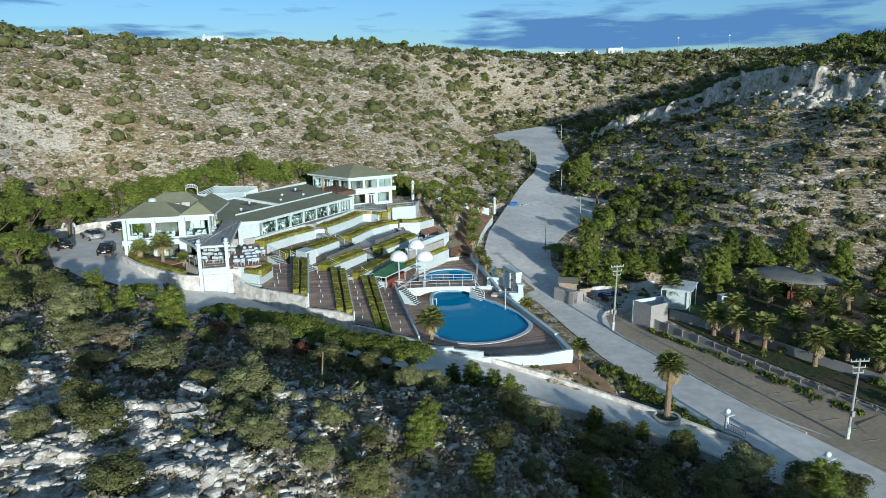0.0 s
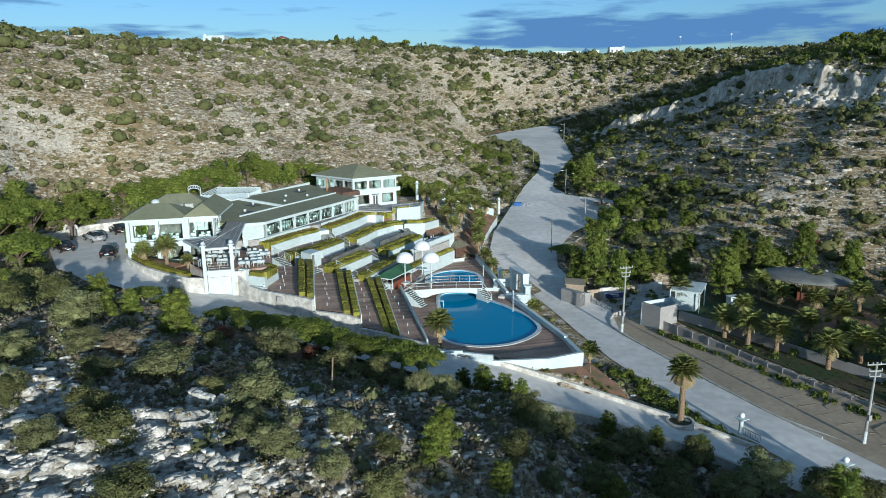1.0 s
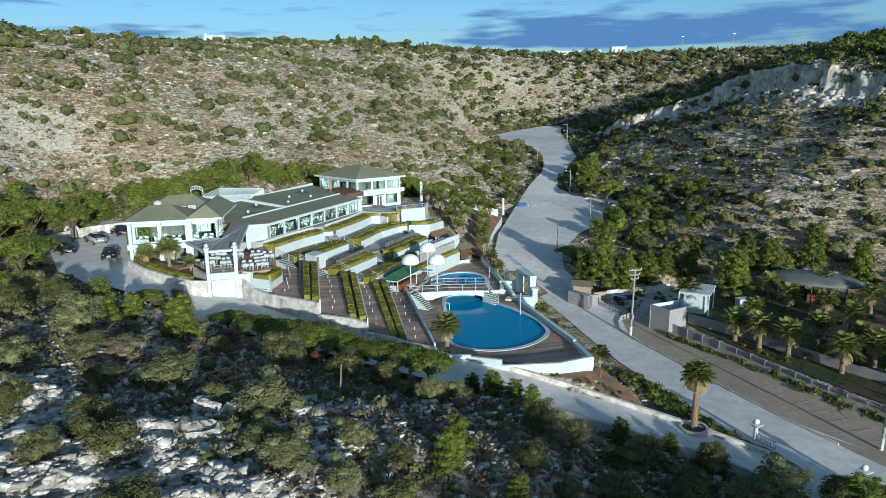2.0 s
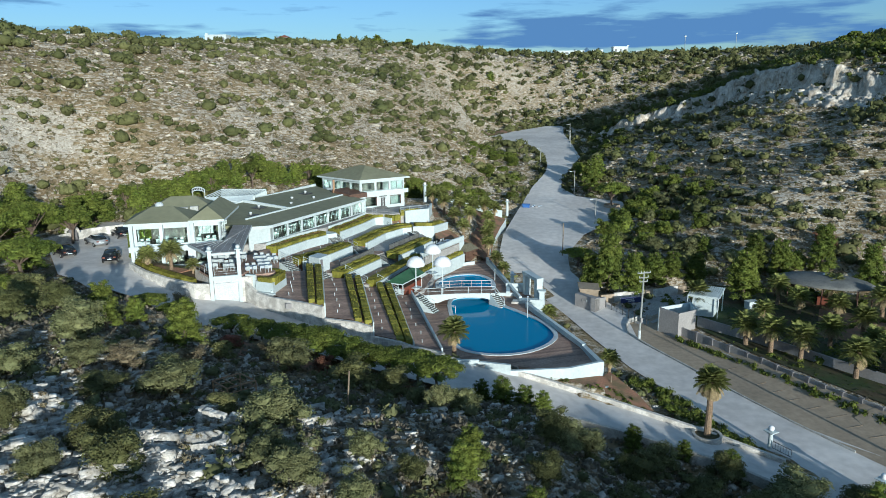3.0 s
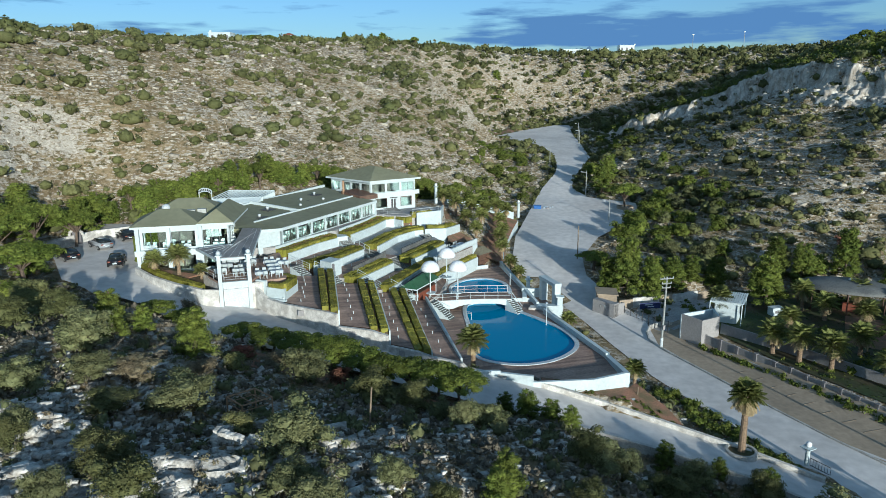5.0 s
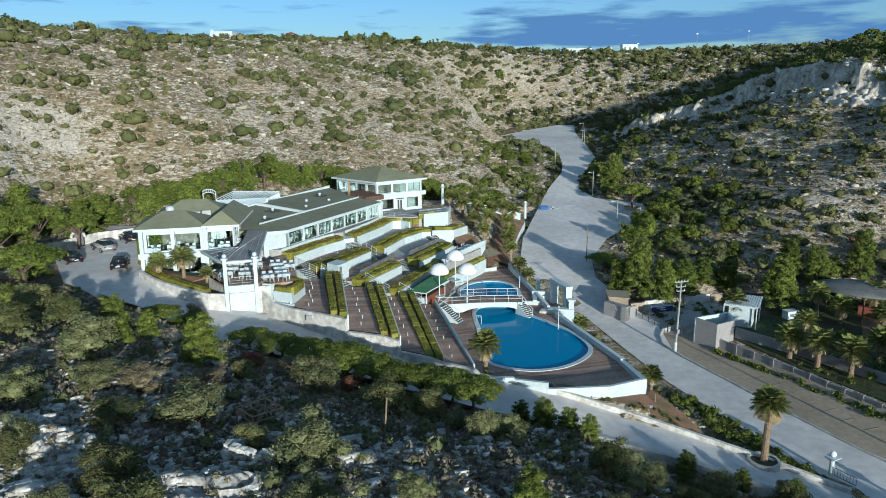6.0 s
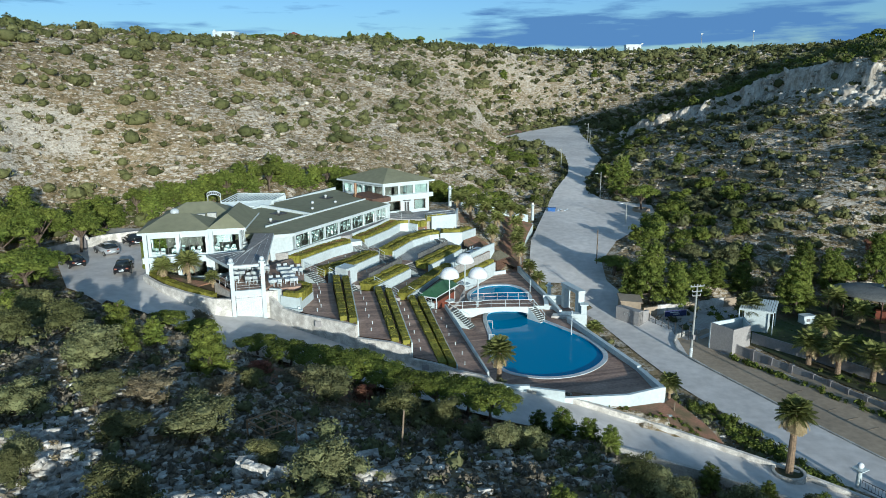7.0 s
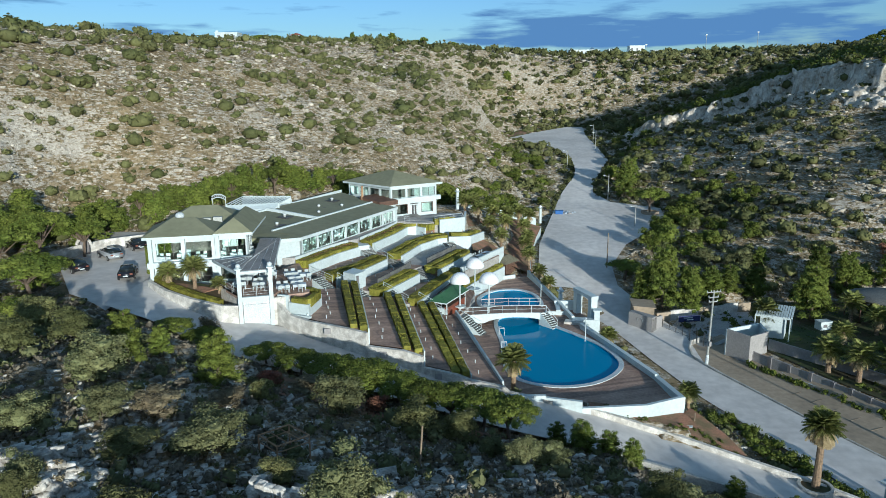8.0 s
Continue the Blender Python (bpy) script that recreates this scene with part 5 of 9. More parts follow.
# the long glazed restaurant
rest = thing("restaurant", (-27, 112, 8.9), "long white glazed restaurant with a low olive roof", "building")
P0, P1 = Vector((-29.9, 100.4)), Vector((-20.1, 123.4))
DD = (P1 - P0).normalized()
NN = Vector((-DD.y, DD.x))
LEN = (P1 - P0).length


def rp(a, b):
    return tuple(P0 + DD * a + NN * b)


part("front_roof", prismed([rp(-0.6, -0.5), rp(LEN, -0.5), rp(LEN, 4.2), rp(-0.6, 4.2)], [11.0, 11.0, 11.3, 11.3], [11.3, 11.3, 11.75, 11.75]), ROOF_GREEN, rest, "olive green felt roof")
part("fascia", prismed([rp(-0.7, -0.62), rp(LEN, -0.62), rp(LEN, -0.5), rp(-0.7, -0.5)], 10.95, 11.36), WHITE, rest, "white fascia board")
part("fascia", prismed([rp(-0.6, 4.1), rp(LEN, 4.1), rp(LEN, 4.32), rp(-0.6, 4.32)], 11.3, 11.95), WHITE, rest)
part("back_roof", prismed([rp(-5.5, 4.3), rp(9.2, 4.3), rp(9.2, 13.2), rp(-2.0, 13.2)], [11.2] * 4, [11.55, 11.7, 12.3, 12.2]), ROOF_GREEN, rest, "olive green felt roof")
part("back_roof", prismed([rp(9.5, 4.3), rp(LEN + 0.3, 4.3), rp(LEN + 4.5, 13.2), rp(9.5, 13.2)], [11.2] * 4, [11.9, 11.8, 12.3, 12.6]), ROOF_GREEN, rest, "olive green felt roof")
part("fascia", prismed([rp(9.2, 4.0), rp(9.5, 4.0), rp(9.5, 13.3), rp(9.2, 13.3)], 11.2, [12.05, 12.05, 12.75, 12.75]), WHITE, rest)
part("fascia", prismed([rp(-2.2, 13.2), rp(LEN + 4.5, 13.2), rp(LEN + 4.5, 13.45), rp(-2.2, 13.45)], 8, [12.45, 12.75, 12.75, 12.45]), WHITE, rest)
part("link_roof", prismed([rp(-0.7, -0.5), rp(-0.7, 4.25), rp(-5.6, 5.2), rp(-3.2, 1.2)], 11.0, [11.32, 11.75, 11.7, 11.5]), ROOF_GREEN, rest)
part("fascia", wall_line(bmesh.new(), [(*rp(-3.3, 1.1), 11.45), (*rp(-0.7, -0.6), 11.36)], 0.14, 10.95, -1), WHITE, rest)
facade(rest, rp(0, 0), rp(LEN - 0.2, 0), 8.0, 8.98, 10.85, 11.0, 7, 0.4, 0.4, panes=3)
part("end_wall", prismed([rp(0, 0), rp(0.2, 0.0), rp(0.2, 12.8), rp(0, 12.8)], 8, 11.1), WHITE, rest)
part("link_wall", prismed([rp(-3.6, 1.2), rp(-0.4, 0.0), rp(-0.3, 0.3), rp(-3.4, 1.5)], 8, 10.95), WHITE, rest)
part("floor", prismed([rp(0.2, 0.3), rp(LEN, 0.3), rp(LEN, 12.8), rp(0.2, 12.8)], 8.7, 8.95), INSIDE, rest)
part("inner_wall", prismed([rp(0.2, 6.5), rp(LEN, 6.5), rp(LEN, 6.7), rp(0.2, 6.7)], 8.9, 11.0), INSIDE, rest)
part("fire_wall", prismed([rp(LEN - 0.2, -0.5), rp(LEN, -0.5), rp(LEN, 6), rp(LEN - 0.2, 6)], 8, 11.4), WHITE, rest)
for a, b, z in ((3.0, 6.3, 11.9), (7.4, 8.4, 12.2), (12.5, 6.0, 12.0), (16.0, 8.5, 12.2), (19.0, 6.2, 12.0), (21.5, 9.8, 12.4)):
    vent = part("roof_vent", tube(bmesh.new(), (*rp(a, b), z - 0.5), (*rp(a, b), z + 0.12), 0.2, sides=12), POLE_METAL, rest, "grey roof ventilator")
    part("vent_cap", ball(bmesh.new(), (*rp(a, b), z + 0.16), 0.26, 2, (1, 1, 0.7)), RIM, vent, "", True)
    part("vent_base", prismed([rp(a - 0.9, b - 0.9), rp(a + 0.9, b - 0.9), rp(a + 0.9, b + 0.9), rp(a - 0.9, b + 0.9)], z - 0.6, z - 0.13), DARK_METAL, vent)
part("flue", tube(bmesh.new(), (*rp(LEN + 0.6, 6.5), 11), (*rp(LEN + 0.6, 6.5), 14.3), 0.2, sides=10), RUST, rest, "rust-brown flue")
part("tiled_lean_to", prismed([rp(LEN - 0.5, 2.5), rp(LEN + 3.0, 1.0), rp(LEN + 4.2, 6.0), rp(LEN + 0.6, 7.0)], 11.2, [11.95, 11.95, 12.5, 12.5]), HUT_WOOD, rest, "brown tiled lean-to roof")
# decorative fence bars on the last glazed bay
for k in range(9):
    a = LEN - 4.6 + k * 0.5
    part("mullion", prismed([rp(a, -0.03), rp(a + 0.06, -0.03), rp(a + 0.06, 0.03), rp(a, 0.03)], 9.0, 10.7), RIM, rest)

settle(start, (-0.85, -0.5, -0.34))
start = so_far()
# upper house
house = thing("upper_house", (-21.5, 132, 8.6), "white two-storey house with a wide olive hipped roof", "building")
HM, HL, HR = Vector((-21.0, 125.6)), Vector((-30.3, 132.9)), Vector((-12.6, 131.6))
HB = HL + HR - HM
EAVE = [tuple(HM), tuple(HR), tuple(HB), tuple(HL)]
part("eave", prismed(EAVE, 13.95, 14.24), WHITE, house, "white eave board")
part("roof", hip(bmesh.new(), EAVE, 14.245, 2.0), ROOF_GREEN, house, "olive green felt roof")
WH = shrunk(EAVE, 0.75)
facade(house, WH[0], WH[1], 11.2, 12.05, 13.5, 13.97, 3, 0.4, 0.3)
facade(house, WH[3], WH[0], 11.2, 12.05, 13.5, 13.97, 4, 0.4, 0.3)
facade(house, WH[3], WH[0], 8.0, 8.9, 10.6, 11.2, 3, 0.8, 0.6)
# ground floor towards the pool: window, door, window
a, b = Vector(WH[0]), Vector(WH[1])
dd = (b - a).normalized()
nn = Vector((-dd.y, dd.x)) * 0.25
L = (b - a).length


def hs(s, e, lo, hi, mat, name="wall", inset=0.0, th=1.0, parent=None, label=""):
    o = nn * inset
    return part(name, prismed([tuple(a + dd * s + o), tuple(a + dd * e + o), tuple(a + dd * e + o + nn * th), tuple(a + dd * s + o + nn * th)], lo, hi), mat, parent or house, label)


for s, e in ((0, 0.9), (3.2, 3.9), (5.1, 5.9), (8.2, L)):
    hs(s, e, 8.0, 11.2, WHITE)
hs(0.9, 3.2, 8.0, 9.2, WHITE), hs(0.9, 3.2, 10.9, 11.2, WHITE)
hs(5.9, 8.2, 8.0, 9.2, WHITE), hs(5.9, 8.2, 10.9, 11.2, WHITE)
hs(3.9, 5.1, 10.75, 11.2, WHITE)
for s, e in ((0.9, 3.2), (5.9, 8.2)):
    fr = hs(s, s + 0.09, 9.2, 10.9, HUT_WOOD, "window_frame", -0.2, 1.2, None, "brown timber window frame")
    hs(e - 0.09, e, 9.2, 10.9, HUT_WOOD, "jamb", -0.2, 1.2, fr)
    hs(s, e, 10.8, 10.9, HUT_WOOD, "head", -0.2, 1.2, fr)
    pn = hs(s + 0.09, e - 0.09, 9.2, 10.8, GLASS, "pane", 0.4, 0.06, fr)
    pn.visible_shadow = False
dr = hs(3.9, 5.1, 8.7, 10.75, RIM, "door", 0.3, 0.25, None, "white double door with dark glass")
hs(4.05, 4.42, 9.0, 10.6, FRAME, "door_glass", 0.2, 0.1, dr)
hs(4.58, 4.95, 9.0, 10.6, FRAME, "door_glass", 0.2, 0.1, dr)
hs(3.7, 5.3, 10.78, 10.95, FRAME, "name_sign", -0.3, 0.25, None, "dark sign board over the door")
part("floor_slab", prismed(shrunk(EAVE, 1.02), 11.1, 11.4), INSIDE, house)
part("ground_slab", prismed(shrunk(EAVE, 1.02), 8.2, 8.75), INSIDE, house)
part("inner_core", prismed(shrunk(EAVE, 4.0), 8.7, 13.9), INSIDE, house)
part("back_wall", prismed([WH[1], WH[2], tuple(Vector(WH[2]) * 0.98 + HM * 0.02), tuple(Vector(WH[1]) * 0.98 + HL * 0.02)], 8.0, 13.97), WHITE, house)
part("back_wall", prismed([WH[2], WH[3], tuple(Vector(WH[3]) * 0.98 + HM * 0.02), tuple(Vector(WH[2]) * 0.98 + HM * 0.02)], 8.0, 13.97), WHITE, house)
part("balcony_band", wall_line(bmesh.new(), [(*(Vector(WH[0]) - dd * 0.15), 12.0), (*(Vector(WH[1]) + dd * 0.6), 12.0)], 0.5, 11.25, -1), WHITE, house, "projecting white band")
part("forecourt", prismed([(-22.5, 124.3), (-18.5, 122.4), (-14.5, 122), (-9.0, 125.5), (-9.0, 130.5), (-11.5, 131.5), (-21, 126)], -2, 8.85), PAVING, house, "pale paved forecourt")
part("forecourt_wall", wall_line(bmesh.new(), [(-12.6, 122.2, 9.3), (-8.6, 124.8, 9.3), (-8.4, 130.5, 9.3)], 0.3, 6.5, 1), WHITE, house)
railing([(-21.6, 124.4), (-18.4, 122.5), (-17.6, 122.2)], [8.9, 8.9, 8.9], mat=RIM, bars=(0.3, 0.6), r=0.025)
railing([(-13.4, 122.0), (-9.0, 124.9)], [9.0, 9.0], mat=RIM, bars=(0.3, 0.6), r=0.025)
hedge("hedge", [(-13.6, 122.6), (-10.4, 124.4)], 0.8, [8.85, 8.85], 0.6, label="clipped hedge on the paved forecourt")
# white walls running towards the road behind the palms
GW = [(-8.2, 142.6), (-6.2, 145.4), (2.6, 148.8), (5.6, 152.0)]
GZ = [8.3, 7.85, 5.35, 4.1]
part("garden_wall", wall_line(bmesh.new(), [(*p, z) for p, z in zip(GW, GZ)], 0.35, [z - 1.6 for z in GZ], 1), WHITE, house)
for k in range(10):
    f = k / 10
    q = Vector(GW[1]).lerp(Vector(GW[2]), 0.04 + f)
    part("wall_slot", boxed((-0.3, -0.06, -0.12), (0.3, 0.06, 0.12), pose(q.x + 0.03, q.y - 0.08, GZ[1] - 0.55 + (GZ[2] - GZ[1]) * (f + 0.04), 0, 0, 21)), PIER_GREY, house)
part("lower_wall", wall_line(bmesh.new(), [(-11.2, 119.6, 7.1), (-7.8, 121.6, 6.8), (-5.6, 126.6, 6.5)], 0.3, 2.5, -1), WHITE, house)
hedge("hedge", [(-10.9, 120.6), (-8.2, 122.2), (-6.4, 126.2)], 0.8, [7.0, 6.75, 6.4], 0.5)
part("road_wall", wall_line(bmesh.new(), [(2.0, 122.0, 1.3), (2.4, 130.0, 1.8), (4.0, 140.0, 2.5), (6.0, 148.0, 3.2)], 0.3, -3, -1), WHITE, house)
hedge("hedge", [(1.3, 122.0), (1.7, 130.0), (3.3, 140.0), (5.2, 147.5)], 0.8, [0.9, 1.4, 2.1, 2.8], 0.5)
bed = bmesh.new()
grid = [[bed.verts.new((x0 + (x1 - x0) * i / 6, y0, z0 + (z1 - z0) * i / 6)) for i in range(7)] for y0, x0, x1, z0, z1 in ((119.5, -7.2, 2.4, 5.0, 0.9), (126, -7.8, 2.7, 6.2, 1.4), (133, -9.4, 3.4, 7.4, 2.0), (140, -9.0, 4.6, 7.7, 2.5), (147, -5.0, 6.2, 6.6, 3.2))]
for u, v in zip(grid[:-1], grid[1:]):
    for i in range(6):
        bed.faces.new((u[i], u[i + 1], v[i + 1], v[i]))
part("palm_bed", bed, SOIL, house, "red earth bed sloping under the palms", True)


settle(start, (-0.9, -0.1, -0.35))


def lantern_column(at, h=2.6):
    ob = thing("lantern_column", at, "white round column with a flared cap", "column", "lantern columns")
    o = finish("shaft", tube(bmesh.new(), (0, 0, 0), (0, 0, h), 0.32, 0.27, 16), WHITE)
    o.parent = ob
    o = finish("capital", tube(bmesh.new(), (0, 0, h), (0, 0, h + 0.22), 0.3, 0.55, 16), WHITE)
    o.parent = ob
    o = finish("finial", ball(bmesh.new(), (0, 0, h + 0.45), 0.28, 3), GLOBE, None, True)
    o.parent = ob
    return ob


col = lantern_column((-11.0, 136.6, 8.2), 3.1)
copy_thing(col, pose(6.0, 156.6, 1.7))
copy_thing(col, pose(4.3, 106.0, -1.4))

start = so_far()
# entrance arch by the road
arch = thing("entrance_arch", (7.5, 102, -2.8), "white square entrance arch beside the road", "arch")
pA, pB = Vector((6.75, 104.1)), Vector((8.15, 100.6))
da = (pB - pA).normalized()
na = Vector((-da.y, da.x))
for c in (pA, pB):
    part("pillar", prismed([tuple(c - da * 0.42 - na * 0.45), tuple(c + da * 0.42 - na * 0.45), tuple(c + da * 0.42 + na * 0.45), tuple(c - da * 0.42 + na * 0.45)], -3.5, 2.95), WHITE, arch)
part("lintel", prismed([tuple(pA - da * 0.5 - na * 0.52), tuple(pB + da * 0.5 - na * 0.52), tuple(pB + da * 0.5 + na * 0.52), tuple(pA - da * 0.5 + na * 0.52)], 2.95, 3.42), WHITE, arch)
part("gate_block", prismed([(5.4, 99.2), (8.9, 99.0), (9.1, 100.0), (5.7, 100.3)], -3.2, 0.55), WHITE, arch)
part("gate_wall", prismed([(3.7, 105.2), (6.5, 105.0), (6.5, 105.4), (3.7, 105.6)], -3.2, 1.25), WHITE, arch)
part("gate_wall", prismed([(3.6, 102.2), (4.2, 102.1), (4.4, 105.2), (3.8, 105.3)], -1.2, 0.9), WHITE, arch)
part("landing", prismed([(4.0, 100.6), (8.2, 100.2), (6.8, 105), (3.8, 105)], -3.2, -0.05), DECK, arch)
part("rock_planter", prismed([(4.2, 98.6), (6.6, 98.2), (6.8, 99.2), (4.6, 99.8)], -2, 0.45), WHITE_STONE, arch)
part("cap", prismed([(8.2, 99.3), (8.9, 99.25), (9.0, 99.9), (8.3, 99.95)], 0.55, 1.7), WHITE, arch)
part("cap_slab", prismed([(8.0, 99.1), (9.1, 99.05), (9.2, 100.1), (8.1, 100.15)], 1.7, 1.85), WHITE, arch)


settle(start, (-0.48, -1.35, -0.15))


def deck_lamp(at, h=3.0):
    ob = thing("deck_lamp", at, "slim white lamp post by the pool wall", "lamp", "deck lamps")
    o = finish("post", tube(bmesh.new(), (0, 0, 0), (0, 0, h), 0.06, 0.05, 10), WHITE)
    o.parent = ob
    o = finish("head", tube(bmesh.new(), (0, 0, h), (0, 0, h + 0.12), 0.09, 0.16, 10), GLOBE)
    o.parent = ob
    return ob


dl = deck_lamp((5.5, 91.0, 0.0), 2.9)
copy_thing(dl, pose(1.7, 107.6, 0.5, 0, 0, 0) @ Matrix.Diagonal((1, 1, 0.6, 1)))
start = so_far()

# sign arch and white pergola behind the pavilion
sign = thing("sign_arch", (-45, 112.7, 11), "curved white sign with dark lettering over the car park gate", "sign")
bm = bmesh.new()
prev = None
for k in range(13):
    f = math.radians(150 - 10 * k)
    pt = (Vector((-45.2 + 1.35 * math.cos(f), 112.7 - 0.2 * math.cos(f))), 13.5 + 0.9 * math.sin(f))
    if prev:
        prism(bm, [tuple(prev[0]), tuple(pt[0]), tuple(pt[0] + Vector((0, 0.12))), tuple(prev[0] + Vector((0, 0.12)))], [prev[1], pt[1], pt[1], prev[1]], [prev[1] + 0.62, pt[1] + 0.62, pt[1] + 0.62, prev[1] + 0.62])
    prev = pt
part("board", bm, WHITE, sign)
for k in range(8):
    f = math.radians(138 - 13.5 * k)
    x, z = -45.2 + 1.35 * math.cos(f), 13.5 + 0.9 * math.sin(f) + 0.31
    part("letter_bar", boxed((-0.09, -0.06, -0.17), (0.09, -0.01, 0.17), pose(x, 112.7 - 0.2 * math.cos(f), z, 0, math.degrees(math.pi / 2 - f) * 0.6, 0)), DARK_METAL, sign)
for x in (-46.2, -44.2):
    part("support", tube(bmesh.new(), (x, 112.8, 9), (x, 112.8, 14.4), 0.08), POLE_METAL, sign)
perg = thing("white_pergola", (-40, 114, 10), "white slatted pergola roof behind the pavilion", "pergola")
PP = [(-44.0, 112.4), (-36.2, 113.4), (-35.4, 117.6), (-43.2, 117.8)]
part("front_board", prismed([(-44.3, 111.6), (-36.6, 112.2), (-36.2, 113.5), (-44.0, 112.5)], 11.6, [12.6, 12.8, 13.5, 13.3]), WHITE, perg)
for i in range(14):
    p, q = Vector(PP[0]).lerp(Vector(PP[1]), i / 13), Vector(PP[3]).lerp(Vector(PP[2]), i / 13)
    part("slat", tube(bmesh.new(), (*p, 13.4), (*q, 13.8), 0.09, sides=4), WHITE, perg)
part("back_board", prismed([PP[3], PP[2], (PP[2][0], PP[2][1] + 0.2), (PP[3][0], PP[3][1] + 0.2)], 9, 13.9), WHITE, perg)
for p in PP:
    part("post", tube(bmesh.new(), (*p, 8.5), (*p, 13.5), 0.12), WHITE, perg)
settle(start, (-1.6, 1.6, -0.6))
# service box on the second terrace
svc = thing("service_box", (-21.3, 93.8, 6.2), "white rendered service box among hedges", "box")
part("body", prismed([(-24.3, 94.6), (-22.6, 93.4), (-21.6, 95.4), (-23.4, 96.6)], 5.0, 7.55), WHITE, svc)
part("slit", prismed([(-22.45, 93.55), (-22.3, 93.85), (-22.2, 93.8), (-22.35, 93.5)], 5.9, 7.3), PIER_GREY, svc)


# ---- tables and chairs ----
def dining_set(at, turn, cloth=True):
    ob = thing("dining_table", at, "pale-clothed dining table on the terrace", "table", "dining tables", turn)
    o = finish("cloth" if cloth else "table_top", boxed((-0.75, -0.42, 0.70), (0.75, 0.42, 0.75)), TABLECLOTH)
    o.parent = ob
    o = finish("cloth_drop", boxed((-0.74, -0.43, 0.45), (0.74, -0.41, 0.70)), TABLECLOTH)
    o.parent = ob
    for x in (-0.65, 0.65):
        for y in (-0.34, 0.34):
            o = finish("leg", boxed((x - 0.03, y - 0.03, 0), (x + 0.03, y + 0.03, 0.7)), RIM)
            o.parent = ob
    return ob


CHAIR_WHITE = material("chair_plastic", (0.44, 0.50, 0.50), (0.38, 0.43, 0.44), 2.0, 0.5)


def chair(at, turn):
    ob = thing("dining_chair", at, "white dining chair with an open back", "chair", "dining chairs", turn)
    o = finish("seat", boxed((-0.23, -0.22, 0.42), (0.23, 0.22, 0.47)), CHAIR_WHITE)
    o.parent = ob
    o = finish("backrest", boxed((-0.23, 0.18, 0.55), (0.23, 0.22, 0.95)), CHAIR_WHITE)
    o.parent = ob
    for x in (-0.2, 0.2):
        for y in (-0.19, 0.19):
            o = finish("leg", boxed((x - 0.02, y - 0.02, 0), (x + 0.02, y + 0.02, 0.42 if y < 0 else 0.95)), CHAIR_WHITE)
            o.parent = ob
    return ob


first_table, first_chair = dining_set((-27.5, 85.4, 7.95), 20), chair((-27.2, 84.7, 7.95), 200)
spots = [(-28.2, 86.8, 7.95, 20), (-29.2, 84.8, 7.95, 20), (-28.9, 88.5, 7.95, 20), (-29.8, 90.2, 7.95, 20), (-28.0, 89.8, 7.95, 20)]
spots += [(-34.0 + 2.2 * (k % 2), 84.6 + 2.2 * (k // 2), 8.35, 15) for k in range(6)]
spots += [(*(Vector(O) + Vector(U) * (1.9 + 2.05 * k) + Vector(V) * (1.7 + 1.3 * (k % 2)) + Vector((-1.05, -0.1))), 10.24, 15) for k in range(6)]
spots += [(*(Vector(rp(1.6 + 2.1 * k, 1.5 + 1.4 * (k % 2))) + Vector((-0.85, -0.5))), 8.61, 67) for k in range(11)]
spots += [(-8.1 + 1.0 * k, 112.6 + 2.0 * k, F3, 62) for k in range(3)]
for x, y, z, turn in spots:
    copy_thing(first_table, pose(x, y, z, 0, 0, turn))
    c, s = math.cos(radians(turn)), math.sin(radians(turn))
    for u, v, r in ((-0.4, -0.72, 180), (0.4, -0.72, 180), (-0.4, 0.72, 0), (0.4, 0.72, 0)):
        copy_thing(first_chair, pose(x + c * u - s * v, y + s * u + c * v, z, 0, 0, turn + r + rng.uniform(-15, 15)))


# ---- planting ----
def ico(sub):
    bm = bmesh.new()
    bmesh.ops.create_icosphere(bm, subdivisions=sub, radius=1.0)
    v = np.array([p.co[:] for p in bm.verts])
    f = np.array([[p.index for p in q.verts] for q in bm.faces])
    bm.free()
    return v, f


ICO1 = ico(1)


def crown(lumps, n, leaf, r, lean=0.8, narrow=0.55, core=0.66):
    """Leaf cards over a set of lumps (centre, radii), with a darker body inside each; quads throughout."""
    chunks = []
    area = np.array([l[1][0] * l[1][1] + l[1][2] * (l[1][0] + l[1][1]) for l in lumps])
    share = np.maximum(6, (n * area / area.sum()).astype(int))
    for (c, rad), k in zip(lumps, share):
        d = r.normal(0, 1, (k, 3))
        d /= np.linalg.norm(d, axis=1, keepdims=True)
        d[:, 2] = np.where(d[:, 2] < -0.45, -d[:, 2], d[:, 2])
        p = np.array(c) + d * np.array(rad) * r.uniform(0.78, 1.08, k)[:, None]
        chunks.append(cards(p, d, leaf, r, lean, narrow))
        v, f = ICO1
        jig = 1 + r.uniform(-0.16, 0.16, (len(v), 1))
        chunks.append((np.array(c) + v * np.array(rad) * core * jig, np.concatenate([f, f[:, 2:3]], 1)))
    v, f = joined(chunks)
    return v, f


def leafy_mesh(name, v, f, mat):
    """Cards are quads, bodies are triangles."""
    tri = f[:, 2] == f[:, 3]
    me = bpy.data.meshes.new(name)
    me.from_pydata(v.tolist(), [], f[~tri].tolist() + f[tri][:, :3].tolist())
    me.materials.append(mat)
    me.update()
    return me


def sub_object(name, data, parent):
    ob = new(name, data)
    ob.parent = parent
    return ob


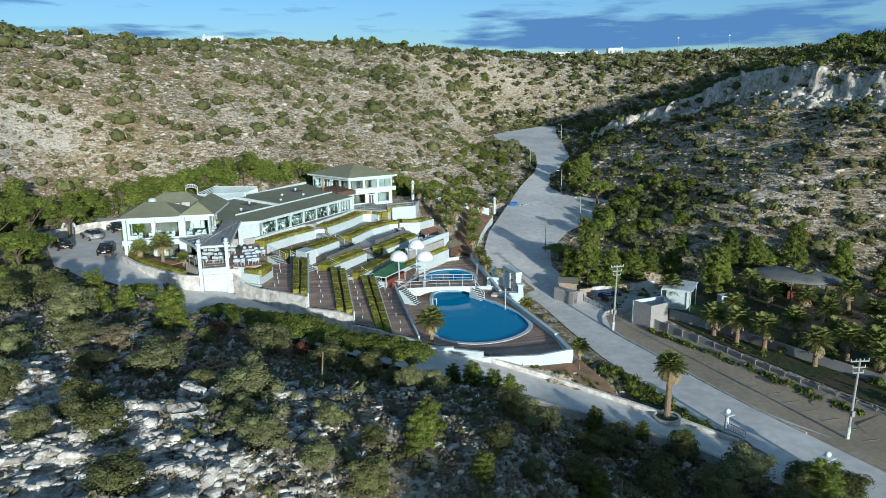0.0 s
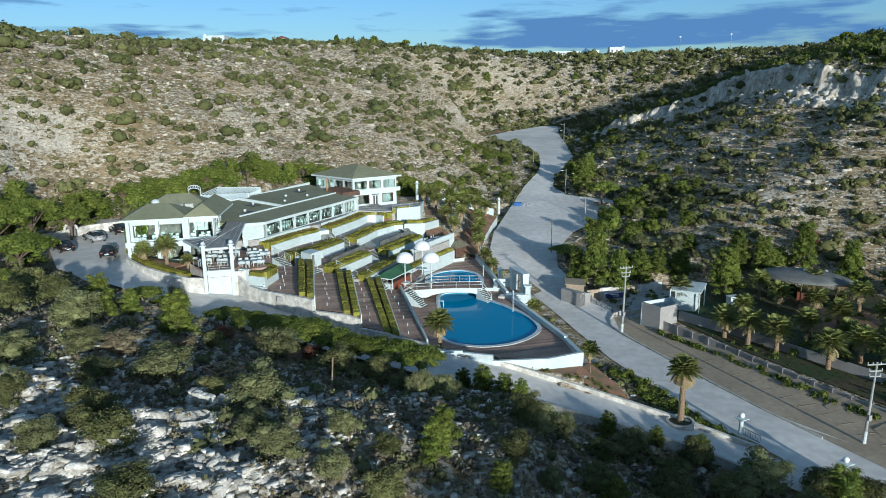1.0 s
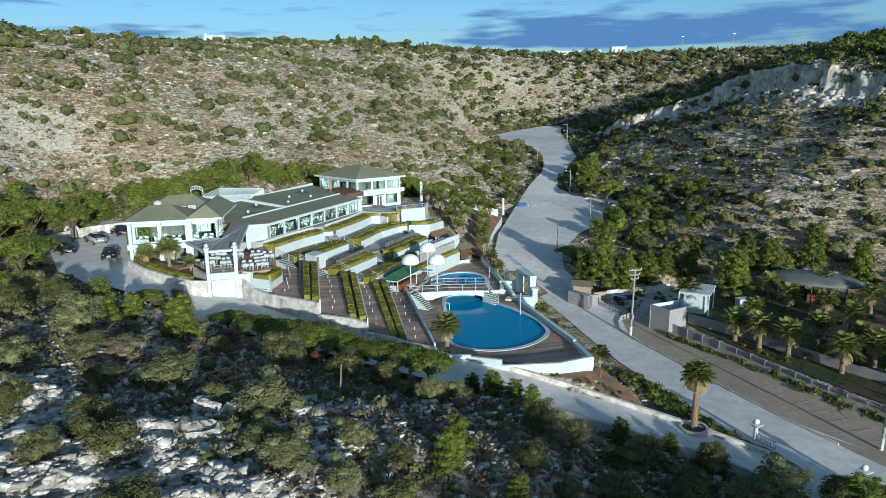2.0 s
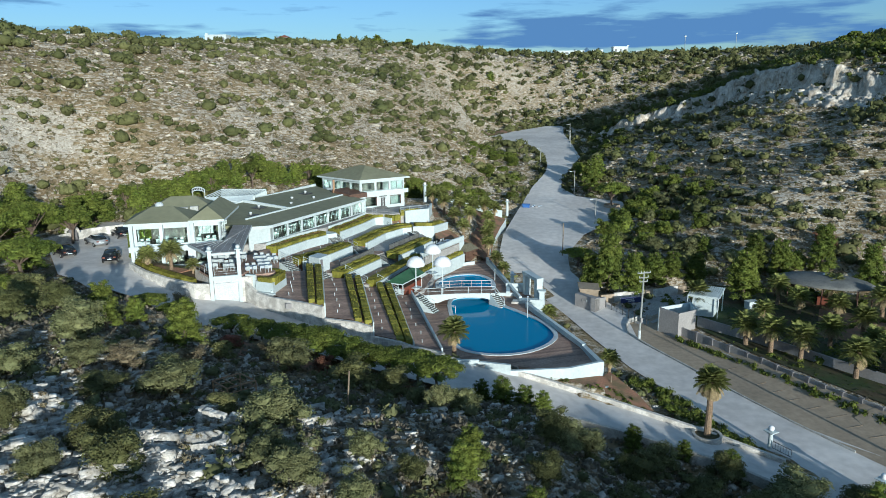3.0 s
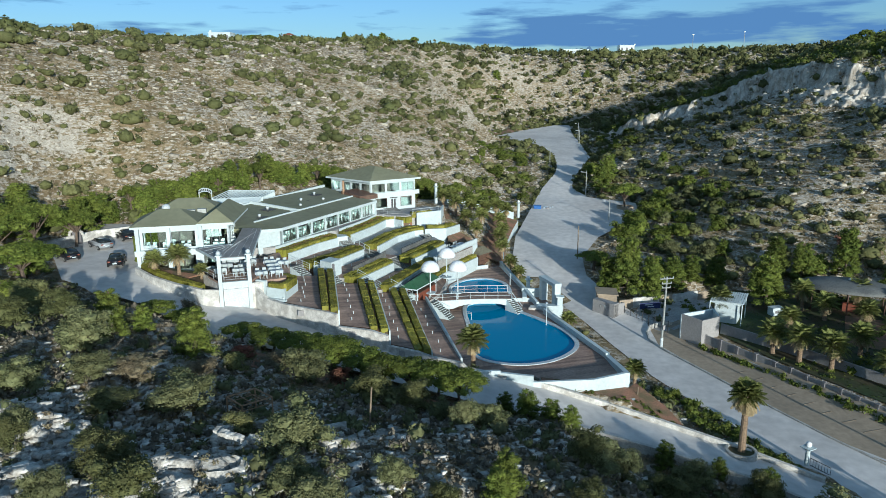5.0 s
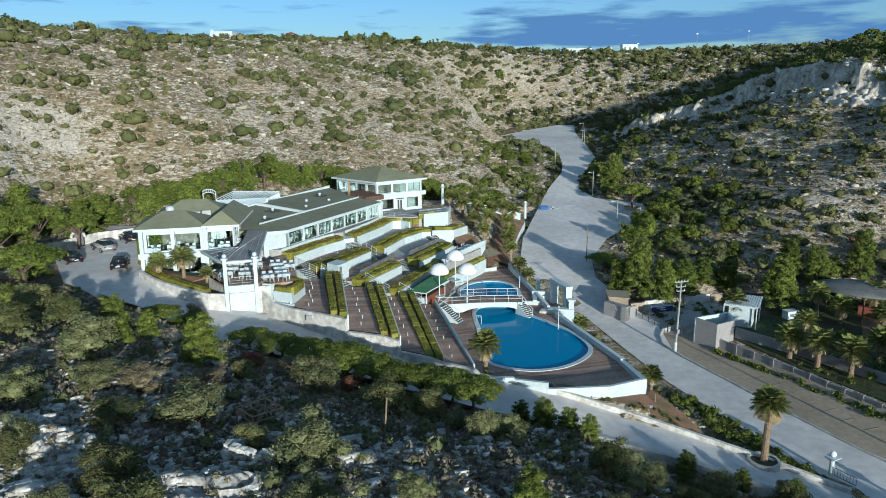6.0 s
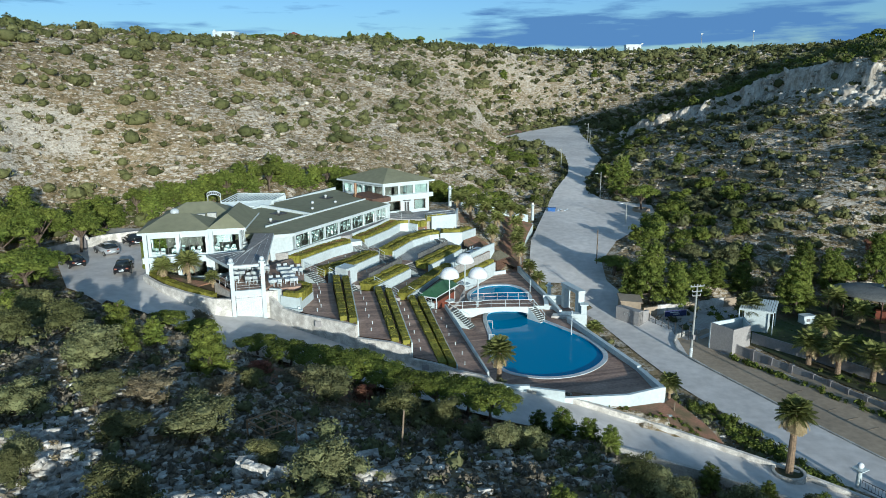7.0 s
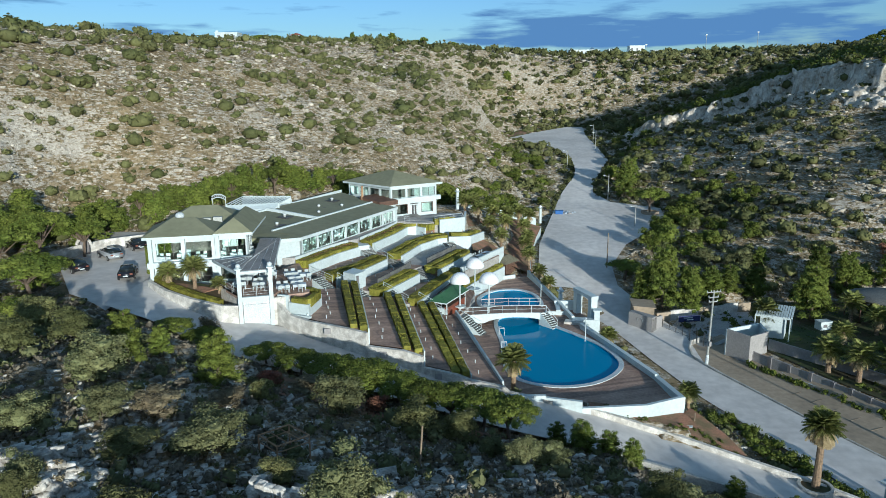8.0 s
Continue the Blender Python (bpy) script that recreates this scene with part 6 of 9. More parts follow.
def lumps_shrub(r, k=9):
    out = [((0, 0, 0.42), (0.36, 0.36, 0.42))]
    for i in range(k):
        a, d = r.uniform(0, 6.283), r.uniform(0.18, 0.36)
        s = r.uniform(0.10, 0.19)
        d, h = r.uniform(0.1, 0.4), r.uniform(0.12, 0.86)
        d *= 1 - 0.55 * max(0.0, h - 0.45)
        out.append(((d * math.cos(a), d * math.sin(a), h), (s, s, s * 0.95)))
    return out


def lumps_pine(r, k=16, low=0.22, taper=0.55, flat=0.6):
    out = [((0, 0, 0.55), (0.2, 0.2, 0.36))]
    for i in range(k):
        h = low + (0.95 - low) * (i + 0.5) / k
        reach = (1 - taper * (h - low) / (1 - low)) * r.uniform(0.16, 0.34)
        a = i * 2.4 + r.uniform(-0.4, 0.4)
        s = r.uniform(0.10, 0.18) * (1.15 - 0.45 * h) * (18 / k) ** 0.25
        out.append(((reach * math.cos(a), reach * math.sin(a), h), (s, s, s * flat)))
    return out


def lumps_umbrella(r, k=17):
    out = []
    for i in range(k):
        d, a = 0.4 * math.sqrt((i + 0.3) / k), i * 2.4 + r.uniform(-0.3, 0.3)
        s = r.uniform(0.11, 0.17) * (17 / k) ** 0.4
        out.append(((d * math.cos(a), d * math.sin(a), 0.86 - 0.55 * d * d * 2 + r.uniform(-0.04, 0.04)), (s, s, s * 0.95)))
    return out


def woody(name, seed, lumps, n, leaf, mat, label, category, group, trunk_top=0.5, trunk_r=0.035, trunk_mat=TRUNK, branches=5, narrow=0.55):
    """A plant of unit height and width: trunk with limbs, and a leafy crown."""
    r = np.random.default_rng(seed)
    ob = thing(name, (0, 0, -200), label, category, group)
    bm = bmesh.new()
    bend = (r.uniform(-0.05, 0.05), r.uniform(-0.05, 0.05))
    tube(bm, (0, 0, -0.06), (bend[0], bend[1], trunk_top * 0.6), trunk_r * 1.2, trunk_r * 0.85, 7)
    tube(bm, (bend[0], bend[1], trunk_top * 0.58), (bend[0] * 0.5, bend[1] * 0.5, trunk_top + 0.12), trunk_r * 0.85, trunk_r * 0.4, 7)
    for c, rad in lumps[1:1 + branches]:
        tube(bm, (bend[0], bend[1], min(trunk_top * 0.55, c[2])), c, trunk_r * 0.5, trunk_r * 0.2, 5)
    me = bpy.data.meshes.new("trunk")
    bm.to_mesh(me)
    bm.free()
    me.materials.append(trunk_mat)
    sub_object("trunk", me, ob)
    v, f = crown(lumps, n, leaf, r, narrow=narrow)
    sub_object("crown", leafy_mesh("crown", v, f, mat), ob)
    return ob


KINDS = {}
for s in range(3):
    rr = np.random.default_rng(100 + s)
    KINDS.setdefault("olive", []).append(woody("olive_shrub", 10 + s, lumps_shrub(rr, 24), 5200, 0.03, OLIVE, "grey-green wild olive shrub on the rocky slope", "shrub", "olive shrubs", 0.3, 0.03))
    KINDS.setdefault("maquis", []).append(woody("maquis_shrub", 20 + s, lumps_shrub(rr, 22), 5000, 0.03, MAQUIS, "dense dark green evergreen shrub among pale rocks", "shrub", "evergreen shrubs", 0.3, 0.03))
    KINDS.setdefault("dry", []).append(woody("dry_shrub", 30 + s, lumps_shrub(rr, 18), 3600, 0.03, DRY, "half-dry brown and grey-green shrub", "shrub", "dry shrubs", 0.3, 0.02))
    KINDS.setdefault("pine", []).append(woody("young_pine", 40 + s, lumps_pine(rr, 30, 0.14), 4600, 0.034, PINE, "young bright green pine with open branches", "tree", "young pines", 0.8, 0.03, narrow=0.3))
    KINDS.setdefault("tall", []).append(woody("tall_pine", 50 + s, lumps_pine(rr, 40, 0.12, 0.6), 2300, 0.05, PINE, "tall green pine with a rugged full crown", "tree", "tall pines", 0.85, 0.03, narrow=0.3))
    KINDS.setdefault("umbrella", []).append(woody("stone_pine", 60 + s, lumps_umbrella(rr, 26), 3200, 0.04, STONE_PINE, "stone pine with a flat dense umbrella crown", "tree", "stone pines", 0.7, 0.03, branches=12, narrow=0.35))
KINDS["near_tall"] = [woody("tall_pine", 55 + s, lumps_pine(np.random.default_rng(155 + s), 50, 0.12, 0.6), 5600, 0.033, PINE, "tall green pine with a rugged full crown", "tree", "tall pines", 0.85, 0.025, narrow=0.35) for s in range(3)]
KINDS["near_umbrella"] = [woody("stone_pine", 65 + s, lumps_umbrella(np.random.default_rng(160 + s), 34), 5200, 0.03, STONE_PINE, "stone pine with a flat dense umbrella crown", "tree", "stone pines", 0.7, 0.025, branches=20, narrow=0.45) for s in range(3)]
reddish = woody("reddish_shrub", 71, lumps_shrub(np.random.default_rng(5), 10), 1800, 0.055, REDDISH, "reddish brown shrub turning in autumn", "shrub", "reddish shrubs", 0.3, 0.02)
KINDS["red"] = [reddish]


# coarser patterns for what stands far off
KINDS["thicket"] = [woody("maquis_shrub", 80 + s, lumps_shrub(np.random.default_rng(180 + s), 20), 2000, 0.052, STONE_PINE, "dense dark green evergreen shrub among pale rocks", "shrub", "evergreen shrubs", 0.3, 0.03) for s in range(3)]
KINDS["ridge"] = [woody("ridge_pine", 84, lumps_pine(np.random.default_rng(184), 20, 0.16, 0.6), 700, 0.1, PINE, "green pine standing on the ridge", "tree", "ridge pines", 0.85, 0.03, narrow=0.4), woody("ridge_pine", 85, lumps_umbrella(np.random.default_rng(185)), 700, 0.1, STONE_PINE, "broad umbrella pine standing on the ridge", "tree", "ridge pines", 0.7, 0.03, branches=8, narrow=0.45)]


def plant(kind, x, y, w, h, sink=0.1, z=None):
    base = KINDS[kind][int(abs(x * 7.3 + y * 3.1)) % len(KINDS[kind])]
    gz = float(land(x, y)) if z is None else z
    return copy_thing(base, pose(x, y, gz - sink, 0, 0, (x * 57 + y * 91) % 360) @ Matrix.Diagonal((w, w, h, 1)))


SHRUBS = [("olive", -35.6, 48.9, 4.0, 2.4), ("olive", -34.9, 57.0, 5.6, 3.8), ("olive", -31.4, 51.5, 3.4, 2.2), ("dry", -29.0, 53.0, 3.5, 2.0), ("maquis", -28.6, 47.8, 4.6, 1.5),
          ("olive", -24.2, 50.1, 5.6, 2.7), ("maquis", -19.1, 46.0, 3.1, 1.9), ("olive", -14.7, 43.2, 5.0, 3.3), ("olive", -18.4, 61.0, 4.6, 3.2), ("maquis", -30.7, 40.9, 2.4, 2.4),
          ("maquis", -24.4, 39.6, 4.2, 3.0), ("olive", -13.7, 38.8, 3.2, 2.1), ("olive", -8.5, 40.2, 2.3, 1.9), ("maquis", -42.3, 66.3, 4.4, 3.2), ("maquis", -48.6, 71.0, 5.4, 3.4)]
SHRUBS_EAST = [("olive", -4.5, 54.6, 2.9, 2.5), ("olive", -2.3, 55.3, 2.9, 2.3), ("maquis", 4.1, 50.2, 3.6, 3.0), ("olive", 6.7, 51.2, 3.3, 2.6), ("olive", 14.4, 58.6, 4.0, 3.6), ("olive", 25.0, 54.6, 6.2, 3.8), ("maquis", 29.8, 54.1, 4.8, 3.4), ("maquis", 32.6, 53.0, 4.4, 3.2), ("maquis", 15.5, 49.4, 4.4, 3.2), ("maquis", 20.5, 58.6, 3.8, 2.8), ("maquis", 22.0, 49.0, 5.0, 3.2), ("maquis", 27.0, 50.5, 4.6, 3.2), ("maquis", 11.0, 54.5, 4.0, 2.6), ("maquis", 17.0, 53.6, 4.2, 3.2), ("maquis", 21.6, 53.6, 4.4, 2.4),
               ("olive", 5.0, 39.9, 2.2, 1.9), ("maquis", 8.5, 42.6, 3.4, 2.4), ("maquis", 2.8, 41.7, 2.9, 2.1), ("olive", 5.2, 50.3, 4.2, 2.8), ("olive", 16.8, 53.7, 3.8, 3.4), ("maquis", -5.1, 34.2, 3.2, 2.6),
               ("olive", -11.5, 36.7, 3.6, 2.5), ("olive", -8.2, 35.5, 2.9, 2.2), ("olive", -8.2, 40.2, 2.1, 1.7)]
SHRUBS_NEAR = [("maquis", -21.6, 36.4, 4.5, 3.4), ("olive", -25.7, 36.2, 2.8, 2.6), ("maquis", -18.0, 31.0, 4.4, 2.6), ("olive", -31.0, 42.2, 2.6, 2.2), ("olive", -6.6, 57.8, 2.7, 2.0), ("maquis", -5.5, 39.5, 2.4, 1.6),
               ("maquis", -45.0, 62.5, 4.2, 3.0), ("dry", -26.0, 57.5, 3.0, 1.6), ("maquis", -12.0, 58.5, 4.4, 2.8), ("maquis", -9.0, 60.0, 4.0, 2.4), ("red", -25.0, 64.3, 3.0, 1.6), ("dry", -22.0, 65.5, 4.0, 1.4),
               ("red", -15.8, 62.8, 2.4, 1.8), ("maquis", -24.5, 61.0, 2.6, 2.0), ("dry", -34.0, 75.2, 3.6, 3.0)]
PINES = [("pine", -35.2, 61.4, 4.2, 4.9), ("pine", -34.6, 65.8, 3.2, 3.0), ("pine", -28.0, 61.3, 5.0, 4.7), ("pine", -1.0, 64.2, 2.8, 2.5), ("pine", 0.9, 63.4, 3.8, 3.2), ("pine", 3.0, 62.6, 3.2, 2.6), ("pine", 4.5, 61.0, 2.8, 2.6),
         ("pine", -2.0, 41.6, 3.3, 2.8), ("pine", 12.9, 61.4, 2.8, 3.0), ("pine", 17.3, 60.6, 2.4, 2.1), ("pine", 20.9, 58.8, 3.0, 2.8), ("pine", 9.3, 41.1, 3.7, 2.7), ("pine", 30.8, 53.0, 6.0, 4.0), ("pine", 1.7, 37.3, 2.5, 2.3), ("pine", -2.4, 39.5, 3.2, 3.1)]
UMBRELLAS = [("near_umbrella", -36.9, 73.4, 4.6, 2.7), ("near_umbrella", -33.8, 73.2, 4.4, 2.7), ("near_umbrella", -27.4, 72.0, 5.0, 2.6), ("near_umbrella", -24.0, 70.4, 5.2, 3.0), ("near_umbrella", -20.4, 68.6, 5.8, 3.5), ("near_umbrella", -17.3, 67.2, 6.2, 3.9),
             ("near_umbrella", -14.5, 66.0, 5.6, 3.6), ("near_umbrella", -12.2, 64.8, 5.2, 3.3), ("near_umbrella", -9.7, 65.2, 5.6, 3.8), ("near_umbrella", -7.2, 63.8, 5.8, 4.0), ("near_umbrella", -5.0, 62.2, 5.2, 3.7)]
TREES_WEST = [("tall", -57.5, 84.5, 6.5, 5.0), ("near_umbrella", -59.0, 97.5, 7.5, 5.6), ("tall", -66.0, 97.0, 7.5, 6.6), ("near_umbrella", -67.5, 91.0, 8.5, 6.6), ("tall", -70.0, 103.0, 7.0, 6.0), ("tall", -57.0, 114.5, 6.0, 5.6), ("tall", -52.0, 119.0, 6.0, 5.4), ("near_umbrella", -61.9, 92.5, 9.3, 7.5), ("near_umbrella", -54.5, 79.5, 9.0, 5.2), ("near_umbrella", -62.6, 86.5, 8.6, 6.5), ("tall", -61.5, 103.0, 6.5, 6.2), ("tall", -62.0, 109.5, 6.5, 6.0), ("thicket", -58.0, 74.0, 6.0, 3.6), ("thicket", -52.0, 73.0, 5.0, 3.2), ("thicket", -66.0, 80.0, 6.0, 4.0)]
TREES_EAST = [("near_tall", 20.2, 111.8, 8.0, 10.0), ("near_tall", 23.8, 110.6, 6.2, 7.4), ("near_tall", 17.6, 113.6, 5.4, 6.4), ("near_tall", 28.5, 115.9, 6.6, 5.8), ("near_tall", 40.5, 108.4, 8.3, 8.4), ("near_tall", 49.6, 117.4, 6.5, 7.4), ("near_tall", 46.0, 119.1, 6.5, 7.4), ("near_tall", 56.1, 116.6, 6.6, 8.8), ("near_tall", 36.0, 117.5, 6.0, 5.6)]
TREES_EAST += [("near_tall", 62.0, 113.0, 6.5, 8.0), ("near_tall", 32.0, 118.0, 5.5, 5.0), ("near_tall", 67.0, 108.0, 6.5, 7.6), ("thicket", 26.5, 120.5, 5.0, 3.6), ("thicket", 22.5, 122.0, 5.0, 3.4), ("thicket", 52.5, 119.5, 5.5, 3.4), ("thicket", 43.0, 117.0, 5.0, 3.2)]
TREES_ROAD = [("umbrella", 30.6, 163.5, 8.2, 6.2), ("tall", 28.0, 178.2, 8.0, 8.8), ("tall", 30.5, 183.5, 7.0, 7.4), ("thicket", 29.5, 148.5, 6.0, 4.2), ("thicket", 24.5, 136.5, 5.6, 4.0), ("umbrella", 16.8, 122.6, 6.8, 3.4), ("thicket", 28.5, 141.0, 6.0, 4.6), ("thicket", 27.5, 194.0, 6.0, 4.0), ("thicket", 33.0, 155.0, 5.0, 4.2), ("thicket", 37.0, 158.0, 6.0, 4.0), ("thicket", 35.0, 148.0, 5.4, 3.6)]
for rows in (SHRUBS, SHRUBS_EAST, SHRUBS_NEAR, PINES, UMBRELLAS, TREES_WEST, TREES_EAST, TREES_ROAD):
    for kind, x, y, w, h in rows:
        plant(kind, x, y, w, h)
# belt of pines behind the buildings, and the thicket on the bank above the road
BELT = [(-66, 112), (-58, 118), (-50, 123), (-44, 127.5), (-38, 136), (-31, 143), (-22, 147), (-13, 147), (-4, 151), (3, 157)]
for (ax, ay), (bx, by) in zip(BELT[:-1], BELT[1:]):
    for k in range(7):
        x, y = ax + (bx - ax) * k / 7 + rng.uniform(-1.2, 1.2), ay + (by - ay) * k / 7 + rng.uniform(-1.8, 1.8)
        plant("tall" if rng.random() < 0.85 else "umbrella", x, y, rng.uniform(4.0, 5.6), rng.uniform(3.6, 5.2), 0.4)
for k in range(34):
    y = rng.uniform(166, 222)
    x = np.interp(y, [166, 190, 226], [8, 11, 13]) - rng.uniform(0.5, 15)
    plant("thicket", x, y, rng.uniform(2.6, 4.6), rng.uniform(1.5, 2.6), 0.3)
for k in range(22):
    y = rng.uniform(190, 275)
    x = np.interp(y, [190, 215, 245, 280], [27, 34, 38, 42]) + rng.uniform(1, 14)
    plant("thicket", x, y, rng.uniform(2.6, 4.6), rng.uniform(1.6, 2.8), 0.3)
for k in range(30):
    y = rng.uniform(126, 190)
    x = np.interp(y, [126, 142, 160, 176, 190], [24, 30, 38, 32, 28]) + rng.uniform(0.5, 16)
    plant(("tall", "olive", "thicket", "olive", "thicket")[k % 5], x, y, rng.uniform(3.4, 5.4), rng.uniform(2.2, 3.8), 0.3)
plant("red", -25, 149, 5.0, 4.6)
plant("red", 60, 124, 5.0, 3.6)


# ---- palms ----
def frond(r, length, droop, leaflets=22, width=0.34):
    """One arched frond along +x: a rib with two rows of narrow leaflets."""
    t = np.linspace(0, 1, 9)
    z = 0.55 * t - droop * t * t
    x = length * (t - 0.12 * t * t)
    rib = np.stack([x, 0 * t, length * z], 1)
    vs, fs = [], []
    for i in range(8):
        w = 0.028 * (1 - i / 9)
        a, b = rib[i], rib[i + 1]
        o = len(vs)
        vs += [a + (0, w, 0), a - (0, w, 0), b - (0, w, 0), b + (0, w, 0)]
        fs.append([o, o + 1, o + 2, o + 3])
    for i in range(leaflets):
        s = 0.12 + 0.88 * (i + 0.5) / leaflets
        c = np.array([np.interp(s, t, rib[:, k]) for k in range(3)])
        ll = length * width * math.sin(math.pi * min(1, s * 0.85 + 0.12)) * r.uniform(0.85, 1.1)
        for side in (-1, 1):
            tip = c + np.array([ll * 0.55, side * ll * 0.85, -ll * 0.28 + r.uniform(-0.03, 0.03)])
            w = np.array([0.028 * length ** 0.5, 0, 0.01])
            o = len(vs)
            vs += [c - w, c + w, tip + w * 0.25, tip - w * 0.25]
            fs.append([o, o + 1, o + 2, o + 3])
    return np.array(vs), np.array(fs)


def palm(seed, height, fronds, length, label, trunk_r=0.2, skirt=False, group="date palms"):
    r = np.random.default_rng(seed)
    ob = thing("palm_tree", (0, 0, -200), label, "palm", group)
    bm = bmesh.new()
    n = 9
    for i in range(n):
        a, b = i / n, (i + 1) / n
        tube(bm, (0.03 * math.sin(a * 3), 0, height * a - 0.1), (0.03 * math.sin(b * 3), 0, height * b), trunk_r * (1.2 - 0.35 * a), trunk_r * (1.05 - 0.35 * a), 10)
    tube(bm, (0, 0, height - 0.15), (0, 0, height + 0.35), trunk_r * 1.3, trunk_r * 0.5, 10)
    me = bpy.data.meshes.new("trunk")
    bm.to_mesh(me)
    bm.free()
    me.materials.append(PALM_BARK)
    sub_object("trunk", me, ob)

    def whorl(name, count, lo, hi, mat, ln):
        chunks = []
        for i in range(count):
            az, el = i * 2.39996 + r.uniform(-0.2, 0.2), lo + (hi - lo) * (i / count)
            v, f = frond(r, ln * r.uniform(0.85, 1.1), 0.62)
            m = np.array((Matrix.Rotation(az, 3, "Z") @ Matrix.Rotation(-el, 3, "Y")))
            chunks.append((v @ m.T + np.array([0, 0, height + 0.15]), f))
        v, f = joined(chunks)
        me = bpy.data.meshes.new(name)
        me.from_pydata(v.tolist(), [], f.tolist())
        me.materials.append(mat)
        sub_object(name, me, ob)

    whorl("crown", fronds, -0.35, 1.25, PALM_LEAF, length)
    if skirt:
        whorl("dry_skirt", 44, -1.5, -0.6, DEAD_FROND, length * 0.95)
    else:
        whorl("dry_fronds", 7, -1.1, -0.7, DEAD_FROND, length * 0.8)
    return ob


PALMS = [palm(200 + s, 2.3 + 0.35 * s, 46, 2.2, "date palm with arching grey-green fronds and stubby trunk", 0.26) for s in range(3)]
fan_palm = palm(210, 5.4, 60, 1.9, "tall fan palm with a shaggy skirt of dry fronds", 0.3, True, "fan palms")


def set_palm(x, y, s=1.0, z=None, k=None):
    base = PALMS[int(abs(x * 3 + y * 5)) % 3] if k is None else k
    gz = float(land(x, y)) if z is None else z
    return copy_thing(base, pose(x, y, gz, 0, 0, (x * 41 + y * 67) % 360) @ Matrix.Diagonal((s, s, s, 1)))


for x, y, s in ((31.4, 102.6, 1.1), (33.6, 89.2, 1.1), (35.6, 86.4, 1.1), (38.0, 83.6, 1.1), (43.9, 88.4, 1.05), (41.9, 78.4, 1.1), (46.6, 80.3, 1.05), (49.2, 78.6, 1.15), (46.1, 102.0, 1.0), (52.9, 106.3, 1.2), (44.8, 106.3, 1.0),
                (57.1, 100.4, 1.05), (55.4, 90.6, 1.05), (49.0, 90.5, 1.0), (52.5, 84.0, 1.0), (49.0, 97.0, 0.95), (58.0, 84.5, 1.0), (54.0, 72.5, 1.1), (61.0, 95.0, 1.0), (47.0, 73.5, 1.1), (50.5, 69.0, 1.1), (57.5, 77.0, 1.05), (53.0, 79.0, 1.0), (60.5, 72.0, 1.1), (63.0, 83.0, 1.0), (56.5, 65.5, 1.1), (47.5, 85.0, 0.95), (38.5, 96.0, 0.9)):
    set_palm(x, y, s)
for x, y, s in ((-9.6, 136.5, 1.0), (-7.2, 134.5, 1.05), (-4.4, 138.0, 1.0), (-2.4, 133.4, 1.0), (0.6, 144.0, 1.05), (-3.4, 125.0, 0.9), (1.0, 121.6, 0.9), (1.2, 137.0, 0.95),
                (-5.2, 130.4, 1.0), (-1.8, 140.5, 1.0), (1.4, 131.0, 0.9), (2.8, 145.5, 0.95), (0.8, 127.6, 0.9), (-8.0, 139.6, 1.0)):
    west, east = np.interp(y, [119.5, 126, 133, 140, 147], [-7.2, -7.8, -9.4, -9.0, -5.0]), np.interp(y, [119.5, 126, 133, 140, 147], [2.4, 2.7, 3.4, 4.6, 6.2])
    top, low = np.interp(y, [119.5, 126, 133, 140, 147], [5.0, 6.2, 7.4, 7.7, 6.6]), np.interp(y, [119.5, 126, 133, 140, 147], [0.9, 1.4, 2.0, 2.5, 3.2])
    f = min(1.0, max(0.0, (x + 0.9 - west) / (east - west)))
    z = float(top + (low - top) * f) - 0.4
    set_palm(x, y, s * 0.86, z)
set_palm(3.2, 112.0, 0.66, -0.8)
set_palm(2.2, 116.0, 0.7, 0.0)
set_palm(-3.9, 76.6, 1.0, 0.0)
set_palm(13.6, 76.6, 0.68, -1.6)
set_palm(8.4, 91.8, 0.65, -1.4)
set_palm(-42.2, 84.9, 0.72, 8.2)
set_palm(-39.0, 84.4, 0.85, 7.9)
set_palm(-36.0, 83.6, 0.5, 7.7)
copy_thing(fan_palm, pose(20.7, 64.6, -2.9, 0, 0, 20))
ring = thing("tree_planter", (20.7, 64.6, -3.0), "round stone-edged planter at the palm's foot", "planter")
loop = [(20.7 + 1.15 * math.cos(a * math.pi / 8), 64.6 + 1.15 * math.sin(a * math.pi / 8)) for a in range(16)]
part("stone_edge", band(bmesh.new(), loop, grown(loop, 0.25), -3.6, -2.55), KERB, ring)
part("soil", ring_fill(grown(loop, 0.02), [], -2.7), GRASS, ring)

# the patterns that the plants were copied from are no longer needed
KEEP_TALL, KEEP_UMBRELLA = KINDS["ridge"]
for base in [b for rows in KINDS.values() for b in rows if b not in (KEEP_TALL, KEEP_UMBRELLA)] + PALMS + [fan_palm]:
    for ob in (*base.children_recursive, base):
        bpy.data.objects.remove(ob)

# ---- scrub, tufts and loose stone over the slopes ----
STONE = material("limestone_blocks", (0.64, 0.62, 0.575), (0.34, 0.315, 0.27), 1.6, 0.95, bump=0.12, bump_scale=5, fine=7.0, per_piece=0.3)


def open_ground(x, y, margin=1.2):
    ok = np.ones(len(x), bool)
    for poly in (road_poly, drive_poly, strip_poly, GARDEN, CAR_PARK, RESORT, BANK):
        ok &= edge_distance(x, y, poly) > margin
    return ok


def scatter(n, x0, x1, y0, y1, r, margin=1.2):
    x, y = r.uniform(x0, x1, n), r.uniform(y0, y1, n)
    k = open_ground(x, y, margin) & (line_distance(x, y, SPINE)[0] > 13) & (np.abs(x + 3) < 0.67 * y + 14)
    return x[k], y[k]


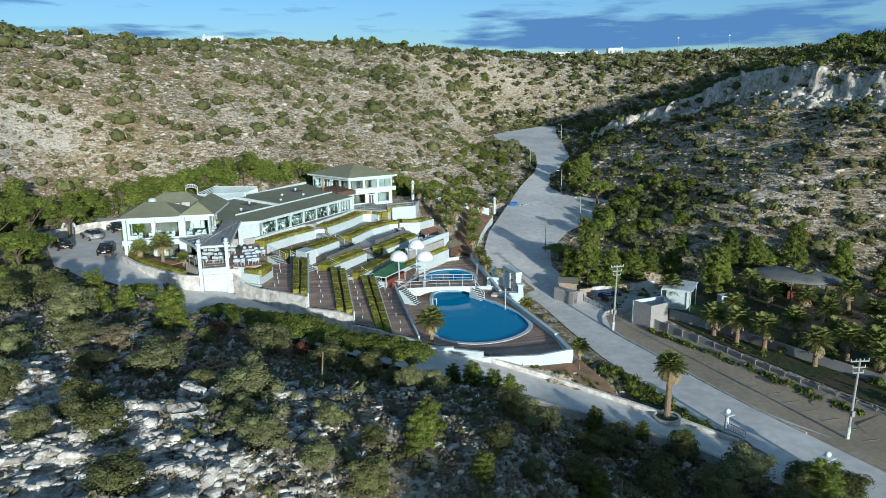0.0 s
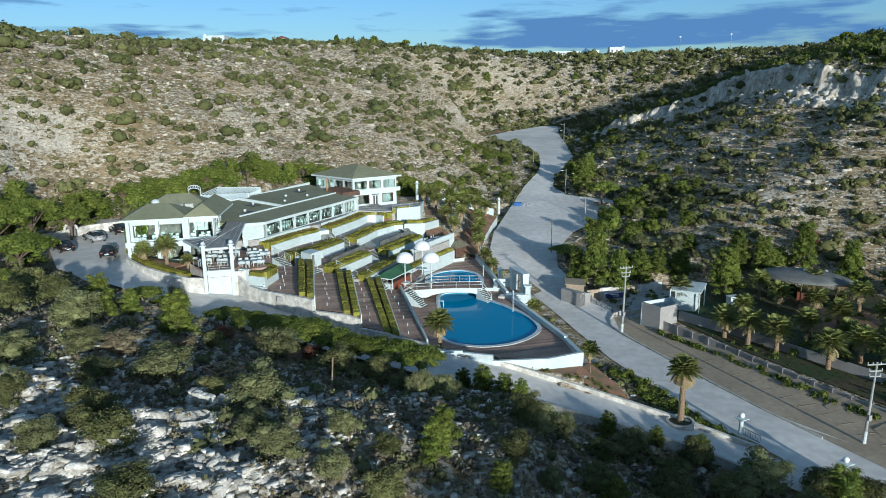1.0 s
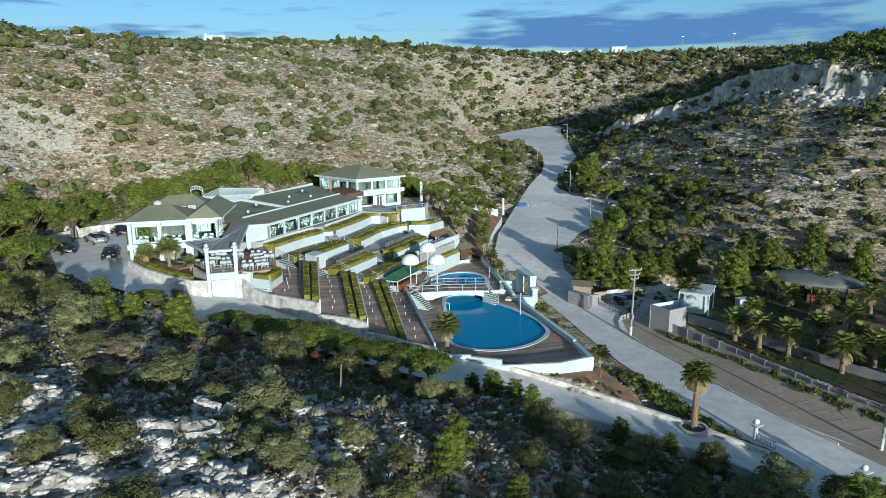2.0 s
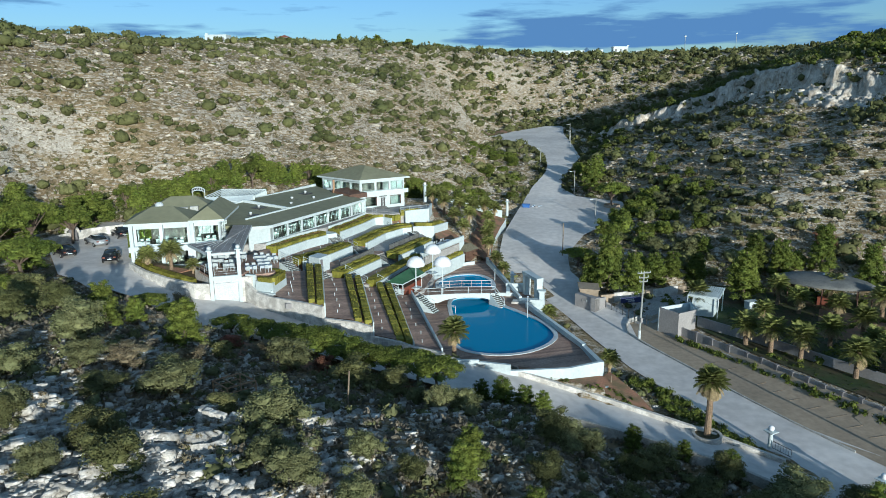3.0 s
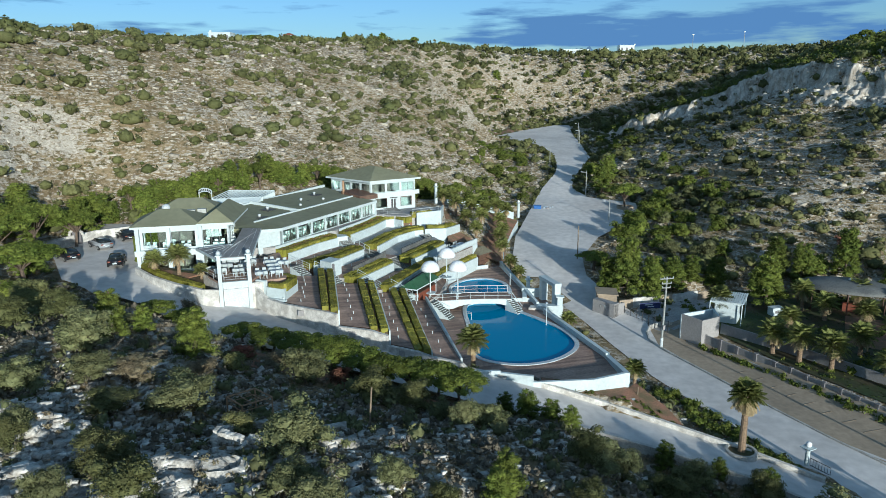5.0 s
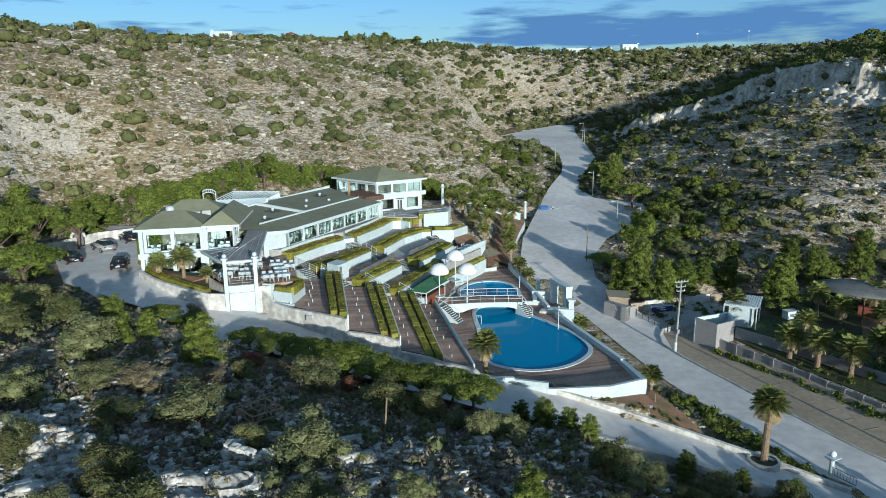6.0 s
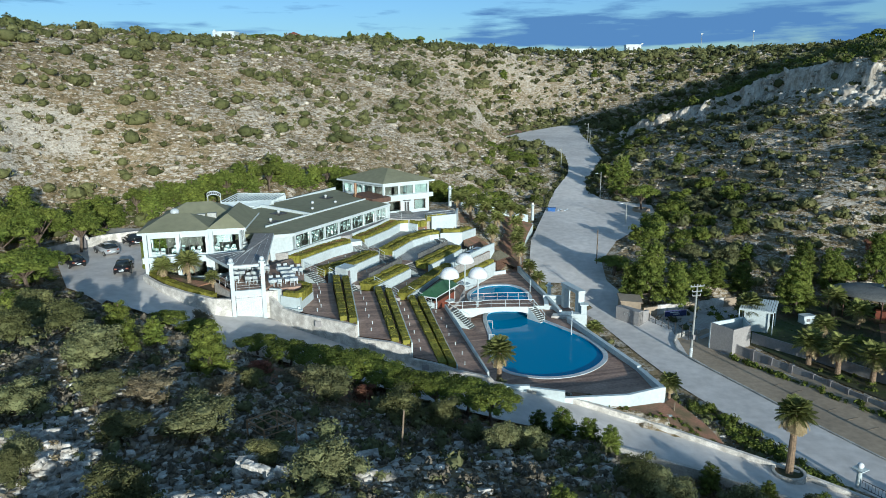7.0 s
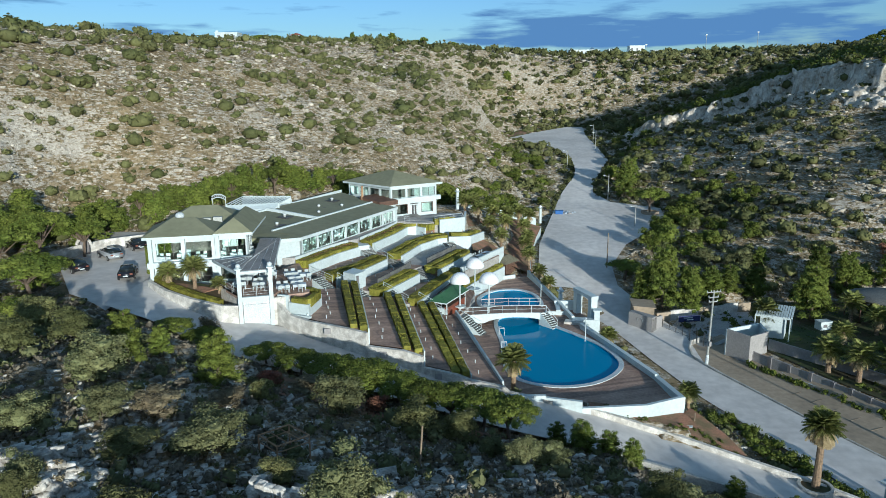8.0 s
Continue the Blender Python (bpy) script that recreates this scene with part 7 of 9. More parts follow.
def scrub(name, x, y, w, h, mat, label, category, per, leaf, r, body=0.6, lift=0.0):
    """Many small plants in one mesh."""
    z = land(x, y) + lift
    n = len(x)
    v, f = ICO1
    jig = 1 + r.uniform(-0.25, 0.25, (n, len(v), 1))
    scale = np.stack([w * r.uniform(0.38, 0.6, n), w * r.uniform(0.38, 0.6, n), h * 0.55], 1)
    centre = np.stack([x, y, z + h * 0.32], 1)
    bodies = centre[:, None] + v[None] * scale[:, None] * body * jig
    bf = (f[None] + (np.arange(n) * len(v))[:, None, None]).reshape(-1, 3)
    d = r.normal(0, 1, (n, per, 3))
    d /= np.linalg.norm(d, axis=2, keepdims=True)
    d[..., 2] = np.abs(d[..., 2]) - 0.2
    lump = 0.85 + 0.35 * np.sin(d[..., 0] * 5 + x[:, None] * 3) * np.sin(d[..., 1] * 5 + y[:, None] * 2)
    p = centre[:, None] + d * scale[:, None] * lump[..., None]
    size = np.repeat(w * leaf, per)
    cv, cf = cards(p.reshape(-1, 3), d.reshape(-1, 3), size, r, 0.7, 0.6)
    me = bpy.data.meshes.new(name)
    verts = np.concatenate([bodies.reshape(-1, 3), cv])
    cf = cf + n * len(v)
    me.vertices.add(len(verts))
    me.vertices.foreach_set("co", verts.astype(np.float32).ravel())
    me.loops.add(bf.size + cf.size)
    me.loops.foreach_set("vertex_index", np.concatenate([bf.ravel(), cf.ravel()]).astype(np.int32))
    me.polygons.add(len(bf) + len(cf))
    me.polygons.foreach_set("loop_start", np.concatenate([np.arange(len(bf)) * 3, bf.size + np.arange(len(cf)) * 4]).astype(np.int32))
    me.update(calc_edges=True)
    me.materials.append(mat)
    return tagged(new(name, me), label, category, kind="stuff")


HILL_STONE = material("tan_limestone", (0.56, 0.515, 0.43), (0.33, 0.29, 0.225), 1.2, 0.95, bump=0.1, bump_scale=4, fine=6.0, per_piece=0.25)
r1 = np.random.default_rng(11)
x, y = scatter(15000, -230, 230, 95, 330, r1)
dens = np.where(y > 262, 0.5, 0.72) + 0.5 * value_noise(x / 18, y / 18, 61)
keep = r1.random(len(x)) < np.where(x > 40, 0.7, 1.0) * dens
x, y = x[keep], y[keep]
x, y = np.concatenate([x, r1.uniform(-128, -64, 190)]), np.concatenate([y, r1.uniform(116, 172, 190)])
bx, by = scatter(3600, -110, 175, 285, 400, r1)
keep = r1.random(len(bx)) < np.where(bx > 50, 0.9, 0.4) + 0.4 * value_noise(bx / 16, by / 16, 64)
x, y = np.concatenate([x, bx[keep]]), np.concatenate([y, by[keep]])
w = np.clip(r1.lognormal(0.62, 0.5, len(x)), 0.7, 5.0) * np.where(y > 290, 1.35, 1.0)
scrub("hillside_scrub", x, y, w, w * r1.uniform(0.5, 0.75, len(x)), MAQUIS, "dark evergreen scrub dotted over the rocky hillsides", "scrub", 40, 0.155, r1, 0.74)
x, y = scatter(3000, -260, 260, 305, 440, r1)
w = np.clip(r1.lognormal(0.9, 0.4, len(x)), 1.0, 5.5)
scrub("far_scrub", x, y, w, w * r1.uniform(0.55, 0.95, len(x)), MAQUIS, "dark scrub and low trees along the skyline", "scrub", 16, 0.3, r1)
x, y = scatter(2600, -75, 40, 16, 82, r1, 0.6)
w = np.clip(r1.lognormal(-0.1, 0.4, len(x)), 0.35, 2.0)
scrub("low_scrub", x, y, w, w * r1.uniform(0.5, 0.8, len(x)), OLIVE, "low grey-green cushions of scrub between the rocks", "scrub", 32, 0.17, r1)
x, y = scatter(17000, -75, 60, 22, 82, r1, 0.4)
w = np.clip(r1.lognormal(-0.7, 0.35, len(x)), 0.25, 1.0)
scrub("thorn_cushions", x, y, w, w * r1.uniform(0.5, 0.9, len(x)), GARRIGUE, "grey-brown thorn cushions and dry tufts between the rocks", "scrub", 9, 0.34, r1, 0.6)
x, y = scatter(1900, 25, 190, 112, 260, r1)
w = np.clip(r1.lognormal(0.3, 0.5, len(x)), 0.6, 4.0)
scrub("shady_scrub", x, y, w, w * r1.uniform(0.5, 0.8, len(x)), MAQUIS, "dark scrub on the shaded eastern slope", "scrub", 44, 0.15, r1, 0.7)
for wx0, wx1, wy0, wy1, cnt in ((12.5, 26, 58, 80, 520),):
    x, y = r1.uniform(wx0, wx1, cnt), r1.uniform(wy0, wy1, cnt)
    k = (edge_distance(x, y, road_poly) > 0.2) & (edge_distance(x, y, drive_poly) > 0.5) & (edge_distance(x, y, road_poly) < 3.2)
    w = r1.uniform(0.7, 1.5, k.sum())
    scrub("verge_shrubs", x[k], y[k], w, w * 0.75, STONE_PINE, "dark green shrubs along the road verge", "shrub", 90, 0.12, r1)


# rough growth along the upper road
y = r1.uniform(163, 300, 520)
le, re = np.interp(y, [r[0] for r in ROAD], [r[1] for r in ROAD]), np.interp(y, [r[0] for r in ROAD], [r[2] for r in ROAD])
x = np.where(r1.random(520) < 0.6, le - r1.uniform(0.1, 1.6, 520), re + r1.uniform(0.1, 1.8, 520))
w = np.clip(r1.lognormal(0.0, 0.4, 520), 0.5, 2.4)
scrub("roadside_scrub", x, y, w, w * 0.7, MAQUIS, "dark rough growth along the upper road", "scrub", 36, 0.2, r1)
# low planting over the garden, and weeds on the red bank
x, y = r1.uniform(28, 70, 900), r1.uniform(58, 114, 900)
k = inside(x, y, GARDEN) & (edge_distance(x, y, strip_poly) > 1.5) & (value_noise(x / 6, y / 6, 64) > -0.05)
w = np.clip(r1.lognormal(-0.3, 0.5, k.sum()), 0.3, 2.0)
scrub("garden_planting", x[k], y[k], w, w * r1.uniform(0.5, 0.9, k.sum()), STONE_PINE, "low dark planting between the palms", "plants", 40, 0.18, r1)
x, y = r1.uniform(28, 72, 9000), r1.uniform(58, 116, 9000)
k = inside(x, y, GARDEN) & (edge_distance(x, y, strip_poly) > 1.2)
w = r1.uniform(0.18, 0.5, k.sum())
scrub("lawn_tufts", x[k], y[k], w, w * 0.5, GRASS_BLADE, "short green grass tufts over the lawn", "grass", 9, 0.4, r1, 0.3)
x, y = r1.uniform(3, 17, 420), r1.uniform(68, 75.5, 420)
k = inside(x, y, BANK) & (value_noise(x / 2.5, y / 2.5, 65) > 0.02)
w = r1.uniform(0.25, 0.7, k.sum())
scrub("bank_weeds", x[k], y[k], w, w * 0.6, PINE, "green weeds on the red earth bank", "grass", 30, 0.2, r1)


def blocks(name, x, y, w, flat_by, r, label, lift=0.2, base=0.0, along=0.5, mat=None, tilt=0.16):
    """Many angular blocks and slabs of broken rock in one mesh, bedded roughly one way."""
    n = len(x)
    cube = np.array([(a, b, c) for a in (-0.5, 0.5) for b in (-0.5, 0.5) for c in (-0.5, 0.5)])
    p = cube[None] + r.uniform(-0.17, 0.17, (n, 8, 3))
    p = p * np.stack([w * r.uniform(0.6, 1.25, n), w * r.uniform(0.4, 0.85, n), w * flat_by * r.uniform(0.5, 1.4, n)], 1)[:, None]
    a, t, u = along + r.normal(0, 0.35, n), r.normal(0, tilt, n), r.normal(0, tilt, n)
    p[..., 2] += p[..., 0] * t[:, None] + p[..., 1] * u[:, None]
    px = p[..., 0] * np.cos(a)[:, None] - p[..., 1] * np.sin(a)[:, None] + x[:, None]
    py = p[..., 0] * np.sin(a)[:, None] + p[..., 1] * np.cos(a)[:, None] + y[:, None]
    pz = p[..., 2] + (land(x, y) + base + lift * w * flat_by)[:, None]
    f = np.array(((0, 1, 3, 2), (4, 6, 7, 5), (0, 4, 5, 1), (2, 3, 7, 6), (0, 2, 6, 4), (1, 5, 7, 3)))
    ob = mesh_np(name, np.stack([px, py, pz], -1).reshape(-1, 3), (f[None] + (np.arange(n) * 8)[:, None, None]).reshape(-1, 4), mat or STONE)
    return tagged(ob, label, "rocks", kind="stuff")


x, y = scatter(52000, -66, 44, 16, 78, r1, 0.4)
near = 0.9 * np.exp(-(((x + 26) / 16) ** 2 + ((y - 40) / 18) ** 2)) + 0.12 + np.where(x > -13, 0.35, 0.9) * np.clip(value_noise(x / 6, y / 6, 77), -0.2, 1)
k = r1.random(len(x)) < near
blocks("loose_rocks", x[k], y[k], np.clip(r1.lognormal(-1.35, 0.5, k.sum()), 0.12, 0.8), 0.55, r1, "pale limestone rocks and rubble on the near slope", 0.15)


def ledge_height(x, y, weight, bed=0.26, turn=0.5):
    """Height of broken limestone beds over the ground; below nought where only soil shows."""
    u, v = x * math.cos(turn) + y * math.sin(turn), y * math.cos(turn) - x * math.sin(turn)
    h = 1.5 * value_noise(u / 5.5, v / 2.6, 81) + 0.9 * value_noise(u / 2.0, v / 1.1, 82) + 0.5 * value_noise(u / 0.8, v / 0.6, 83) + weight(x, y)
    t = h / bed
    stepped = (np.floor(t) + step01(0.75, 1.0, t - np.floor(t))) * bed
    warp, weft = 0.9 * value_noise(u / 1.6, v / 1.6, 88), 0.9 * value_noise(u / 1.3, v / 1.3, 89)
    block = hash2(np.floor(u / 1.25 + warp), np.floor(v / 0.6 + weft), 87) - 0.5
    chip = hash2(np.floor(u / 0.5 + weft), np.floor(v / 0.32 + warp), 90) - 0.5
    return stepped + 0.42 * block + 0.2 * chip + 0.08 * value_noise(x / 0.3, y / 0.25, 85)


def ledges(name, x0, x1, y0, y1, cell, weight, label):
    """The beds as one broken sheet of rock; what lies below the ground is left away."""
    gx, gy = np.meshgrid(np.arange(x0, x1, cell), np.arange(y0, y1, cell))
    h = ledge_height(gx, gy, weight)
    idx = np.arange(gx.size).reshape(gx.shape)
    q = np.stack([idx[:-1, :-1], idx[:-1, 1:], idx[1:, 1:], idx[1:, :-1]], -1).reshape(-1, 4)
    q = q[(h.ravel()[q] > -0.02).any(1)]
    used, back = np.unique(q, return_inverse=True)
    hx, hy = gx.ravel()[used], gy.ravel()[used]
    pts = np.stack([hx, hy, land(hx, hy) + np.maximum(h.ravel()[used], -0.3)], 1)
    return tagged(mesh_np(name, pts, back.reshape(-1, 4), STONE), label, "rocks", kind="stuff")


def outcrop_weight(x, y):
    a = np.exp(-(((x + 18.5) / 7.5) ** 2 + ((y - 35.5) / 7) ** 2))
    b = np.exp(-(((x + 31) / 8) ** 2 + ((y - 43) / 9) ** 2))
    c = np.exp(-(((x + 24) / 9) ** 2 + ((y - 33.5) / 5) ** 2))
    return 1.45 * a + 0.85 * b + 0.95 * c - 0.8 - 2 * np.clip(y - 62, 0, None)


ledges("rock_outcrop", -56, 2, 24, 64, 0.15, outcrop_weight, "white weathered limestone ledges of the near outcrop")
PIT = (-18.0, 39.9)
x, y = scatter(26000, -54, 2, 22, 62, r1, 0.5)
up = ledge_height(x, y, outcrop_weight)
k = (up > -0.12) & (np.hypot(x - PIT[0], y - PIT[1]) > 1.7)
blocks("bedded_slabs", x[k], y[k], np.clip(r1.lognormal(-0.85, 0.45, k.sum()), 0.16, 1.2), 0.26, r1, "cracked white limestone slabs bedded over the outcrop", 0.1, np.maximum(up[k], 0), 0.45)
x, y = scatter(2600, -46, 0, 24, 60, r1, 0.5)
up = ledge_height(x, y, outcrop_weight)
k = (up > 0) & (value_noise(x / 3, y / 3, 98) > -0.08)
w = np.clip(r1.lognormal(-0.75, 0.35, k.sum()), 0.25, 0.9)
scrub("ledge_tufts", x[k], y[k], w, w * r1.uniform(0.5, 0.9, k.sum()), DRY, "dry brown tufts growing in the cracks of the outcrop", "grass", 26, 0.24, r1, 0.4, up[k])
x, y = scatter(64000, -170, 170, 98, 300, r1)
k = r1.random(len(x)) < np.where(x > 40, 0.3, 0.6) + 0.9 * value_noise(x / 7, y / 7, 94)
x, y = x[k], y[k]
bx, by = scatter(11000, -100, 160, 290, 395, r1)
k = r1.random(len(bx)) < 0.6 + 0.9 * value_noise(bx / 9, by / 9, 92)
x, y = np.concatenate([x, bx[k]]), np.concatenate([y, by[k]])
blocks("hill_rocks", x, y, np.clip(r1.lognormal(-0.7, 0.45, len(x)), 0.22, 1.7) * np.where(y > 285, 1.7, 1.0), 0.34, r1, "pale limestone ledges scattered on the hillsides", 0.1, 0.0, np.where(x > 30, -0.75, 0.25), HILL_STONE)
# dry grass tufts over both hillsides
x, y = scatter(15000, -200, 200, 95, 290, r1)
k = value_noise(x / 9, y / 9, 93) > -0.28
x, y = x[k], y[k]
p = np.stack([x, y, land(x, y) + 0.12], 1).repeat(7, 0)
p[:, :2] += r1.normal(0, 0.35, (len(p), 2))
d = r1.normal(0, 1, (len(p), 3)) * (1, 1, 0.3) + (0, 0, 0.35)
d /= np.linalg.norm(d, axis=1, keepdims=True)
cv, cf = cards(p, d, r1.uniform(0.3, 0.6, len(p)), r1, 0.6, 0.6)
tagged(mesh_np("hill_tufts", cv, cf, DRY), "dry brown grass tufts over the hillsides", "grass", kind="stuff")
# thick green growth over the brow above the cliff
x, y = scatter(5200, 40, 215, 140, 330, r1)
k = inside(x, y, CLIFF_TOP) & (line_distance(x, y, CLIFF)[0] > 2.8) & (r1.random(len(x)) < 0.75 + 0.8 * value_noise(x / 14, y / 14, 91))
x, y = x[k], y[k]
w = np.clip(r1.lognormal(0.85, 0.4, len(x)), 1.0, 5.0)
scrub("brow_scrub", x, y, w, w * r1.uniform(0.6, 0.9, len(x)), PINE, "thick green scrub and low pines above the cliff", "scrub", 36, 0.15, r1)
# the cliff: steep fractured rock with upright ribs
CLIFF_ROCK = material("cliff_limestone", (0.74, 0.69, 0.60), (0.40, 0.345, 0.27), 0.8, 0.95, bump=0.1, per_piece=0.25, bump_scale=2.2, fine=3.0, stretch_by=(1, 1, 0.6), spread=0.16)
gx, gy = np.meshgrid(np.arange(36, 124, 0.42), np.arange(136, 268, 0.42))
dist, hgt = line_distance(gx, gy, CLIFF)
idx = np.arange(gx.size).reshape(gx.shape)
q = np.stack([idx[:-1, :-1], idx[:-1, 1:], idx[1:, 1:], idx[1:, :-1]], -1).reshape(-1, 4)
q = q[(dist.ravel()[q] < 4.6).all(1)]
used, back = np.unique(q, return_inverse=True)
x, y, dist = gx.ravel()[used], gy.ravel()[used], dist.ravel()[used]
warp = 0.8 * value_noise(x / 2.6, y / 2.6, 95)
rib = 1.5 * (hash2(np.floor(x / 2.7 + warp), np.floor(y / 2.7 - warp), 96) - 0.5) + 0.8 * (hash2(np.floor(x / 1.0 - warp), np.floor(y / 1.2 + warp), 97) - 0.5) + 0.3 * value_noise(x / 0.6, y / 0.6, 97)
z = land(x, y) + (0.35 + 0.9 * np.abs(rib)) * (1 - step01(2.6, 4.6, dist)) - 0.25 * step01(3.6, 4.6, dist)
tagged(mesh_np("cliff_face", np.stack([x - 0.9 * rib, y - 0.5 * rib, z], 1), back.reshape(-1, 4), CLIFF_ROCK), "fractured tan limestone cliff across the eastern hillside", "cliff", kind="structure")


r2 = np.random.default_rng(21)
x, y = r2.uniform(38, 122, 15000), r2.uniform(138, 266, 15000)
dist, hgt = line_distance(x, y, CLIFF)
k = (dist < 1.2 + 0.4 * hgt * (0.6 + value_noise(x / 6, y / 6, 99))) & (r2.random(len(x)) < 0.6)
blocks("cliff_blocks", x[k], y[k], np.clip(r2.lognormal(0.1, 0.5, k.sum()), 0.4, 3.0), 0.6, r2, "fractured pale blocks along the cliff", 0.12, 0.0, -0.9, CLIFF_ROCK, 0.2)


# ---- car park, parking strip, garden ground ----
def patch(name, poly, mat, label, category, lift=0.05, step=1.0, flat=None, rough=False):
    """A ground surface over a plan, laid on the land or at one height."""
    xs, ys = [p[0] for p in poly], [p[1] for p in poly]
    bm = bmesh.new()
    vs = [bm.verts.new((p[0], p[1], 0)) for p in poly]
    bm.faces.new(vs)
    for axis, lo, hi in ((0, min(xs), max(xs)), (1, min(ys), max(ys))):
        v = lo + step
        while v < hi:
            co, no = [0, 0, 0], [0, 0, 0]
            co[axis], no[axis] = v, 1
            bmesh.ops.bisect_plane(bm, geom=bm.verts[:] + bm.edges[:] + bm.faces[:], plane_co=co, plane_no=no)
            v += step
    for v in bm.verts:
        v.co.z = (float(land(v.co.x, v.co.y, rough)) if flat is None else flat) + lift
    bmesh.ops.recalc_face_normals(bm, faces=bm.faces)
    if sum(f.normal.z for f in bm.faces) < 0:
        bmesh.ops.reverse_faces(bm, faces=bm.faces)
    return tagged(finish(name, bm, mat, smooth=True), label, category, kind="structure")


patch("car_park", CAR_PARK, ASPHALT, "pale concrete car park beside the pavilion", "car park", 0.17, 2.5)
patch("parking_strip", strip_poly, CONCRETE, "brown paved parking strip beside the road", "pavement", 0.13, 2.5)
patch("garden_lawn", GARDEN, GRASS, "shaded lawn with bare earth under palms", "lawn", 0.14, 2.5)
patch("red_earth", [(3.3, 72.1), (9, 71.4), (14.3, 69.2), (16.6, 68.4), (15.8, 71), (13.3, 75), (12.3, 73.8), (3.2, 74.2)], SOIL, "bare red earth bank below the pool deck", "earth", 0.12, 0.8, None, True)
patch("red_earth", [(-26, 63), (-20, 62), (-12, 60.5), (-4, 60.2), (2, 61.5), (-4, 64), (-13, 66.4), (-20, 69), (-26, 70.5)], SOIL, "bare red-brown earth under the stone pines", "earth", 0.12, 0.8, None, True)
patch("earth_bank", [(-4, 276), (2.8, 275.6), (9, 287), (18.4, 300), (30.4, 313), (38, 313.4), (39, 316), (27, 316.5), (14, 304), (2, 290), (-6, 281)], SOIL, "cut bank of red-brown earth at the road's end", "earth", 0.45, 1.5, None, True)
patch("earth_path", [(44, 92), (52, 88), (60, 98), (50, 104)], SOIL, "worn bare earth between the palms", "earth", 0.2, 2.0)
kerb_line = thing("parking_kerb", (25, 84, -4), "low stone kerb round the parking strip", "kerb", kind="structure")
ARC = [(24.6, 101.6), (22.6, 101.3), (21.0, 100.2), (20.1, 98.0), (19.8, 95.2), (21.2, 91.4), (24.9, 83.6), (28.4, 75.8), (31.4, 69.8), (34.6, 64.3)]
for p, q in zip(ARC[:-1], ARC[1:]):
    zp, zq = float(np.interp(p[1], FLOOR_Y, FLOOR_Z)), float(np.interp(q[1], FLOOR_Y, FLOOR_Z))
    part("kerb_stone", wall_line(bmesh.new(), [(*p, zp + 0.2), (*q, zq + 0.2)], 0.18, -5, 1), KERB, kerb_line)
marks = thing("bay_lines", (32, 80, -4), "worn pale parking bay lines", "marking", kind="structure")
for k in range(13):
    f = (k + 1) / 14
    a = Vector((np.interp(f, [0, 1], [24.4, 38.5]), np.interp(f, [0, 1], [85.6, 58.5])))
    b = Vector((np.interp(f, [0, 1], [31.0, 46.8]), np.interp(f, [0, 1], [90.0, 60.0]))) * 0.75 + a * 0.25
    a = a.lerp(b, 0.5)
    d = (b - a).normalized()
    nv = Vector((-d.y, d.x)) * 0.03
    za = float(land(a.x, a.y, False)) + 0.15
    part("bay_line", prismed([tuple(a - nv), tuple(b - nv), tuple(b + nv), tuple(a + nv)], za - 0.1, za + 0.006), POST_WOOD, marks)


# ---- garden walls and sheds across the road ----
gwall = thing("garden_wall", (34, 82, -4), "grey rendered garden wall with darker piers", "wall", kind="structure")
FRONT = [(26.9, 94.6), (29.6, 90.2), (32.4, 85.6), (35.4, 79.9), (38.4, 74.6), (42.8, 67.2), (48.4, 57.4)]
for (a, b), k in zip(zip(FRONT[:-1], FRONT[1:]), range(9)):
    a, b = Vector(a), Vector(b)
    n = max(2, round((b - a).length / 2.4))
    for i in range(n):
        p, q = a.lerp(b, i / n), a.lerp(b, (i + 1) / n)
        top = -2.45 - 0.02 * (k * 3 + i) + (0.08 if i % 2 else 0)
        part("panel", wall_line(bmesh.new(), [(*p, top), (*q, top)], 0.16, -5.5, 1), GREY_WALL, gwall)
        part("pier", boxed((-0.22, -0.14, -5.5), (0.22, 0.3, top + 0.08), pose(p.x, p.y, 0, 0, 0, math.degrees(math.atan2((b - a).y, (b - a).x)))), PIER_GREY, gwall)
BACKW = [(29.6, 96.4), (34.8, 90.2), (38.6, 84.6), (43.5, 77.5), (49, 70)]
for a, b in zip(BACKW[:-1], BACKW[1:]):
    part("inner_panel", wall_line(bmesh.new(), [(*a, -1.5), (*b, -1.6)], 0.2, -4, 1), GREY_WALL, gwall)
TALL = [(24.3, 96.9), (26.3, 94.0), (29.2, 95.8), (29.5, 99.3)]
for (a, b), m in zip(zip(TALL, TALL[1:] + TALL[:1]), (GREY_WALL, GREY_WALL, WHITE, WHITE)):
    part("tall_panel", wall_line(bmesh.new(), [(*a, -0.3), (*b, -0.3)], 0.2, -5, 1), m, gwall)
railing([(29.0, 90.6), (34.8, 80.3), (42.2, 67.6)], [-4.0, -4.05, -4.2], h=0.45, bars=(), every=3.5, label="low white pipe rail along the garden wall", name="pipe_rail")
x0 = np.concatenate([np.linspace(26.3, 41.6, 70)])
y0 = np.interp(x0, [26.3, 32.0, 38.0, 41.6], [93.8, 84.9, 74.0, 68.0])
w = rng.uniform(0.5, 1.3, len(x0))
scrub("wall_foot_plants", x0 + rng.uniform(-0.3, 0.3, len(x0)), y0 - 0.5, w, w * 0.8, STONE_PINE, "dark strappy plants along the wall's foot", "plants", 40, 0.22, np.random.default_rng(3))

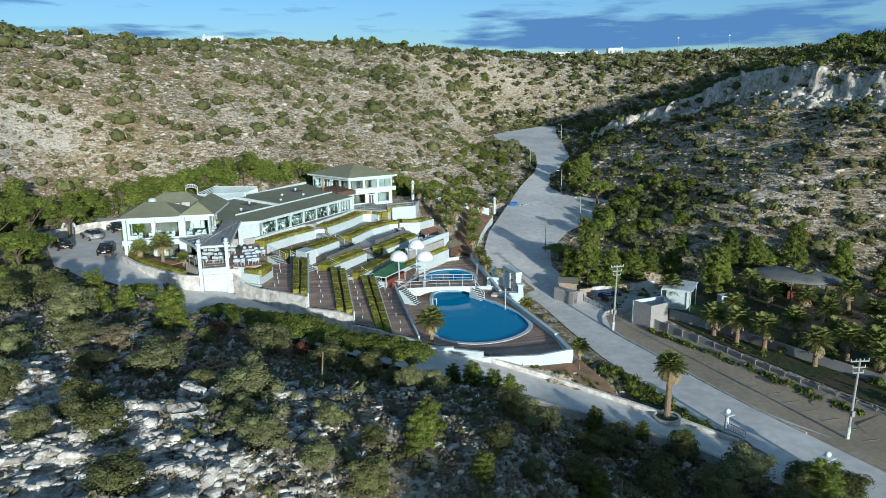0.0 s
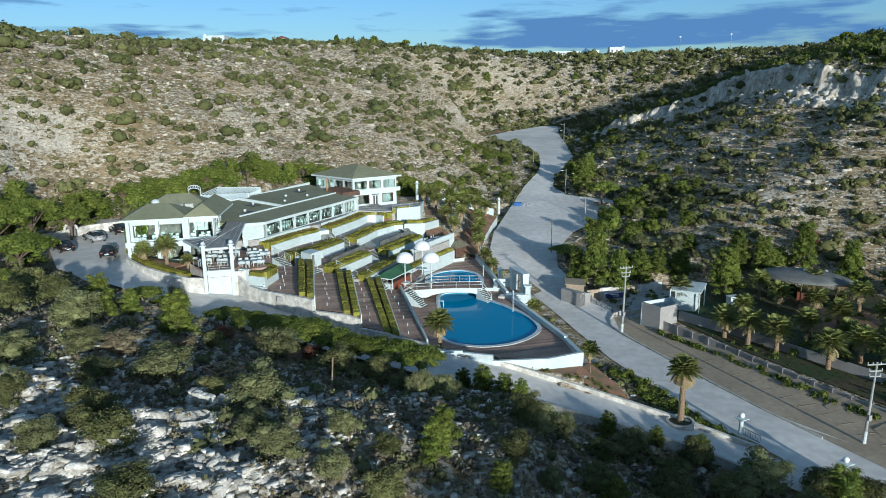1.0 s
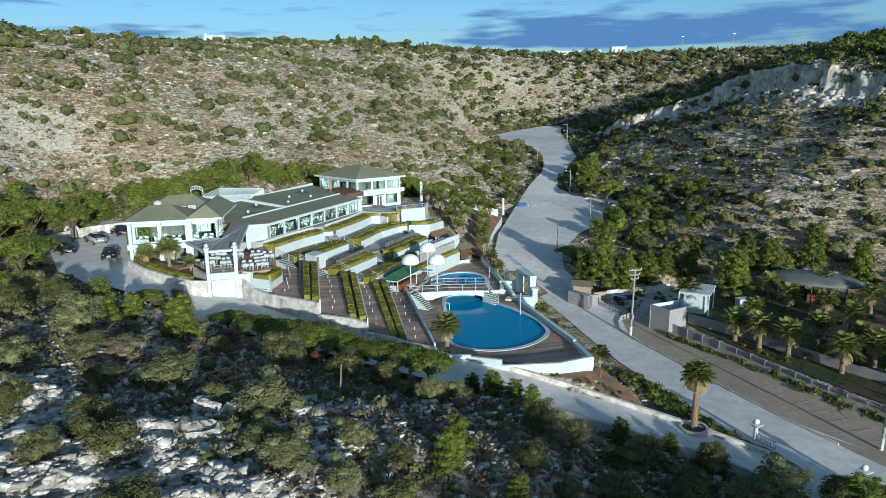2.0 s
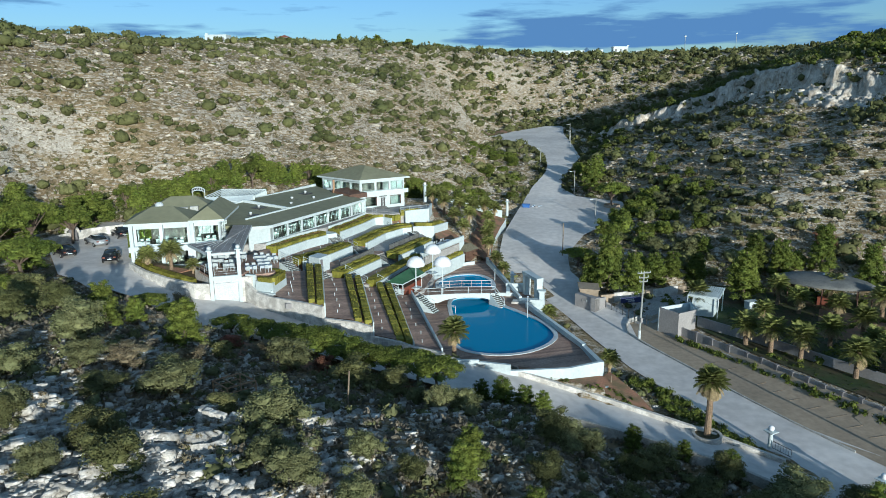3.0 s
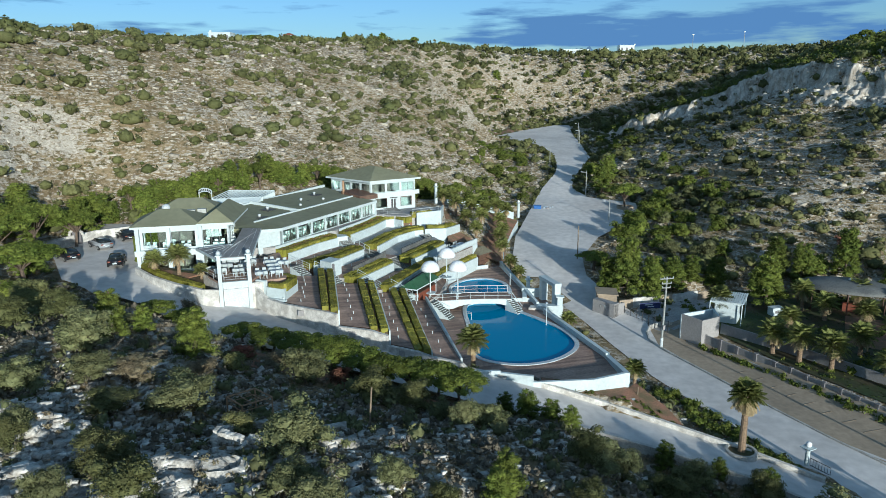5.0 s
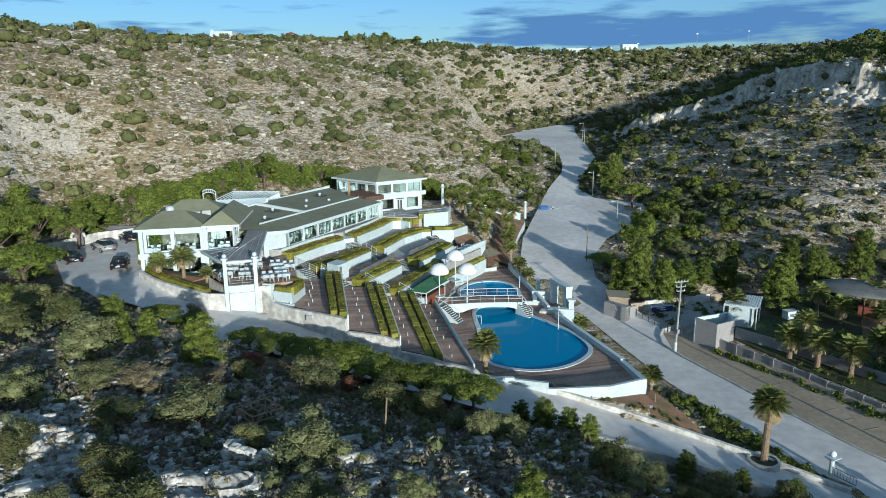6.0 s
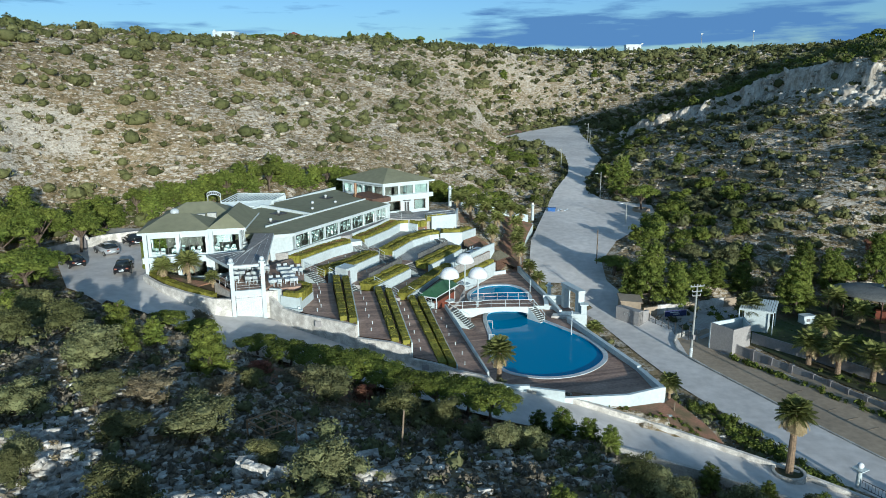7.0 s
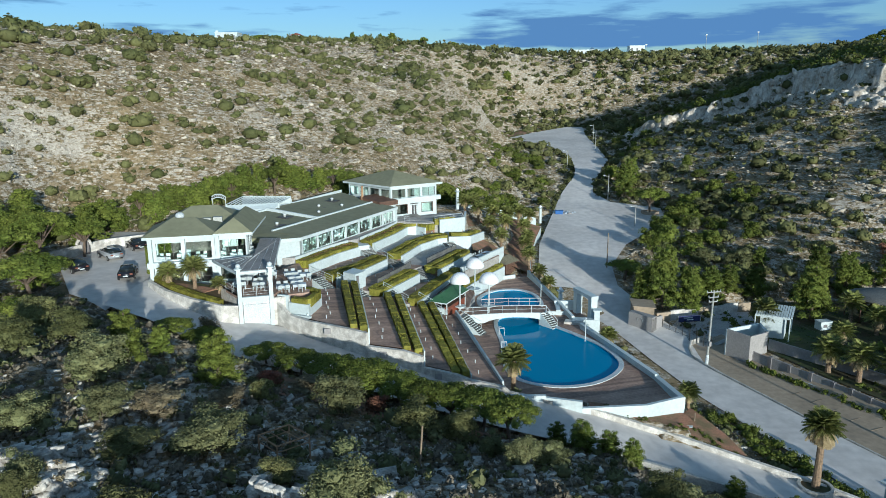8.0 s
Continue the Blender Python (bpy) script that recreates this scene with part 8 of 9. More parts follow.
shed = thing("white_shed", (33, 103, -3), "small white shed with a slatted pergola roof", "shed")
SR = [(29.6, 101.2), (33.4, 99.4), (35.4, 103.2), (31.6, 105.0)]
part("wall_shell", prismed(shrunk(SR, 0.6), -3.4, 0.1), WHITE, shed)
part("opening", prismed([tuple(Vector(SR[0]).lerp(Vector(SR[1]), 0.35) + Vector((0.35, 0.62))), tuple(Vector(SR[0]).lerp(Vector(SR[1]), 0.7) + Vector((0.35, 0.62))), tuple(Vector(SR[0]).lerp(Vector(SR[1]), 0.7) + Vector((0.4, 0.75))), tuple(Vector(SR[0]).lerp(Vector(SR[1]), 0.35) + Vector((0.4, 0.75)))], -3.0, -0.6), PIER_GREY, shed, "dark doorway")
for i in range(15):
    p, q = Vector(SR[0]).lerp(Vector(SR[1]), i / 14), Vector(SR[3]).lerp(Vector(SR[2]), i / 14)
    part("roof_slat", prismed([(p.x, p.y), (p.x + 0.2, p.y - 0.1), (q.x + 0.2, q.y - 0.1), (q.x, q.y)], [0.2, 0.2, 0.6, 0.6], [0.34, 0.34, 0.74, 0.74]), WHITE, shed)
for i in range(4):
    p = Vector(SR[i])
    part("post", tube(bmesh.new(), (*p, -3.4), (*p, 0.25 if i < 2 else 0.65), 0.08), WHITE, shed)
part("beam", prismed([SR[0], SR[1], tuple(Vector(SR[1]) + Vector((0.1, 0.2))), tuple(Vector(SR[0]) + Vector((0.1, 0.2)))], 0.02, 0.2), WHITE, shed)

yard = patch("yard", [(19.2, 104.2), (22.4, 99.4), (27.5, 100.5), (32, 106), (33, 112), (23, 110.5)], PAVING, "pale concrete yard behind a wire fence", "pavement", 0.17, 2.5)
fence = thing("wire_fence", (20.5, 102, -3.2), "wire fence with dark posts at the yard", "fence")
for k in range(8):
    p = Vector((18.6, 105.2)).lerp(Vector((23.2, 98.6)), k / 7)
    part("post", tube(bmesh.new(), (p.x, p.y, -3.7), (p.x, p.y, -1.9), 0.05, sides=6), DARK_METAL, fence)
for h in (-3.1, -2.6, -2.1):
    part("wire", tube(bmesh.new(), (18.6, 105.2, h), (23.2, 98.6, h), 0.018, sides=4), DARK_METAL, fence)
gate_house = thing("gate_wall", (15.5, 105.5, -2.5), "grey rendered block wall with a white half-round plaque", "wall")
part("block", prismed([(14.0, 106.0), (16.6, 103.2), (17.4, 104.0), (14.8, 106.9)], -4, -1.1), GREY_WALL, gate_house)
part("rear_block", prismed([(14.9, 107.0), (17.6, 106.2), (18.0, 109.6), (15.2, 110.4)], -4, -0.7), CONCRETE, gate_house)
part("rear_roof", prismed([(14.7, 106.8), (17.8, 106.0), (18.2, 109.8), (15.0, 110.6)], -0.7, -0.55), CONCRETE, gate_house)
part("wing_wall", prismed([(16.6, 103.2), (17.4, 104.0), (18.6, 105.4), (18.2, 105.7)], -4, [-1.2, -1.2, -1.5, -1.5]), GREY_WALL, gate_house)
bm = bmesh.new()
bmesh.ops.create_cone(bm, cap_ends=True, segments=20, radius1=0.45, radius2=0.45, depth=0.05, matrix=pose(15.25, 104.55, -2.0, 90, 0, -47))
bmesh.ops.delete(bm, geom=[v for v in bm.verts if v.co.z < -2.01], context="VERTS")
part("plaque", bm, WHITE, gate_house)
stone_wall = thing("stone_wall", (24, 109, -3), "rough pale stone wall behind the yard", "wall")
for k in range(7):
    p, q = Vector((18.2, 107.0)).lerp(Vector((33.5, 112.6)), k / 7), Vector((18.2, 107.0)).lerp(Vector((33.5, 112.6)), (k + 1) / 7)
    part("wall_run", wall_line(bmesh.new(), [(*p, -1.7 + 0.15 * (k % 2)), (*q, -1.7 + 0.15 * (k % 2))], 0.3, -4, 1), WHITE_STONE if k % 3 else CONCRETE, stone_wall)
banner = thing("blue_banner", (22.6, 106.2, -2.6), "navy blue banner with two lines of pale lettering", "sign")
part("cloth", boxed((-1.7, -0.03, -0.45), (1.7, 0.03, 0.45), pose(22.6, 106.3, -2.2, 0, 0, 12)), NAVY, banner)
for k, (x, w, z) in enumerate(((-0.2, 1.3, 0.15), (0.1, 1.0, -0.15))):
    part("letter_bar", boxed((x - w / 2, -0.05, z - 0.07), (x + w / 2, -0.03, z + 0.07), pose(22.6, 106.3, -2.2, 0, 0, 12)), RIM, banner)
for x in (-1.7, 1.7):
    part("post", tube(bmesh.new(), (22.6 + x * 0.978, 106.3 + x * 0.208, -3.6), (22.6 + x * 0.978, 106.3 + x * 0.208, -1.7), 0.05), POLE_METAL, banner)

canopy = thing("canopy_tent", (52, 107, -2.5), "wide low dark canopy over a garden bar", "canopy")
bm = bmesh.new()
bmesh.ops.create_uvsphere(bm, u_segments=28, v_segments=12, radius=1.0)
bmesh.ops.delete(bm, geom=[v for v in bm.verts if v.co.z < 0.02], context="VERTS")
bmesh.ops.transform(bm, verts=bm.verts, matrix=pose(52, 107.5, 0.1, 0, 0, -28) @ Matrix.Diagonal((7.2, 4.6, 1.5, 1)))
bmesh.ops.solidify(bm, geom=bm.faces[:], thickness=0.08)
part("roof", bm, CANOPY, canopy, "", True)
for k in range(8):
    a = k * math.pi / 4
    x, y = 52 + 6.6 * math.cos(a) * 0.88 + 4.1 * math.sin(a) * 0.47, 107.5 - 6.6 * math.cos(a) * 0.47 + 4.1 * math.sin(a) * 0.88
    part("post", tube(bmesh.new(), (x, y, -3), (x, y, 0.35), 0.09), HUT_WOOD, canopy)
part("bar_front", boxed((-2, -0.4, -2.8), (2, 0.4, -1.6), pose(52.6, 105.6, 0, 0, 0, -28)), TIMBER, canopy, "red-brown bar front")
part("ridge_cap", ball(bmesh.new(), (52, 107.5, 1.62), 0.25, 2), RIM, canopy)
tank = thing("water_tank", (40.3, 104.5, -2.8), "white plastic box tank on the lawn", "tank")
part("body", boxed((-0.9, -0.6, 0), (0.9, 0.6, 1.1), pose(40.3, 104.5, -2.9, 0, 0, 15)), WHITE, tank)
part("lid", boxed((-0.95, -0.65, 1.1), (0.95, 0.65, 1.2), pose(40.3, 104.5, -2.9, 0, 0, 15)), RIM, tank)
part("window", boxed((-0.5, -0.63, 0.4), (0.1, -0.6, 0.8), pose(40.3, 104.5, -2.9, 0, 0, 15)), PIER_GREY, tank)


# ---- poles and lamps ----
def utility_pole(x, y, z, h, turn, lean=0.0):
    ob = thing("utility_pole", (x, y, z), "pale metal power pole with crossarms and insulators", "pole", "utility poles")
    m = pose(x, y, z, 0, lean, turn)
    part("pole", tube(bmesh.new(), m @ Vector((0, 0, -0.4)), m @ Vector((0, 0, h)), 0.16, 0.1, 10), POLE_METAL, ob)
    part("base_collar", tube(bmesh.new(), m @ Vector((0, 0, -0.3)), m @ Vector((0, 0, 1.4)), 0.2, 0.19, 10), RIM, ob)
    for k, (hz, ln) in enumerate(((h - 0.25, 1.0), (h - 0.9, 0.7), (h - 1.45, 0.6))):
        arm = part("crossarm", boxed((-ln, -0.06, hz - 0.06), (ln, 0.06, hz + 0.06), m), POLE_METAL, ob)
        for s in ((-1, -0.45, 0.45, 1) if k == 0 else (-1, 1)):
            part("insulator", tube(bmesh.new(), m @ Vector((s * ln * 0.95, 0, hz + 0.05)), m @ Vector((s * ln * 0.95, 0, hz + 0.26)), 0.045, 0.03, 8), RIM, arm)
    part("cable_box", boxed((-0.16, -0.32, 2.6), (0.16, -0.12, 3.2), m), GREY_WALL, ob)
    return ob


utility_pole(20.85, 93.0, -3.75, 9.7, 20, 1.2)
utility_pole(38.3, 63.6, -4.4, 8.6, 10, 1.5)


def street_pole(x, y, z, h, arm=True):
    ob = thing("street_lamp", (x, y, z), "slim pale street lamp pole beside the road", "lamp", "street lamps")
    part("pole", tube(bmesh.new(), (x, y, z - 0.3), (x, y, z + h), 0.11, 0.08, 8), POST_WOOD if not arm else POLE_METAL, ob)
    if arm:
        part("arm", tube(bmesh.new(), (x, y, z + h - 0.5), (x - 0.9, y - 0.2, z + h - 0.3), 0.035, sides=6), POLE_METAL, ob)
        part("lamp_head", boxed((-0.3, -0.1, -0.06), (0.3, 0.1, 0.06), pose(x - 1.1, y - 0.25, z + h - 0.28, 0, 8, 12)), RIM, ob)
    return ob


street_pole(14.7, 127.1, 0.0, 5.8, False)
street_pole(23.4, 174.5, 4.0, 5.8)
street_pole(18.6, 212.0, 6.6, 5.6)
street_pole(31.2, 240.2, 9.3, 6.2)
street_pole(34.0, 262.0, 10.3, 6.2)
street_pole(24.9, 152.4, 2.2, 4.2)
street_pole(18.6, 115.2, -2.2, 5.2)
cables = thing("power_cables", (21, 93, 5.8), "thin overhead power cables", "cable")
for off in (-1.1, 0.4, 1.1):
    pts = [(38.3 + off, 63.6, 4.1), (29.6 + off * 0.95, 78.3, 4.4), (20.9 + off * 0.9, 93.0, 6.0)]
    for p, q in zip(pts[:-1], pts[1:]):
        part("span", tube(bmesh.new(), p, q, 0.007, sides=4), DARK_METAL, cables)


def globe_lamp(x, y, z):
    ob = thing("globe_lamp", (x, y, z), "white gate pillar carrying a milky globe lamp", "lamp", "globe lamps")
    part("pillar", tube(bmesh.new(), (x, y, z - 0.4), (x, y, z + 1.45), 0.22, 0.2, 14), WHITE, ob)
    part("capital", tube(bmesh.new(), (x, y, z + 1.45), (x, y, z + 1.7), 0.22, 0.5, 14), WHITE, ob)
    part("cap_plate", boxed((-0.5, -0.5, 1.7), (0.5, 0.5, 1.78), pose(x, y, z, 0, 0, 30)), WHITE, ob)
    part("globe", ball(bmesh.new(), (x, y, z + 2.05), 0.28, 3), GLOBE, ob, "milky white globe", True)
    return ob


globe_lamp(26.9, 65.0, -4.2)
globe_lamp(33.0, 57.0, -4.4)
gate = thing("iron_gate", (27.3, 63.2, -4.2), "low black iron gate leaf beside the lamp pillar", "gate")
part("top_rail", tube(bmesh.new(), (27.0, 64.6, -3.3), (28.0, 62.9, -3.3), 0.035, sides=6), DARK_METAL, gate)
part("bottom_rail", tube(bmesh.new(), (27.0, 64.6, -4.0), (28.0, 62.9, -4.0), 0.035, sides=6), DARK_METAL, gate)
for k in range(8):
    p = Vector((27.0, 64.6)).lerp(Vector((28.0, 62.9)), k / 7)
    part("bar", tube(bmesh.new(), (p.x, p.y, -4.05), (p.x, p.y, -3.25), 0.018, sides=5), DARK_METAL, gate)

# bins and bags by the road
bin_ = thing("waste_container", (10.8, 163.2, 2.2), "blue wheeled waste container with its lid shut", "bin")
part("body", prismed([(9.9, 162.7), (11.5, 162.5), (11.6, 163.6), (10.0, 163.8)], 2.05, 3.15), BLUE, bin_)
part("lid", prismed([(9.8, 162.6), (11.6, 162.4), (11.7, 163.7), (9.9, 163.9)], 3.15, 3.3), BLUE, bin_)
for x, y in ((10.0, 162.8), (11.4, 162.6), (10.1, 163.6), (11.5, 163.4)):
    part("wheel", tube(bmesh.new(), (x - 0.05, y, 2.1), (x + 0.05, y, 2.1), 0.11, sides=10), RUBBER, bin_)
for k, (x, y, s) in enumerate(((12.3, 163.4, 0.45), (13.0, 163.0, 0.5), (13.7, 163.6, 0.4), (12.7, 164.2, 0.5), (14.3, 164.2, 0.42))):
    ob = thing("rubbish_bag", (x, y, 2.2), "pale knotted rubbish bag by the container", "bag", "rubbish bags")
    part("sack", ball(bmesh.new(), (x, y, 2.2 + s * 0.6), s, 2, (1, 0.9, 0.8)), TABLECLOTH if k != 1 else GREY_WALL, ob, "", True)
    part("knot", tube(bmesh.new(), (x, y, 2.2 + s * 1.3), (x, y, 2.2 + s * 1.65), 0.05, 0.1, 6), TABLECLOTH, ob)
tub = thing("stone_planter", (30.6, 163.5, 2.2), "round stone planter at the foot of a tree", "planter")
loop = [(30.6 + 1.6 * math.cos(a * math.pi / 8), 163.5 + 1.6 * math.sin(a * math.pi / 8)) for a in range(16)]
part("ring", band(bmesh.new(), loop, grown(loop, 0.3), 1.4, 3.1), CONCRETE, tub)


# ---- cars ----
def car(x, y, z, turn, colour, label, wagon=False):
    ob = thing("car", (x, y, z), label, "car", "parked cars", turn)
    m = pose(x, y, z, 0, 0, turn)
    side = [(-2.1, 0.35), (-2.12, 0.75), (-1.95, 0.98), (1.0, 1.0), (1.95, 0.86), (2.12, 0.62), (2.1, 0.35)]
    roof = [(-1.95 if wagon else -1.7, 0.97), (-1.55 if wagon else -1.05, 1.44), (-0.4, 1.5), (0.25, 1.44), (1.05, 0.99)]

    def hull(outline, half, tuck):
        bm = bmesh.new()
        a = [bm.verts.new(m @ Vector((p, -half + (tuck if q > 1.2 else 0), q))) for p, q in outline]
        b = [bm.verts.new(m @ Vector((p, half - (tuck if q > 1.2 else 0), q))) for p, q in outline]
        bm.faces.new(a), bm.faces.new(b[::-1])
        for i in range(len(a)):
            j = (i + 1) % len(a)
            bm.faces.new((a[j], a[i], b[i], b[j]))
        bmesh.ops.recalc_face_normals(bm, faces=bm.faces)
        bmesh.ops.bevel(bm, geom=bm.edges[:], offset=0.05, segments=2, affect="EDGES")
        return bm

    body = part("body", hull(side, 0.88, 0.0), colour, ob, "", True)
    part("cabin_glass", hull(roof, 0.78, 0.14), CARGLASS, ob, "dark tinted glass", True)
    part("roof_panel", hull([(-1.5 if wagon else -1.0, 1.42), (-0.4, 1.53), (0.2, 1.46), (0.2, 1.4)], 0.62, 0.0), colour, ob, "", True)
    for wx in (-1.3, 1.3):
        for wy in (-0.86, 0.86):
            tyre = part("wheel", tube(bmesh.new(), m @ Vector((wx, wy - 0.1, 0.32)), m @ Vector((wx, wy + 0.1, 0.32)), 0.32, sides=18), RUBBER, ob)
            part("rim", tube(bmesh.new(), m @ Vector((wx, wy - 0.11, 0.32)), m @ Vector((wx, wy + 0.11, 0.32)), 0.2, sides=14), POLE_METAL, tyre)
    for wy in (-0.62, 0.62):
        part("headlight", boxed((2.02, wy - 0.17, 0.62), (2.13, wy + 0.17, 0.76), m), GLOBE, ob)
        part("tail_light", boxed((-2.14, wy - 0.15, 0.72), (-2.05, wy + 0.15, 0.88), m), TIMBER, ob)
    part("number_plate", boxed((-2.16, -0.26, 0.5), (-2.11, 0.26, 0.62), m), WHITE, ob)


CARGLASS = paint("car_glass", (0.015, 0.02, 0.022), 0.08)
BLACK_PAINT, SILVER_PAINT = paint("black_car_paint", (0.012, 0.012, 0.015)), paint("silver_car_paint", (0.30, 0.32, 0.34))
for cx, cy, turn, colour, label, wagon in ((-55.2, 97.0, 140, SILVER_PAINT, "silver grey estate car parked on pale concrete", True), (-54.2, 102.2, 134, BLACK_PAINT, "black hatchback parked by the pavilion", True),
                                           (-48.9, 89.0, 110, BLACK_PAINT, "black saloon car parked facing the pavilion", False), (-56.4, 91.0, 140, BLACK_PAINT, "black car half hidden by a pine", True)):
    car(cx, cy, float(land(cx, cy, False)) + 0.17, turn, colour, label, wagon)
niche = thing("garden_niche", (-59.5, 99, 8.6), "stone arched niche in the car park wall", "niche")
part("back_wall", wall_line(bmesh.new(), [(-62, 94.5, 9.9), (-58.5, 102, 10.0), (-53.5, 105.5, 10.1), (-48.5, 108.5, 10.2)], 0.3, 7.5, 1), WHITE_STONE, niche)
for k in range(9):
    a0, a1 = math.pi * k / 9, math.pi * (k + 1) / 9
    part("arch_stone", tube(bmesh.new(), (-59.6 + 0.8 * math.cos(a0), 98.8 + 0.3 * math.cos(a0), 10.0 + 0.8 * math.sin(a0)), (-59.6 + 0.8 * math.cos(a1), 98.8 + 0.3 * math.cos(a1), 10.0 + 0.8 * math.sin(a1)), 0.2, sides=6), WHITE_STONE, niche)
# flat dark grey slab stands in for the shade under the arch
part("shadowed_recess", boxed((-60.2, 98.9, 8.6), (-59.0, 99.1, 10.4)), PIER_GREY, niche)
tall_hedge = hedge("tall_hedge", [(-46.6, 90.6), (-46.0, 94.5), (-45.0, 98.0)], 1.6, [8.4, 8.5, 8.6], 3.2, STONE_PINE, "tall dark green hedge at the pavilion's corner", "hedge", "tall hedges", 40, 0.22)

# ---- near slope: iron frame, stakes, ruin, rock pit ----
fr = thing("pipe_shelter", (-20.2, 51.7, 5.8), "rusty iron pipe frame standing in the scrub", "frame")
FC = [(-21.8, 51.6), (-20.2, 53.1), (-18.5, 51.7), (-20.2, 50.2)]
for i, (x, y) in enumerate(FC):
    nx, ny = FC[(i + 1) % 4]
    part("leg", tube(bmesh.new(), (x, y, float(land(x, y)) - 0.4), (x, y, 8.25), 0.06, sides=6), RUST, fr)
    part("top_bar", tube(bmesh.new(), (x, y, 8.25), (nx, ny, 8.25), 0.06, sides=6), RUST, fr)
    part("mid_bar", tube(bmesh.new(), (x, y, 7.8), (nx, ny, 7.8), 0.035, sides=6), RUST, fr)
for f in (0.33, 0.67):
    a, b = Vector(FC[0]).lerp(Vector(FC[1]), f), Vector(FC[3]).lerp(Vector(FC[2]), f)
    part("roof_bar", tube(bmesh.new(), (*a, 8.25), (*b, 8.25), 0.035, sides=6), RUST, fr)
for x, y, h, lx in ((-11.35, 50.9, 3.3, 0.25), (11.4, 42.9, 1.6, 0.02), (13.0, 72.6, 0.9, 0.05)):
    z = float(land(x, y))
    st = thing("wooden_stake", (x, y, z), "weathered grey wooden stake leaning a little", "stake", "stakes")
    part("shaft", tube(bmesh.new(), (x, y, z - 0.3), (x + lx, y + 0.1, z + h), 0.075, 0.055, 7), POST_WOOD, st)
bucket = thing("white_bucket", (12.3, 71.6, -1.3), "small white bucket on red earth", "bucket")
part("shell", tube(bmesh.new(), (12.3, 71.6, -1.6), (12.3, 71.6, -0.95), 0.2, 0.26, 12), WHITE, bucket)
part("handle", tube(bmesh.new(), (12.05, 71.6, -0.9), (12.55, 71.6, -0.9), 0.02, sides=5), POLE_METAL, bucket)


def block_mesh(seed):
    r = np.random.default_rng(seed)
    bm = bmesh.new()
    bmesh.ops.create_cube(bm, size=1.0)
    bmesh.ops.bevel(bm, geom=bm.edges[:], offset=0.12, segments=1, affect="EDGES")
    for v in bm.verts:
        v.co += Vector(r.uniform(-0.09, 0.09, 3))
    me = bpy.data.meshes.new("stone")
    bm.to_mesh(me)
    bm.free()
    me.materials.append(STONE)
    return me


BLOCKS = [block_mesh(300 + k) for k in range(5)]
rx, ry = -17.8, 45.2
ruin = thing("ruined_hut", (rx, ry, float(land(rx, ry))), "roofless ruin of rough white limestone blocks", "ruin")
corners = [(rx - 2.0, ry - 1.2), (rx + 1.0, ry - 2.0), (rx + 1.9, ry + 1.0), (rx - 1.0, ry + 1.9)]
for i in range(4):
    a, b = Vector(corners[i]), Vector(corners[(i + 1) % 4])
    for k in range(6):
        for lvl in range(3 if (i * 6 + k) % 4 else 2):
            p = a.lerp(b, (k + 0.5 * (lvl % 2) + 0.25) / 6)
            o = new("stone", BLOCKS[(i * 7 + k * 3 + lvl) % 5])
            o.parent = ruin
            o.matrix_parent_inverse = ruin.matrix_basis.inverted()
            o.matrix_basis = pose(p.x, p.y, float(land(p.x, p.y)) + 0.1 + 0.38 * lvl, 4 * (k % 3) - 4, 3 * (lvl - 1), math.degrees(math.atan2((b - a).y, (b - a).x)) + 7 * (k % 3 - 1)) @ Matrix.Diagonal((0.62, 0.5, 0.42, 1))
px, py = PIT
pz = float(land(px, py))
pit = thing("rock_pit", (px, py, pz), "dark oval pit in the white limestone outcrop", "pit")
bm = bmesh.new()
prev = None
rings = []
for rad, h in ((1.6, -0.9), (1.35, 0.0), (1.1, 0.15), (0.95, -0.05), (0.8, -0.6), (0.3, -1.1)):
    rings.append([bm.verts.new((px + rad * 1.15 * math.cos(a * math.pi / 9) * (1 + rng.uniform(-0.08, 0.08)), py + rad * 0.85 * math.sin(a * math.pi / 9) * (1 + rng.uniform(-0.08, 0.08)), pz + 0.45 + h + rng.uniform(-0.08, 0.08))) for a in range(18)])
for u, v in zip(rings[:-1], rings[1:]):
    for k in range(18):
        bm.faces.new((u[k], u[(k + 1) % 18], v[(k + 1) % 18], v[k]))
bm.faces.new(rings[-1])
bmesh.ops.recalc_face_normals(bm, faces=bm.faces)
part("rim", bm, STONE, pit)

# ---- the skyline: houses, masts, far mountains ----
def far_house(x, y, w, d, h, mat, label, red=False, tower=False):
    z = float(land(x, y)) - 0.5
    ob = thing("far_house", (x, y, z), label, "house", "houses on the skyline")
    part("wall_shell", boxed((x - w / 2, y - d / 2, z), (x + w / 2, y + d / 2, z + h)), mat, ob)
    if red:
        part("roof", hip(bmesh.new(), [(x - w / 2 - 0.4, y - d / 2 - 0.4), (x + w / 2 + 0.4, y - d / 2 - 0.4), (x + w / 2 + 0.4, y + d / 2 + 0.4), (x - w / 2 - 0.4, y + d / 2 + 0.4)], z + h, 1.2), ROOF_TILE, ob)
    else:
        part("parapet", boxed((x - w / 2 - 0.1, y - d / 2 - 0.1, z + h), (x + w / 2 + 0.1, y + d / 2 + 0.1, z + h + 0.3)), mat, ob)
    if tower:
        part("chimney", boxed((x - w / 2 - 0.6, y - 0.5, z), (x - w / 2 + 0.3, y + 0.5, z + h + 1.2)), mat, ob)
    for k in range(max(1, int(w / 3))):
        xx = x - w / 2 + (k + 0.5) * w / max(1, int(w / 3))
        part("window", boxed((xx - 0.5, y - d / 2 - 0.05, z + h * 0.45), (xx + 0.5, y - d / 2 + 0.02, z + h * 0.8)), PIER_GREY, ob)


